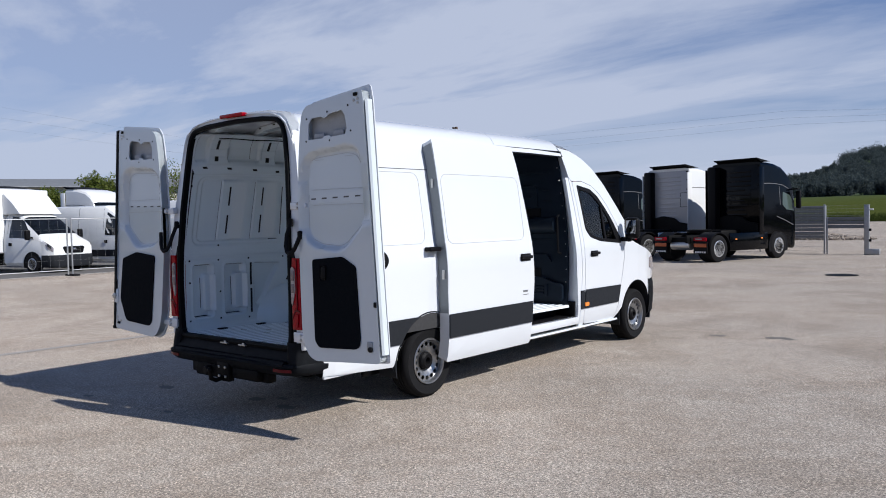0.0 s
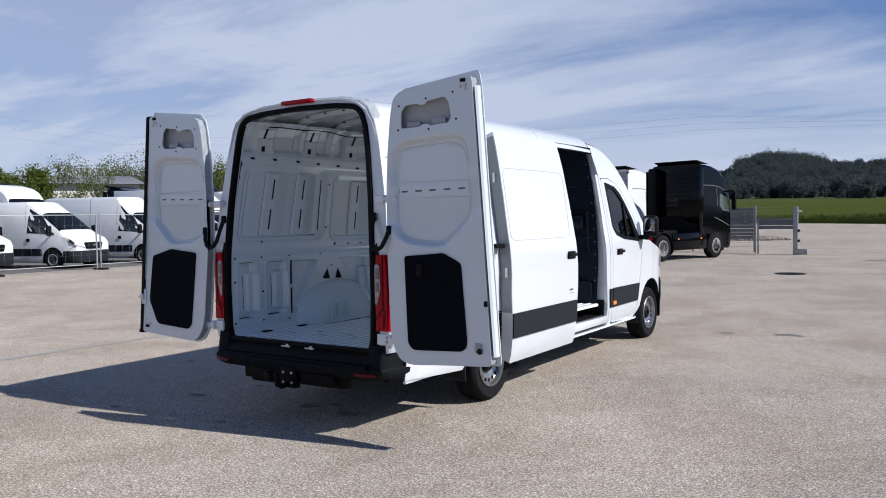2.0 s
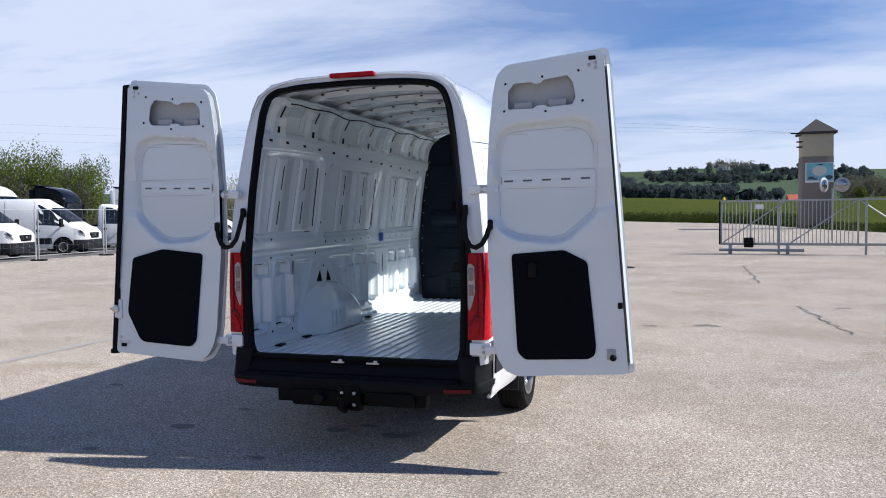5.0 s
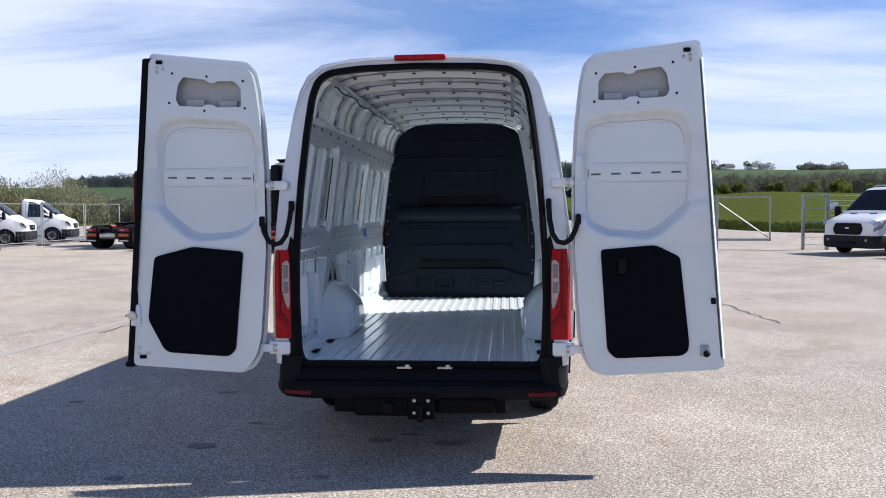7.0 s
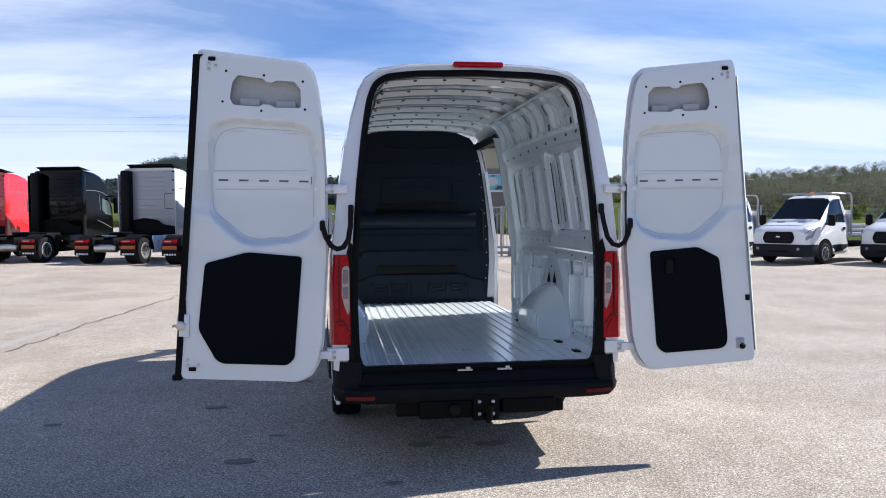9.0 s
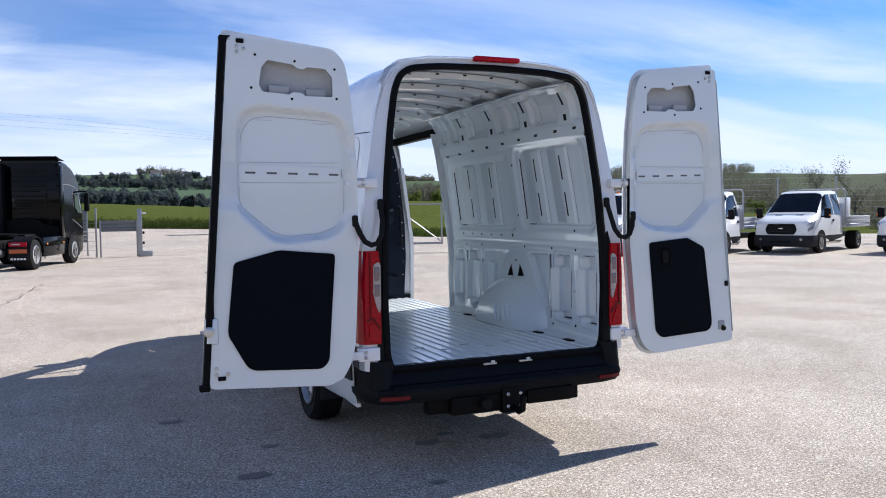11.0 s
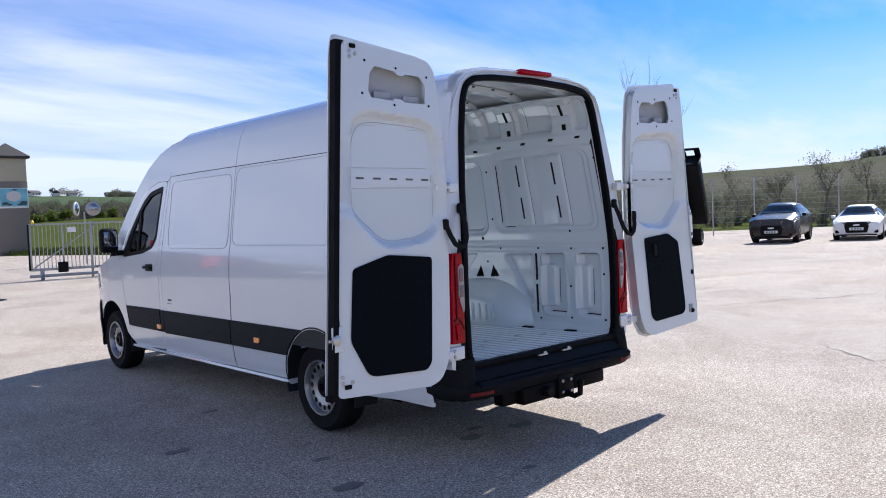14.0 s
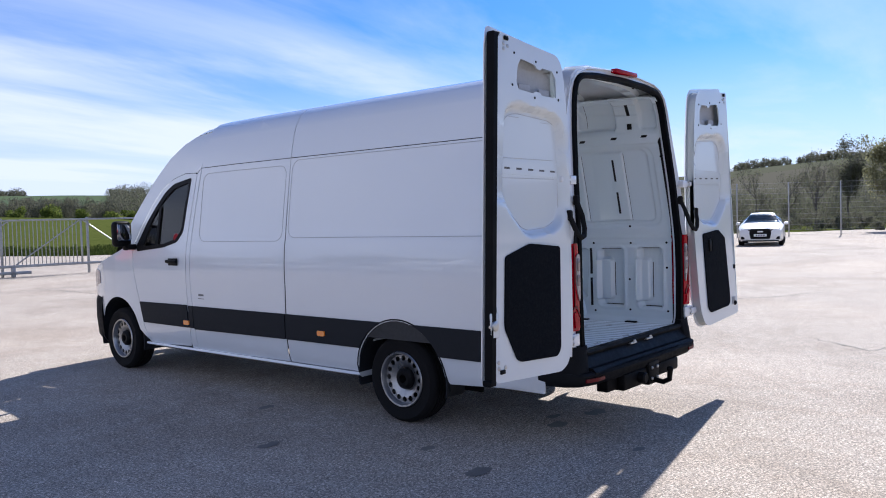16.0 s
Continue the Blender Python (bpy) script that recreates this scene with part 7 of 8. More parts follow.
def car(name, label, paint, m, st, glass_y, wheel, wb, plate=True, suv=False):
    o = thing(name, label, "car", m)
    rows = veh_body("body", st, paint, o)
    veh_screen(rows, glass_y[0], glass_y[1], FAR_GLASS, o, 5.1)
    for side in (-1, 1):
        y0, y1, y2, y3 = glass_y[2]
        veh_patch("side_window", rows, [(y0, 3.2), (y1, 5.0), (y2 + 0.05, 5.0), (y2, 3.2)], side, FAR_GLASS, o)
        veh_patch("side_window", rows, [(y2 - 0.1, 3.2), (y2 - 0.08, 5.0), (y3 + 0.3, 5.0), (y3, 3.3)], side, FAR_GLASS, o)
        arch_disc(o, side, st[4][5] - 0.012, 0.0, wheel + 0.07)
        arch_disc(o, side, st[4][5] - 0.012, -wb, wheel + 0.07)
        far_wheel(o, side, side * (st[4][5] + 0.005), 0.0, wheel, 0.22, wheel * 0.68, GREYP, 7)
        far_wheel(o, side, side * (st[4][5] + 0.005), -wb, wheel, 0.22, wheel * 0.68, GREYP, 7)
        z0 = st[1][3] - (0.12 if suv else 0.10)
        part("headlamp", sheet(bmesh.new(), rounded([(0.36, z0 - 0.06), (0.74, z0 + 0.0), (0.80, z0 + 0.08), (0.42, z0 + 0.04)], 0.02), (), lambda u, v, d, q=side: (q * u, st[0][0] + 0.02 - 0.42 * max(u - 0.35, 0) - d, v), 0.03, (0.5, 0.6, 0.7)), LAMP_DARK, o)
        part("air_intake", box(bmesh.new(), (side * 0.62, st[0][0] - 0.06, 0.36), (0.34, 0.10, 0.13), 0.03), BLACK_PLASTIC, o)
        part("mirror", box(bmesh.new(), (side * (st[4][5] + 0.09), glass_y[0] - 0.2, st[4][2] + 0.08), (0.18, 0.12, 0.13), 0.04), paint if not suv else BLACK_PLASTIC, o)
    gr = part("grille", sheet(bmesh.new(), rounded([(-0.36, 0.34), (0.36, 0.34), (0.42, 0.58), (0.36, 0.72), (-0.36, 0.72), (-0.42, 0.58)], 0.05), (), lambda u, v, d: (u, st[0][0] + 0.025 - 0.1 * u * u - d, v), 0.05, steps(-0.4, 0.4, 4)), BLACK_PLASTIC, o)
    part("grille_trim", sheet(bmesh.new(), rounded([(-0.39, 0.31), (0.39, 0.31), (0.455, 0.58), (0.39, 0.75), (-0.39, 0.75), (-0.455, 0.58)], 0.05), [rounded([(-0.36, 0.34), (0.36, 0.34), (0.42, 0.58), (0.36, 0.72), (-0.36, 0.72), (-0.42, 0.58)], 0.05)], lambda u, v, d: (u, st[0][0] + 0.03 - 0.1 * u * u - d, v), 0.03, steps(-0.4, 0.4, 4)), DARK_PLASTIC, gr)
    pl = part("plate", box(bmesh.new(), (0, st[0][0] + 0.035, 0.47), (0.52, 0.015, 0.11), 0.006), WHITE_OLD, o)
    for q in range(4):
        boxed("plate_bar", (-0.15 + 0.1 * q, st[0][0] + 0.044, 0.47), (0.06, 0.004, 0.06), PRINT, pl, 0)
    boxed("badge", (0, st[0][0] + 0.035, 0.63), (0.24, 0.012, 0.06), ALLOY, gr, 0.02)
    part("lower_lip", box(bmesh.new(), (0, st[0][0] - 0.08, 0.22), (1.5, 0.2, 0.06), 0.02), DARK_PLASTIC, o)
    for x in (-0.36, 0.36):
        part("headrest", box(bmesh.new(), (x, glass_y[2][2] + 0.12, st[4][2] + 0.22), (0.24, 0.1, 0.2), 0.05), SEAT, o)
    return o


# tractor units
tractor("glossy black tractor unit with a tall sleeper cab", BLACKP, place(-4.57, 26.7, 196.3))
tractor("white tractor unit with a silver grey cab back wall", WHITE_OLD, place(-7.78, 27.96, 196.3), GREYP)
tractor("glossy black tractor unit with chrome wheels beside a red one", BLACKP, place(-11.67, 29.7, 196.3))
tractor("bright red tractor unit with a tall sleeper cab", REDP, place(-15.2, 31.4, 196.3))
# light trucks
light_truck("white single-cab truck with an aluminium drop-side bed and ladder rack", place(12.35, 22.3, 61))
light_truck("white single-cab truck with an amber beacon and an aluminium bed", place(14.0, 19.4, 62), beacon=True)
light_truck("white single-cab truck with an aluminium drop-side bed", place(16.9, 18.0, 64))
light_truck("white crew-cab truck with a white tool box behind the cab", place(20.3, 17.0, 68), crew=True, wb=3.75)
light_truck("white crew-cab tipper truck with its black bed raised", place(22.8, 14.0, 72), crew=True, bed="tip", wb=3.75)
SUVS = [(0.92, 0.30, 0.70, 0.80, 0.66, 0.72, 0.58), (0.88, 0.24, 0.88, 1.00, 0.84, 0.86, 0.72), (0.50, 0.24, 1.0, 1.10, 0.92, 0.92, 0.78), (-0.30, 0.26, 1.05, 1.16, 0.92, 0.92, 0.77), (-0.40, 0.26, 1.06, 1.20, 0.92, 0.92, 0.76), (-1.20, 0.28, 1.05, 1.60, 0.92, 0.92, 0.60), (-1.6, 0.28, 1.06, 1.66, 0.92, 0.92, 0.61), (-2.8, 0.28, 1.08, 1.62, 0.92, 0.91, 0.60), (-3.4, 0.32, 1.08, 1.40, 0.90, 0.88, 0.62), (-3.55, 0.36, 0.95, 1.08, 0.84, 0.84, 0.66)]
car("suv", "dark metallic sport utility car with a chrome grille, facing the yard", ANTHRA, place(28.6, 11.9, 76), SUVS, (-0.48, -1.15, (-0.55, -1.15, -1.75, -2.95)), 0.35, 2.68, True, True)
SED = [(0.92, 0.28, 0.52, 0.62, 0.64, 0.66, 0.50), (0.84, 0.20, 0.66, 0.78, 0.82, 0.84, 0.66), (0.45, 0.20, 0.80, 0.88, 0.92, 0.92, 0.78), (-0.45, 0.22, 0.86, 0.96, 0.93, 0.93, 0.78), (-0.55, 0.22, 0.88, 1.0, 0.93, 0.93, 0.76), (-1.35, 0.22, 0.90, 1.40, 0.93, 0.93, 0.56), (-1.75, 0.22, 0.91, 1.45, 0.93, 0.93, 0.57), (-2.9, 0.24, 0.92, 1.40, 0.93, 0.92, 0.56), (-3.7, 0.28, 0.92, 1.12, 0.91, 0.90, 0.62), (-3.95, 0.34, 0.80, 0.95, 0.84, 0.84, 0.66)]
car("estate_car", "white estate car with a wide dark grille, facing the yard", WHITE_OLD, place(31.0, 9.5, 74), SED, (-0.58, -1.30, (-0.65, -1.25, -1.85, -3.3)), 0.335, 2.9)


# vans behind the fence stand nose to the yard, a little askew
def left_place(x, y, az=252):
    return place(x, y, az)


delivery_van("white box-bodied van with a dark grille, parked nose to the fence", left_place(-24.9, 9.8), "box", 2.4, 6.2)
delivery_van("white long panel van with black bumper and side strips", left_place(-24.1, 13.1), "van", 2.52, 5.9)
delivery_van("white extra-high-roof panel van with black bumper", left_place(-24.0, 16.9), "van", 2.76, 5.9)
delivery_van("white box truck with a cab-roof deflector", left_place(-24.3, 21.1), "box", 2.4, 6.4)
delivery_van("white panel van parked beside a box truck", left_place(-24.3, 25.1), "van", 2.5, 5.6)
delivery_van("white chassis-cab without a body", left_place(-23.7, 28.7), "cab", 2.3, 5.4)
delivery_van("white chassis-cab without a body", left_place(-23.8, 32.5), "cab", 2.3, 5.4)
delivery_van("white chassis-cab without a body", left_place(-23.7, 36.3), "cab", 2.3, 5.4)
for x, y, g in ((-33.2, 12.0, WHITE_OLD), (-33.0, 15.6, WHITE_OLD), (-33.4, 22.6, BLACKP), (-34.4, 26.6, WHITE_OLD), (-34.4, 30.4, WHITE_OLD), (-35.0, 36.0, BLACKP), (-33.6, 41.5, WHITE_OLD)):
    tractor("white tractor unit standing behind the vans" if g is WHITE_OLD else "black tractor unit standing behind the vans", g, left_place(x, y, 254))


# ---- mesh fences, gate, posts ----
def mobile_fence(x0, y0, x1, y1):
    f = thing("mobile_fence", "galvanised temporary mesh fence panel in concrete feet", "fence", Matrix.Translation((x0, y0, 0)), "temporary fence panels")
    d = Vector((x1 - x0, y1 - y0, 0))
    for k, p in enumerate((d * 0.02, d * 0.98)):
        bm = bmesh.new()
        tube(bm, [p + Vector((0, 0, 0.05)), p + Vector((0, 0, 2.0))], 0.028, 8)
        part("post", bm, GALV, f)
    for z in (0.2, 1.97):
        bm = bmesh.new()
        tube(bm, [d * 0.02 + Vector((0, 0, z)), d * 0.98 + Vector((0, 0, z))], 0.015, 6)
        part("rail", bm, GALV, f)
    bm = bmesh.new()
    n = 12
    for k in range(1, n):
        p = d * (0.02 + 0.96 * k / n)
        tube(bm, [p + Vector((0, 0, 0.2)), p + Vector((0, 0, 1.97))], 0.0014, 3)
    for z in (0.55, 0.9, 1.25, 1.6):
        tube(bm, [d * 0.02 + Vector((0, 0, z)), d * 0.98 + Vector((0, 0, z))], 0.0014, 3)
    part("wire_mesh", bm, GALV, f)
    boxed("foot", (d * 0.02).to_tuple(), (0.62, 0.26, 0.12), RUBBER, f, 0.03)
    return f


for a in steps(1.4, 38.6, 10)[:-1]:
    mobile_fence(-21.75 + 0.012 * a, a, -21.75 + 0.012 * (a + 3.72), a + 3.72)


def mesh_fence(pts, h, label, name="mesh_fence", step=2.5, wires=10):
    """A fixed fence: posts and horizontal wires along points."""
    f = thing(name, label, "fence")
    for a, b in zip(pts, pts[1:]):
        a, b = Vector((*a, 0)), Vector((*b, 0))
        n = max(1, round((b - a).length / step))
        for k in range(n):
            p = a + (b - a) * k / n
            part("post", box(bmesh.new(), (p.x, p.y, h / 2), (0.06, 0.06, h), 0.008), GALV, f)
        bm = bmesh.new()
        for z in steps(0.1, h - 0.03, wires):
            tube(bm, [a + Vector((0, 0, z)), b + Vector((0, 0, z))], 0.006, 4)
        m = round((b - a).length / 0.25)
        for k in range(m):
            p = a + (b - a) * k / m
            tube(bm, [p + Vector((0, 0, 0.1)), p + Vector((0, 0, h - 0.03))], 0.0012, 3)
        part("wire_mesh", bm, GALV, f)
    return f


mesh_fence([(12.1, 25.0), (19.0, 30.5), (27.0, 28.0)], 2.0, "low galvanised mesh fence beside the gate")
mesh_fence([(27.0, 28.0), (34.5, 20.5), (40.5, 14.0), (45.5, 7.0), (49.5, -1.0), (52.0, -8.0)], 3.1, "tall galvanised mesh fence behind the parked cars")
mesh_fence([(-24.0, 48.0), (-13.0, 47.0), (-4.5, 44.5)], 2.0, "galvanised mesh fence beyond the trucks")
mesh_fence([(-2.75, 29.8), (-6.5, 30.9)], 1.9, "short mesh fence field beside the gate post")

# sliding gate: frame, bars, braces, undercarriage
G0, G1 = Vector((3.62, 26.45, 0)), Vector((10.2, 25.36, 0))
gate = thing("sliding_gate", "galvanised sliding gate with upright bars on a rolling beam, open", "gate")
gd = (G1 - G0)
gm = Matrix.Translation(G0) @ Matrix.Rotation(math.atan2(gd.y, gd.x), 4, "Z")
GL = gd.length
for z, h in ((1.93, 0.06), (0.36, 0.09)):
    part("rail", box(bmesh.new(), (GL / 2, 0, z), (GL, 0.06, h), 0.008, gm), GALV, gate)
for x in (0.03, 1.05, 4.55, GL - 0.03):
    part("upright", box(bmesh.new(), (x, 0, 1.14), (0.06, 0.06, 1.55), 0.008, gm), GALV, gate)
for k in range(34):
    x = 0.16 + 0.128 * k
    part("bar", box(bmesh.new(), (x, 0, 1.14), (0.025, 0.025, 1.5), 0.004, gm), GALV, gate)
for (xa, za), (xb, zb) in (((0.1, 0.42), (2.2, 1.9)), ((2.4, 0.42), (4.5, 1.9)), ((4.6, 1.9), (GL - 0.1, 0.45))):
    bm = bmesh.new()
    tube(bm, [gm @ Vector((xa, -0.03, za)), gm @ Vector((xb, -0.03, zb))], 0.025, 6)
    part("brace", bm, GALV, gate)
part("end_strip", box(bmesh.new(), (-0.03, 0, 1.14), (0.05, 0.08, 1.6), 0.01, gm), RUBBER, gate)
part("drive_box", box(bmesh.new(), (1.0, -0.16, 0.42), (0.32, 0.22, 0.36), 0.03, gm), BLACK_PLASTIC, gate, "black gate motor")
for x in (0.35, 2.3):
    part("roller_stand", box(bmesh.new(), (x, 0, 0.16), (0.12, 0.2, 0.32), 0.015, gm), GALV, gate)
part("beam", box(bmesh.new(), (1.4, -0.05, 0.14), (2.9, 0.10, 0.10), 0.01, gm), GALV, gate)
for x in (2.0, 4.8):
    part("guide_post", box(bmesh.new(), (x, 0.12, 1.0), (0.08, 0.08, 2.0), 0.01, gm), GALV, gate)
part("warning_lamp", lathe(bmesh.new(), [(0, 0.05), (0.06, 0.05), (0.11, 0.02)], 10, "Z", tuple(gm @ Vector((0.12, 0, 1.98)))), YELLOW, gate)
part("sign", box(bmesh.new(), (1.35, -0.04, 1.72), (0.28, 0.01, 0.18), 0.01, gm), WHITE_OLD, gate)
wk = thing("wicket_gate", "small galvanised wicket gate in its frame", "gate")
for x in (11.25, 12.05):
    part("post", box(bmesh.new(), (x, 25.1 - 0.1 * (x - 11.25), 1.0), (0.10, 0.10, 2.0), 0.01), GALV, wk)
part("head_rail", box(bmesh.new(), (11.65, 25.06, 1.97), (0.8, 0.08, 0.06), 0.01), GALV, wk)
for k in range(7):
    part("bar", box(bmesh.new(), (11.65, 25.06, 0.2 + 0.26 * k), (0.72, 0.02, 0.02), 0.003), GALV, wk)
part("latch", box(bmesh.new(), (11.98, 25.0, 1.0), (0.08, 0.06, 0.16), 0.01), STEEL, wk)
part("sign", box(bmesh.new(), (12.35, 25.2, 1.6), (0.32, 0.01, 0.22), 0.01), WHITE_OLD, wk)
gp = thing("gate_post", "square galvanised gate catch post with a foot and a lamp", "post")
part("shaft", box(bmesh.new(), (-1.15, 29.4, 0.95), (0.17, 0.17, 1.9), 0.01), GALV, gp)
part("foot", box(bmesh.new(), (-0.95, 29.35, 0.12), (0.5, 0.2, 0.22), 0.02), GALV, gp)
part("photo_eye", box(bmesh.new(), (-1.02, 29.32, 0.55), (0.08, 0.08, 0.1), 0.015), BLACK_PLASTIC, gp)
part("photo_eye", box(bmesh.new(), (-1.02, 29.32, 0.95), (0.08, 0.08, 0.1), 0.015), BLACK_PLASTIC, gp)
part("lamp", box(bmesh.new(), (-1.0, 29.35, 1.72), (0.16, 0.06, 0.06), 0.01), WHITE_OLD, gp)
bm = bmesh.new()
tube(bm, [(-2.75, 29.8, 0), (-2.75, 29.8, 1.95)], 0.035, 8)
tagged(part("fence_pole", bm, GALV), "thin galvanised fence pole beside the gate post", "pole")
for x0, x1, z0, z1, y in ((-2.6, -1.25, 1.0, 1.45, 29.6), (-5.7, -3.1, 0.55, 1.9, 31.2)):
    sp2 = thing("slat_panel", "dark grey slatted fence panel on posts", "fence panel", None, "slat panels")
    n = max(2, round((z1 - z0) / 0.15))
    for k in range(n):
        part("slat", box(bmesh.new(), ((x0 + x1) / 2, y, z0 + (k + 0.5) * (z1 - z0) / n), (x1 - x0, 0.04, (z1 - z0) / n - 0.015), 0.006), FENCE_GREY, sp2)
    for x in (x0, x1):
        part("post", box(bmesh.new(), (x, y, z1 / 2), (0.06, 0.06, z1), 0.006), GALV, sp2)
bm = bmesh.new()
for k in range(900):
    a, r = random.uniform(0, 6.28), random.uniform(0, 1) ** 0.5
    bmesh.ops.create_icosphere(bm, subdivisions=1, radius=random.uniform(0.04, 0.10), matrix=Matrix.Translation((-7.3 + 2.9 * r * math.cos(a), 47 + 1.6 * r * math.sin(a), 0.05 + 0.3 * (1 - r))))
tagged(part("gravel_heap", bm, ASPHALT, None, "", 0), "flat heap of pale rubble beyond the gate", "gravel", kind="stuff")

# traffic mirror pair on a pole
tmr = thing("traffic_mirror", "two round traffic mirrors on one pole beyond the gate", "mirror")
bm = bmesh.new()
tube(bm, [(9.3, 38.0, 0), (9.3, 38.0, 2.6)], 0.04, 8)
part("pole", bm, GALV, tmr)
for dx, a, rx in ((-0.42, 50, 0.25), (0.42, -12, 0.42)):
    mm = pose(9.3 + dx, 37.95, 2.75, 90, 0, a)
    bm = bmesh.new()
    lathe(bm, [(0.0, 0.05), (0.0, 0.34), (0.05, 0.36), (0.07, 0.31)], 20, "Z")
    bm.transform(mm)
    r1 = part("rim", bm, GALV, tmr)
    bm = bmesh.new()
    lathe(bm, [(0.02, 0.31), (0.06, 0.28), (0.10, 0.16), (0.11, 0.02)], 20, "Z")
    bm.transform(mm)
    part("mirror_glass", bm, MIRROR, r1)

# transformer tower
tower = thing("transformer_tower", "beige and taupe rendered transformer tower with a pyramid roof", "tower", pose(12.35, 64.0, 0, 0, 0, 0))
part("lower_wall", box(bmesh.new(), (0, 0, 2.75), (2.24, 2.24, 5.66), 0.02), TAUPE, tower)
part("upper_wall", box(bmesh.new(), (0, 0, 6.49), (2.20, 2.20, 1.82), 0.02), BEIGE, tower)
bm = bmesh.new()
loop_faces(bm, [[(s * a, s * b, z) for a, b in ((1, 1), (-1, 1), (-1, -1), (1, -1))] for s, z in ((1.30, 7.32), (1.34, 7.36), (1.34, 7.50), (0.06, 8.53), (0.03, 8.55))])
part("roof", bm, SLATE, tower)
po = part("poster", box(bmesh.new(), (0.10, -1.14, 4.33), (2.0, 0.05, 1.52), 0.01), WHITE_OLD, tower, "framed blue poster on the wall")
part("poster_print", box(bmesh.new(), (0.10, -1.17, 4.38), (1.88, 0.02, 1.34), 0.0), TEAL, po)
for x, z, w, h in ((-0.55, 3.92, 0.5, 0.24), (-0.25, 3.84, 0.36, 0.14), (0.72, 3.95, 0.55, 0.34), (0.45, 3.84, 0.4, 0.16), (0.12, 4.95, 0.42, 0.10)):
    bm = bmesh.new()
    bmesh.ops.create_icosphere(bm, subdivisions=2, radius=0.5, matrix=Matrix.Translation((x + 0.05, -1.182, z)) @ Matrix.Diagonal((w, 0.01, h, 1)))
    part("print_shape", bm, POSTER_DARK, po)
bm = bmesh.new()
bmesh.ops.create_icosphere(bm, subdivisions=2, radius=0.5, matrix=Matrix.Translation((0.10, -1.181, 4.46)) @ Matrix.Diagonal((1.1, 0.01, 0.8, 1)))
part("print_shape", bm, WALLW, po)
for z in (6.75, 6.35):
    part("insulator_arm", box(bmesh.new(), (-1.25, -0.9, z), (0.55, 0.25, 0.10), 0.02), CHASSIS, tower)
part("insulator_arm", box(bmesh.new(), (-1.6, -1.0, 7.42), (0.7, 0.12, 0.10), 0.02), CHASSIS, tower)
for k in range(3):
    bm = bmesh.new()
    tube(bm, [(10.6, 63.0, 7.42 + 0.03 * k), (0.0, 60.0, 7.7 + 0.3 * k), (-14, 63.0, 8.6 + 0.55 * k), (-40, 62.0, 8.2 + 0.65 * k), (-70, 47.0, 9.0 + 0.8 * k), (-96, 36.0, 13.5 + 1.3 * k), (-140, 20.0, 18 + 1.3 * k)], 0.005, 4)
    tagged(part("power_line", bm, CHASSIS), "thin overhead power line against the sky", "cable", "power lines")


# ---- plants ----
rng = np.random.default_rng(5)


class Leaves:
    """Many small leaf triangles, gathered and made into one mesh."""

    def __init__(self):
        self.tris = []

    def tuft(self, c, rad, n, size, upright=0.0):
        """Leaves through a rounded, uneven volume of several lumps."""
        lumps = rng.uniform(-0.6, 0.6, (7, 3))
        big = rng.uniform(0.35, 0.7, 7)
        pick = rng.integers(0, 7, n)
        d = rng.normal(size=(n, 3))
        d /= np.linalg.norm(d, axis=1)[:, None]
        p = np.array(c) + (lumps[pick] + d * (rng.uniform(0.3, 1, n) ** 0.6 * big[pick])[:, None]) * np.array(rad)
        a = rng.normal(size=(n, 3))
        b = rng.normal(size=(n, 3))
        a[:, 2] += upright * np.sign(a[:, 2]) * 3
        a /= np.linalg.norm(a, axis=1)[:, None]
        b -= a * (a * b).sum(1)[:, None]
        b /= np.linalg.norm(b, axis=1)[:, None]
        s = (size * rng.uniform(0.6, 1.4, n))[:, None]
        w = 0.75 - 0.55 * upright
        self.tris.append(np.stack([p + a * s, p - 0.5 * a * s + w * b * s, p - 0.6 * a * s - w * b * s], 1))

    def made(self, name, mat, parent=None):
        v = np.concatenate(self.tris).reshape(-1, 3)
        me = bpy.data.meshes.new(name)
        m = len(v)
        me.vertices.add(m)
        me.vertices.foreach_set("co", v.astype(np.float32).ravel())
        me.loops.add(m)
        me.loops.foreach_set("vertex_index", np.arange(m, dtype=np.int32))
        me.polygons.add(m // 3)
        me.polygons.foreach_set("loop_start", np.arange(0, m, 3, dtype=np.int32))
        me.update(calc_edges=True)
        me.materials.append(mat)
        ob = new(name, me)
        ob.parent = parent
        return ob


def branch(bm, p, d, length, r, depth, spread=0.5, tips=None):
    pts = [p]
    for k in range(4):
        d = (d + Vector((random.gauss(0, 0.09), random.gauss(0, 0.09), 0.05))).normalized()
        pts.append(pts[-1] + d * length / 4)
    tube(bm, pts, r, 6 if depth > 1 else 4, 0.5)
    if tips is not None:
        tips.append(pts[-1])
    if depth:
        for k in range(random.choice((3, 4))):
            q = pts[random.choice((1, 2, 3, 4))]
            side = Vector((random.gauss(0, 1), random.gauss(0, 1), 0)).normalized()
            branch(bm, q, (d * (1 - spread) + side * spread + Vector((0, 0, 0.25))).normalized(), length * random.uniform(0.5, 0.75), r * 0.5, depth - 1, spread, tips)


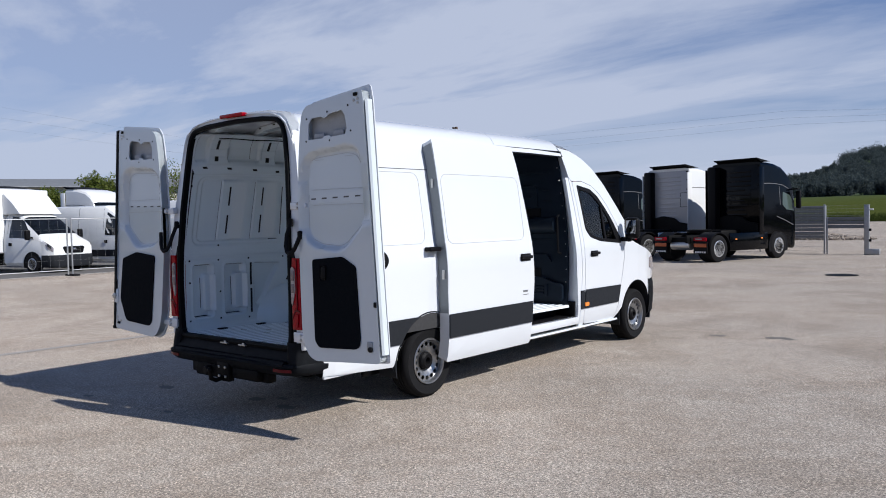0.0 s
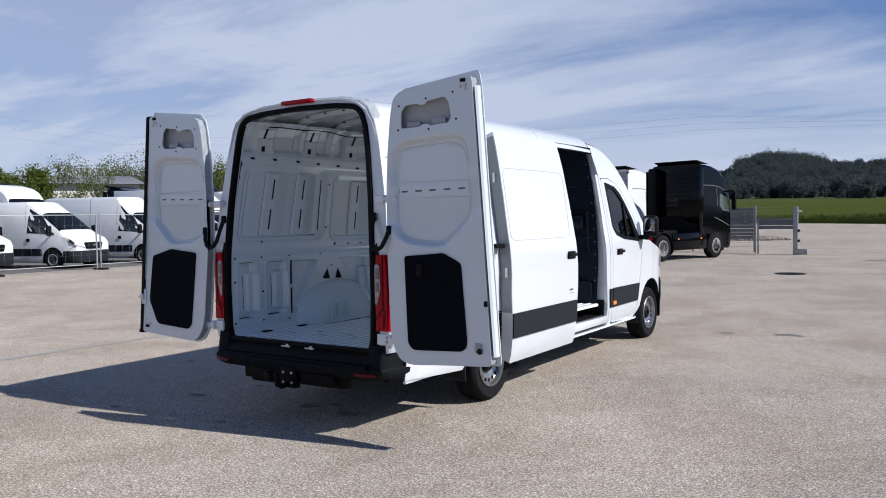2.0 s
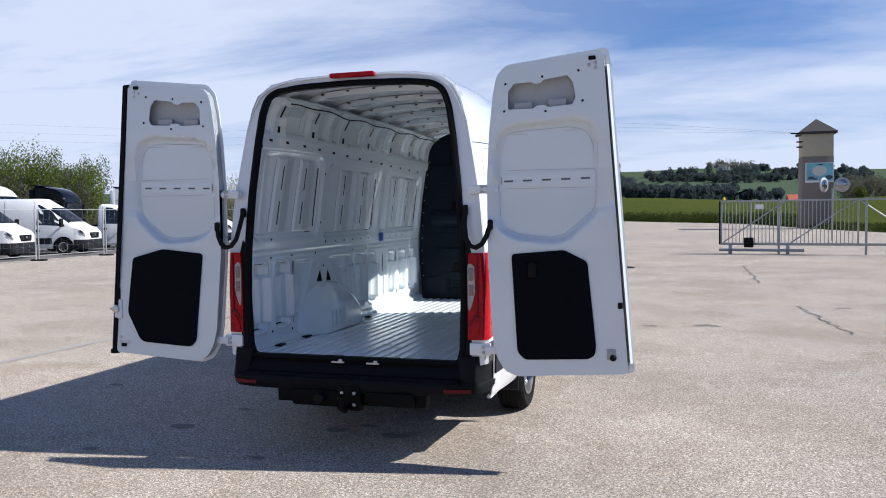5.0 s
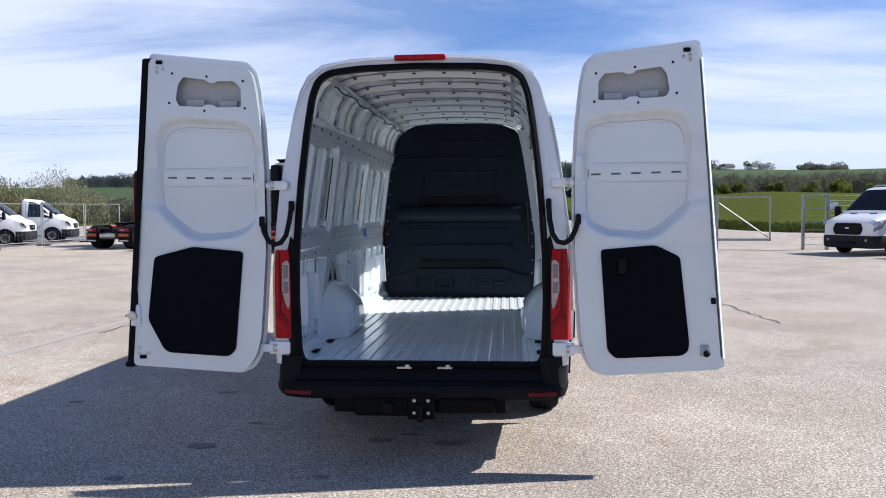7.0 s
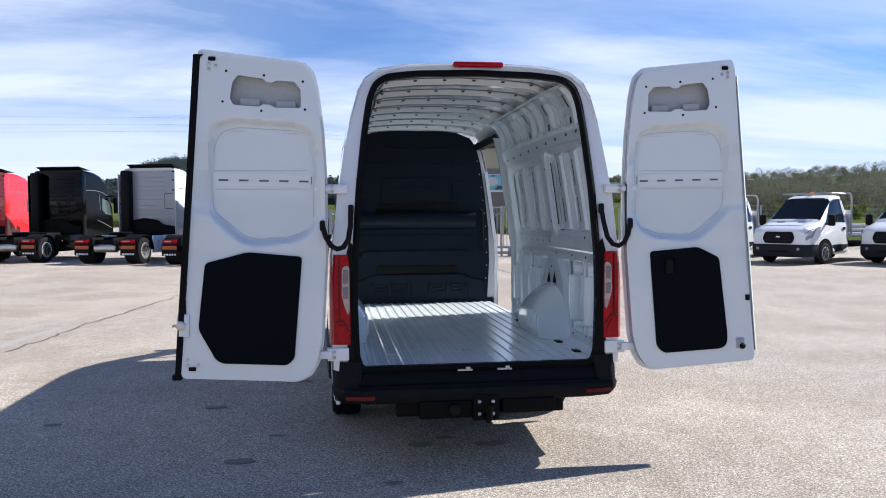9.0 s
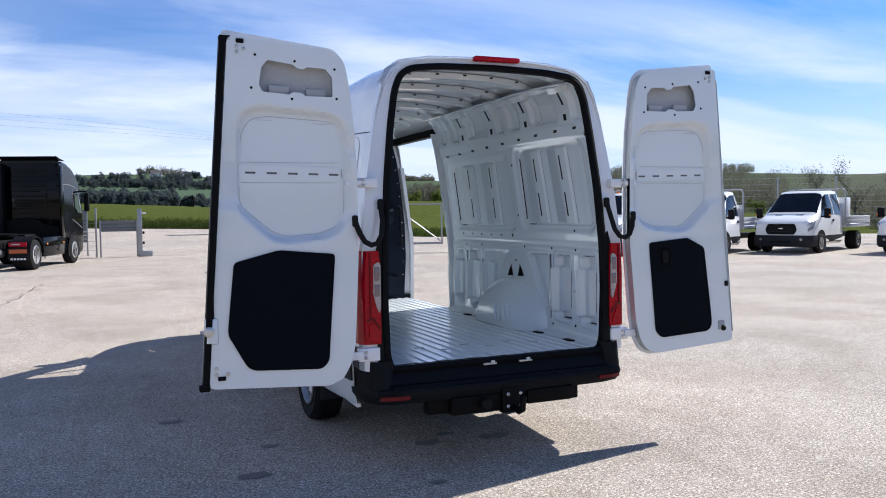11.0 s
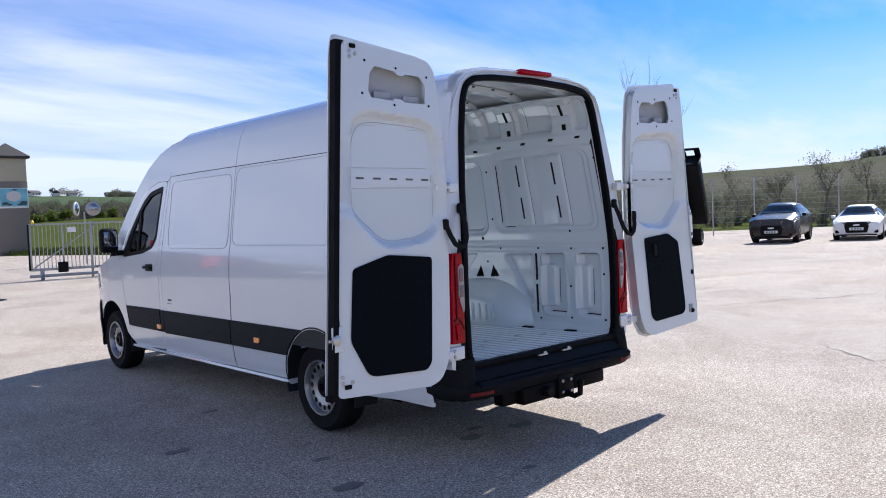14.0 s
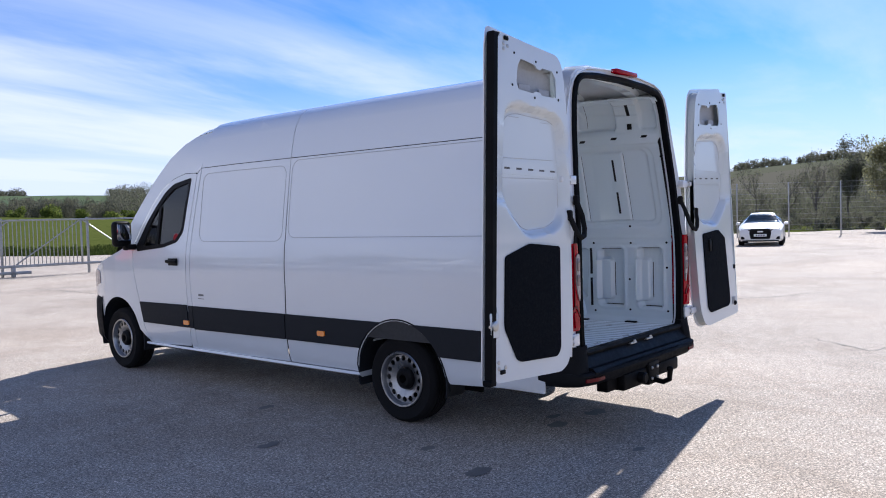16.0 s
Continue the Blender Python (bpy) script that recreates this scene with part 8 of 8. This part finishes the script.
def tree(x, y, h, label, leaf=None, n=900, size=0.16, depth=3, cat="tree", r=None, spread=0.42, rad=0.11):
    z = terrain(x, y)
    t = thing("tree", label, cat, Matrix.Translation((x, y, z)), "trees round the yard")
    bm = bmesh.new()
    tips = []
    branch(bm, Vector((0, 0, -0.1)), Vector((0, 0, 1)), h * 0.55, r or h * 0.018, depth, spread, tips)
    part("trunk", bm, BARK, t)
    if leaf:
        lv = Leaves()
        for q in tips:
            lv.tuft(q, (h * rad, h * rad, h * rad), max(5, n // len(tips)), size)
        lv.made("crown", leaf, t)
    return t


def polar(az, r):
    return r * math.sin(radians(az)), r * math.cos(radians(az))


# rough grass verge along the road beyond the gate
lv = Leaves()
line = [polar(a, interp(a, EDGE)[0]) for a in steps(-27, 27, 90)]
for (x, y), (x2, y2) in zip(line, line[1:]):
    n = max(2, int(math.hypot(x2 - x, y2 - y) / 0.5))
    for k in range(n):
        px, py = x + (x2 - x) * k / n, y + (y2 - y) * k / n
        q = math.hypot(px, py)
        low = interp(math.degrees(math.atan2(px, py)), [(8, 1.0), (12, 0.4)])[0]
        for dist, hh in ((0.6, 0.3 * low), (1.6, 0.55 * low), (2.8, 0.75 * low), (4.2, 0.8 * low)):
            gx, gy = px * (1 + dist / q), py * (1 + dist / q)
            lv.tuft((gx, gy, terrain(gx, gy) + hh * 0.8), (0.8, 0.8, hh), 110, 0.10, 0.8)
tagged(lv.made("grass_verge", HEDGE), "rough dark green grass verge along the road", "grass", kind="stuff")

tree(33.6, 21.5, 8.2, "tall bare young tree behind the tipper truck", None, depth=5, r=0.09, spread=0.26)
for az, r, h in ((72.0, 62, 4.6), (66.5, 66, 4.4), (60, 70, 4.6), (57, 72, 4.2), (54, 74, 4.8), (69.5, 58, 4.6), (76.0, 62, 5.2), (63.5, 64, 4.2), (51.5, 78, 4.6), (49.5, 80, 5.0), (58.5, 68, 4.6), (74, 66, 5.0)):
    tree(*polar(az, r), h, "bare budding tree behind the fence", BARE, 700, 0.06, 4, spread=0.5)
tree(*polar(83.0, 62), 5.6, "tree in early leaf at the yard's edge", BARE, 8000, 0.07, 4)
tree(*polar(78.0, 66), 5.6, "tree in early leaf at the yard's edge", BARE, 8000, 0.07, 4)
tree(*polar(81.5, 54), 5.2, "tree in pale blossom at the yard's edge", WILLOW, 9000, 0.07, 4)
for az, r, h in ((-63.8, 64, 4.9), (-61.2, 62, 5.5), (-66.5, 66, 4.8)):
    tree(*polar(az, r), h, "leafy green tree behind the parked vans", SPRING, 7000, 0.09, 4, rad=0.09)
for az, r, h in ((-59.5, 64, 6.4), (-57.6, 66, 6.6)):
    tree(*polar(az, r), h, "slender half-bare tree behind the parked vans", SPRING, 1800, 0.07, 4, spread=0.36, rad=0.08)


# continuous bands of far planting
def band(name, label, mat, spots, n, size, cat="trees", upright=0.0):
    lv = Leaves()
    for x, y, rx, rz in spots:
        lv.tuft((x, y, terrain(x, y) + rz * 0.8), (rx, rx, rz), n, size, upright)
    return tagged(lv.made(name, mat), label, cat, kind="stuff")


def spots(a0, a1, n, r0, r1, h0, h1, slim=0.55):
    out = []
    for k in range(n):
        a = a0 + (a1 - a0) * (k + random.random()) / n
        x, y = polar(a, random.uniform(r0, r1))
        h = random.uniform(h0, h1)
        out.append((x, y, h * slim, h * 0.55))
    return out


band("tree_belt", "belt of fresh green and bare trees behind the vans", SPRING, spots(-58.5, -41, 84, 80, 94, 7.0, 8.8, 0.24), 2200, 0.10, "trees", 0.3)
band("bare_belt", "bare grey trees among the green belt", BARE, spots(-75, -58, 36, 78, 96, 3.0, 5.0, 0.35) + spots(-58, -41, 90, 78, 92, 5.2, 7.6, 0.24), 1300, 0.11, "trees", 0.5)
band("willow_scrub", "pale willow scrub and bushes beyond the fence", WILLOW, spots(-39, -29, 26, 88, 104, 3.0, 6.8, 0.4), 1500, 0.14, "bushes", 0.8)
band("brown_scrub", "brown leafless scrub on the bank", BARE, spots(-46, -20, 90, 96, 112, 2.0, 4.0), 900, 0.14, "bushes", 0.5)
band("roadside_wood", "budding woods on the slope behind the light trucks", BARE, spots(11, 27, 150, 200, 290, 4.0, 6.5, 0.4) + spots(27, 46, 200, 190, 330, 7.0, 11.0, 0.45) + spots(27, 44, 160, 330, 600, 5, 8) + spots(74, 90, 70, 240, 420, 4, 7), 1300, 0.20, "woods", 0.5)
band("green_wood", "fresh green trees before the slope", SPRING, spots(12, 46, 26, 150, 190, 1.8, 3.6), 900, 0.2)
band("scrub_fence", "low brown budding scrub behind the fence", BARE, spots(48, 88, 130, 54, 80, 0.7, 1.6), 700, 0.07, "bushes", 0.5)
band("thicket", "dense brown thicket of bare trees behind the tall fence", BARE, spots(47, 90, 150, 72, 104, 2.6, 5.0, 0.4), 900, 0.10, "trees", 0.7)
band("bare_trees", "row of bare trees behind the fence", BARE, spots(48, 85, 80, 90, 135, 2.5, 4.5, 0.45), 900, 0.11, "trees", 0.6)
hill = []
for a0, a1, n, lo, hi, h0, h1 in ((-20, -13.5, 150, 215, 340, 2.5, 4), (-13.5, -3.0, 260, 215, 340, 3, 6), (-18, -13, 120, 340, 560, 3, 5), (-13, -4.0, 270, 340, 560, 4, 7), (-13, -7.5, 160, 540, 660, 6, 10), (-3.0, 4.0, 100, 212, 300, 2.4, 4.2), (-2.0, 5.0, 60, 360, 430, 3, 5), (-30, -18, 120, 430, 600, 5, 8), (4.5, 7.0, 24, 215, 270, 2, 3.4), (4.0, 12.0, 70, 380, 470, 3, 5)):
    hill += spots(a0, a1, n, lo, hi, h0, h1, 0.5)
band("hill_woods", "mixed woods on the far hillside, tinted with haze", WOODS, hill, 620, 0.32, "woods", 0.3)
ridge = []
for a0, a1, n in ((2.0, 4.6, 16), (13.2, 14.8, 9), (19.4, 22.2, 22), (56.5, 57.3, 5), (16.0, 17.6, 8), (70.0, 73.4, 26), (74.0, 81.0, 60)):
    ridge += spots(a0, a1, n, 600, 640, 5, 8)
band("ridge_trees", "single trees along the far ridge", BARE, ridge, 400, 0.4)
# wooden double pole of the power line
wp = thing("power_pole", "tall brown wooden double pole of the power line", "pole", Matrix.Translation((-70.7, 91.0, 0)))
for x0, x1 in ((-0.75, -0.12), (0.75, 0.12)):
    bm = bmesh.new()
    tube(bm, [(2.2 * x0, 0, -2), (2.2 * x1, 0, 15.5)], 0.3, 8, 0.7)
    part("leg", bm, PINE_POLE, wp)
for z in (7.0, 11.0):
    part("cross_bar", box(bmesh.new(), (0, -0.28, z), (2.8 - 0.13 * z, 0.2, 0.28), 0.02), PINE_POLE, wp)


# ---- far houses ----
def house(x, y, w, d, h, roof, az, wall, label, bury=0.0):
    z = terrain(x, y) - bury
    o = thing("house", label, "house", pose(x, y, z, 0, 0, az), "far houses")
    part("wall", box(bmesh.new(), (0, 0, h / 2), (w, d, h), 0.02), wall, o)
    part("roof", loop_faces(bmesh.new(), [[(xx, -d / 2 - 0.4, h - 0.1), (xx, 0, h + roof), (xx, d / 2 + 0.4, h - 0.1)] for xx in (-w / 2 - 0.4, w / 2 + 0.4)]), TILE if "red" in label else SLATE, o)
    for k in range(3):
        part("window", box(bmesh.new(), ((k - 1) * w * 0.28, -d / 2 - 0.02, h * 0.55), (w * 0.1, 0.06, h * 0.3), 0.01), FAR_GLASS, o)
    return o


house(*polar(8.9, 150), 5.5, 4, 1.9, 1.9, 5, WALLW, "low house with a red tiled roof behind the bank", terrain(*polar(8.9, 150)) - 0.1)
for az, r, w in ((4.9, 500, 7), (8.0, 540, 7), (8.5, 530, 6), (15.0, 560, 8), (16.6, 560, 9), (17.2, 565, 7), (3.0, 480, 6)):
    house(*polar(az, r), w, 5, 2.2, 1.6, 10 * (w % 5), WALLW, "far white farmhouse on the hillside")
hall = thing("hall", "low grey hall with a shallow roof behind the vans", "building", pose(-71, 30.5, 0, 0, 0, 64))
part("wall", box(bmesh.new(), (0, 0, 2.6), (30, 14, 5.2), 0.05), WALLW, hall)
part("roof", loop_faces(bmesh.new(), [[(xx, -7.6, 5.1), (xx, 0, 6.2), (xx, 7.6, 5.1)] for xx in (-15.5, 15.5)]), FENCE_GREY, hall)
# excavator arm showing over the bank
ex = thing("excavator", "dark excavator arm showing above the bank", "excavator", Matrix.Translation((*polar(4.7, 190), terrain(*polar(4.7, 190)) - 0.2)) @ Matrix.Scale(0.6, 4))
bm = bmesh.new()
tube(bm, [(-3.2, 0, 0.5), (-2.6, 0, 3.0), (0.0, 0, 4.0), (1.6, 0, 4.8)], 0.35, 6)
part("boom", bm, CHASSIS, ex)
bm = bmesh.new()
tube(bm, [(1.6, 0, 4.9), (2.0, 0, 3.0), (1.8, 0, 1.0)], 0.3, 6)
part("dipper", bm, CHASSIS, ex)
